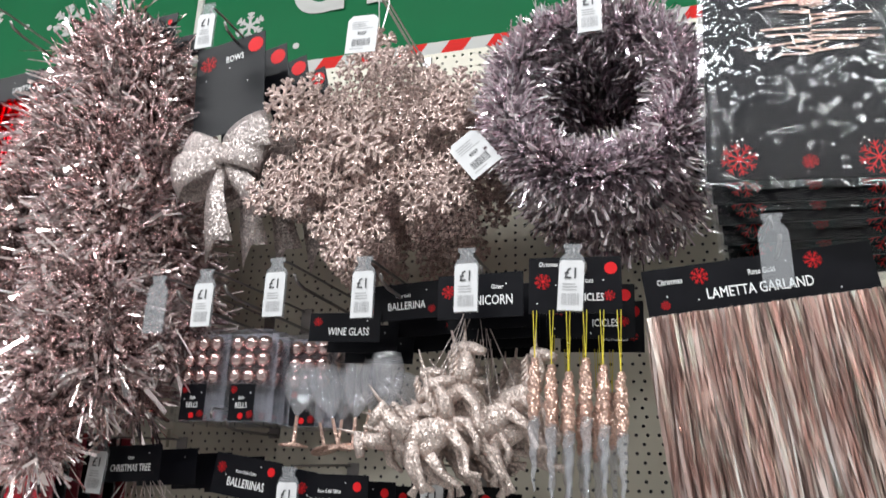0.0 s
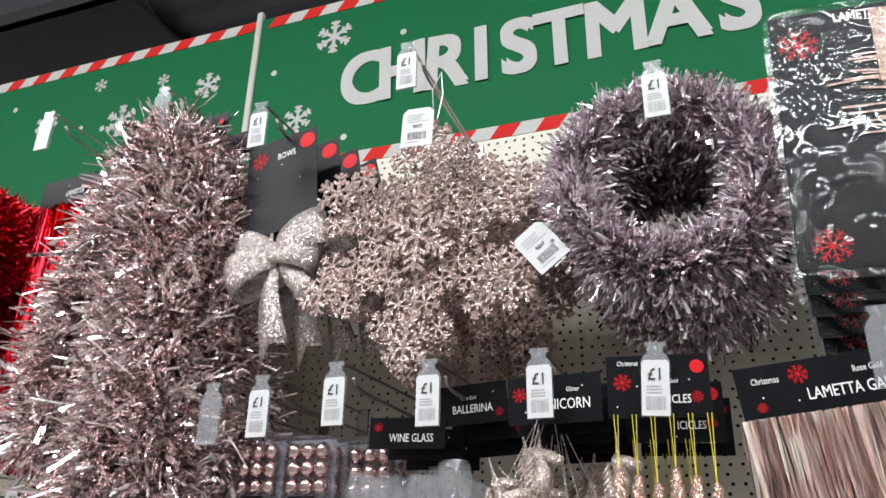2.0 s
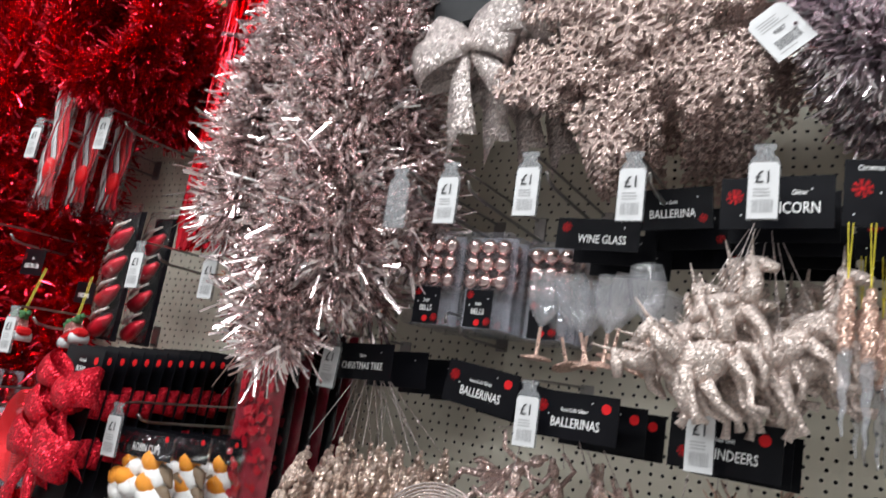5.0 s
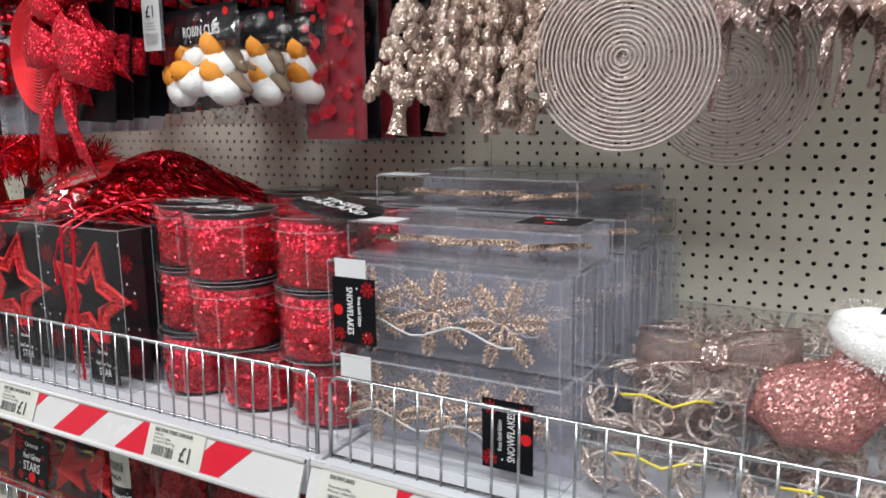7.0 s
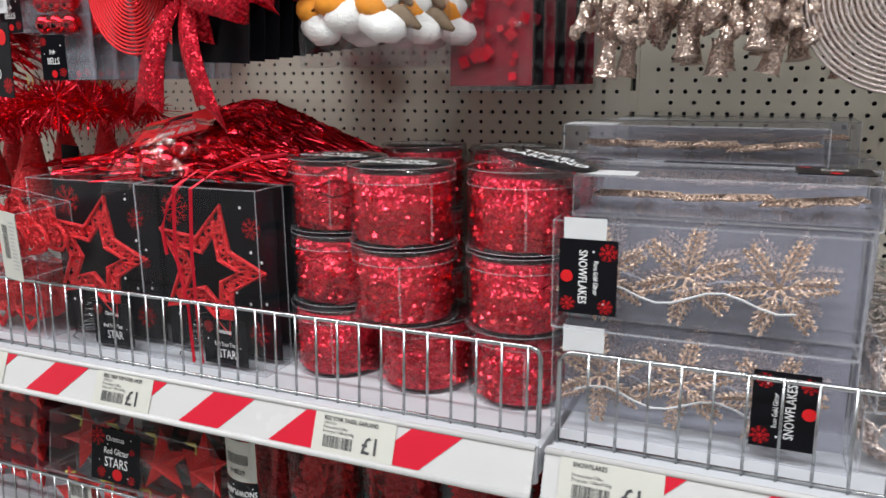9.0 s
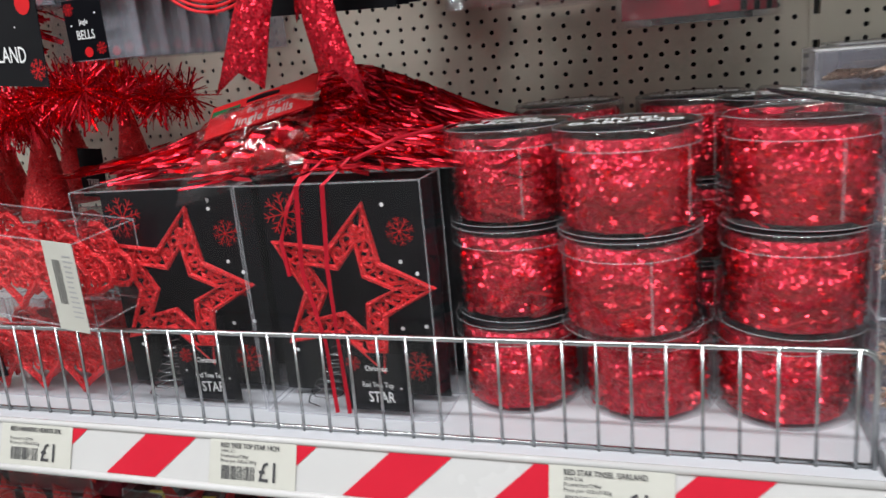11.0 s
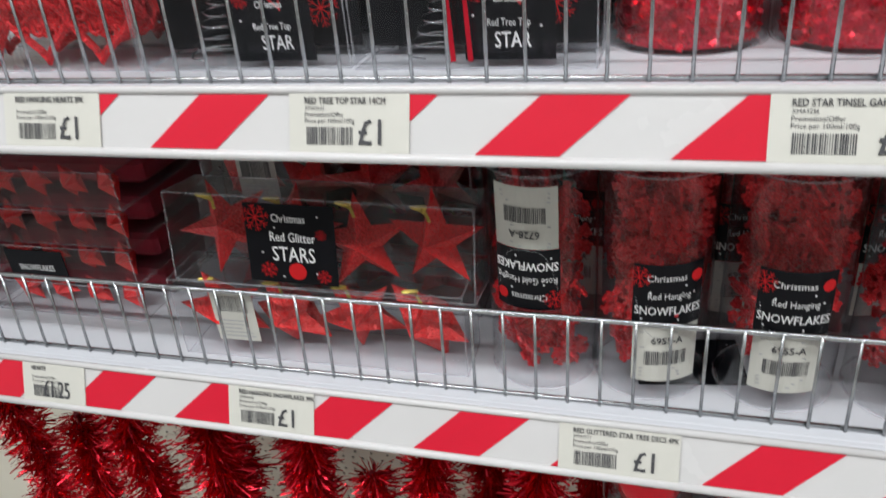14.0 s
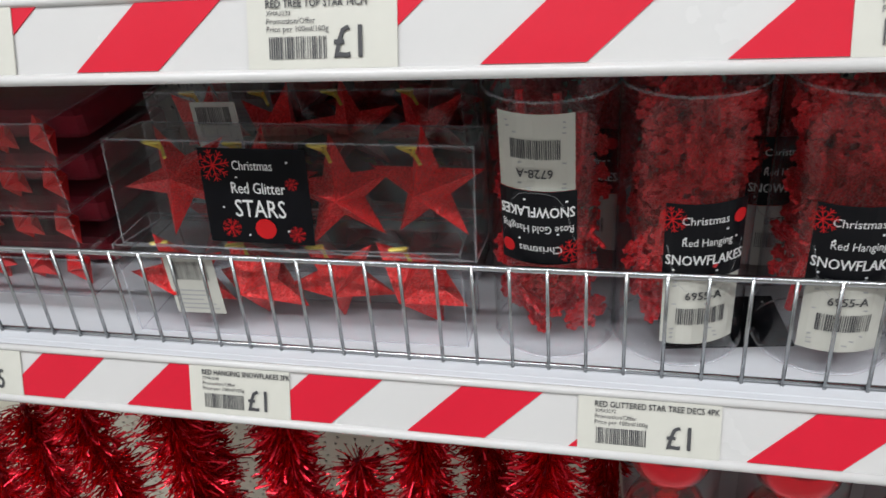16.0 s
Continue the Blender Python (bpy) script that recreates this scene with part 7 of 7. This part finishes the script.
def flake_tube(x, y, turn, k, flip=False, word="Red Hanging", code="6955-A"):
    base = pose(x, y, DECK2 + 0.0006, 0, 0, turn)
    th = thing("snowflake_tube", "clear tube of red glitter snowflakes" + (", standing upside down" if flip else " with black and cream label"), "decoration tube", base, group="snowflake tubes")
    fm = pose(0, 0, TU_H, 0, 180, 0) if flip else pose(0, 0, 0)
    part("clear_tube", tube_wall, None, th, "clear plastic tube", m=fm)
    for edge_mesh in tube_edges:
        part("tube_edge", edge_mesh, None, th, m=fm)
    part("red_flakes", flake_fill[k % 2], None, th, m=fm)
    r = TU_R + 0.0006
    z0 = 0.064 if not flip else 0.054
    part("black_label", curved(0.046, z0, z0 + 0.046, r), M_CARD, th, "black printed label", m=fm)
    part("cream_label", curved(0.044, z0 - 0.044, z0 - 0.0004, r), M_TICKET, th, "cream barcode label", m=fm)
    part("print", bend(words([("SNOWFLAKES", 0.0088, 0, z0 + 0.012, 0.006, 0.78), (word, 0.0068, 0, z0 + 0.023, 0.0, 0.8), ("Christmas", 0.0068, -0.002, z0 + 0.036, 0.0, 0.9)]), r + 0.0003), M_WHITE, th, m=fm)
    part("number", bend(words([(code, 0.0072, 0, z0 - 0.011, 0.004, 0.95)]), r + 0.0003), M_INK, th, m=fm)
    q = random.Random(k)
    part("barcode", bend(bars(-0.014, 0.014, z0 - 0.030, z0 - 0.019, 24, q), r + 0.0003), M_INK, th, m=fm)
    part("small_print", bend(lines(-0.017, 0.017, [z0 - 0.005, z0 - 0.0025, z0 - 0.017, z0 - 0.034, z0 - 0.037, z0 - 0.040], 0.0009, q), r + 0.0003), M_GREYINK, th, m=fm)
    part("red_badge", bend(dots([(0.0175, z0 + 0.036)], 0.0042), r + 0.0002), M_REDINK, th, m=fm)
    part("red_flake", bend(flake_mark(-0.019, z0 + 0.037, 0.0075, -0.0006, 0.075, 8), r), M_REDINK, th, m=fm)
    part("white_dots", bend(dots([(-0.012, z0 + 0.026), (0.016, z0 + 0.024), (-0.017, z0 + 0.006), (0.006, z0 + 0.005), (0.01, z0 + 0.03)], 0.0007), r + 0.0002), M_WHITE, th, m=fm)


flake_tube(-1.075, 0.786, -8, 0, True, "Rose Gold Hanging", "6728-A")
flake_tube(-1.000, 0.783, 16, 1)
flake_tube(-0.918, 0.784, 2, 2)
flake_tube(-0.836, 0.783, 40, 3)
flake_tube(-0.947, 0.872, 14, 4)
flake_tube(-1.04, 0.885, -30, 5)
flake_tube(-0.86, 0.88, 30, 6)
flake_tube(-1.10, 0.90, 100, 7)
flake_tube(-0.80, 0.95, 60, 8)
card("header_card", "black label card lying on the shelf under a tube", 0.075, 0.05, pose(-0.972, 0.795, DECK2 + 0.002, -88, 0, 8), [], [], [(0.03, 0.018)])

# tinsel under the lower shelf
g = random.Random(271)
for k, (x, y, zt, r) in enumerate(((-1.495, 0.80, 0.645, 0.036), (-1.405, 0.80, 0.645, 0.036), (-1.30, 0.80, 0.64, 0.033), (-1.243, 0.80, 0.545, 0.03), (-1.183, 0.80, 0.642, 0.034), (-1.085, 0.80, 0.64, 0.034), (-1.44, 0.87, 0.63, 0.034), (-1.36, 0.88, 0.63, 0.034), (-1.15, 0.88, 0.63, 0.034), (-1.575, 0.81, 0.56, 0.034), (-1.04, 0.88, 0.63, 0.034), (-1.66, 0.82, 0.64, 0.036))):
    path = [(x + 0.004 * math.sin(i), y + 0.003 * math.cos(i), zt - 0.02 - 0.4 * i / 17) for i in range(18)]
    th = thing("tinsel_garland", "red foil tinsel garland hanging under the lower shelf", "tinsel", pose(0, 0, 0), group="red tinsel under the shelf")
    part("tinsel_fluff", tinsel(path, r * 0.8, 3600, 0.0018, g, 0.35, 0.3), M_REDFOIL, th)
    s = Shape()
    s.tube(path, 0.003, 5)
    part("core_string", s, M_CLOTH, th)
for k in range(3):
    th = thing("bauble_tube", "clear tube of red baubles with gold thread under the shelf", "decoration tube", pose(-0.995 + 0.085 * k, 0.80, 0.47), group="bauble tubes")
    s = Shape()
    s.lathe([(0.0005, 0), (0.036, 0), (0.036, 0.165), (0.0005, 0.166)], 28, cap=False)
    part("clear_tube", s, M_PVC, th, smooth=True)
    for i in range(2):
        s = Shape()
        s.ball((0, 0, 0.038 + 0.068 * i), 0.031, 18)
        part("bauble", s, M_REDMIR, th, smooth=True)
    s = Shape()
    s.tube([(0.0, 0.0, 0.135), (0.01, -0.01, 0.15), (-0.008, -0.012, 0.155), (0.012, -0.005, 0.148)], 0.0025, 5)
    part("gold_thread", s, M_GOLD, th)
s = Shape()
s.box(-1.03, -0.765, 0.745, BOARD_Y - 0.003, 0.44, 0.47, 0.003)
solid("shelf", s, M_SHELF, "white steel shelf deck below the red tubes", "shelf", group="bay shelves")
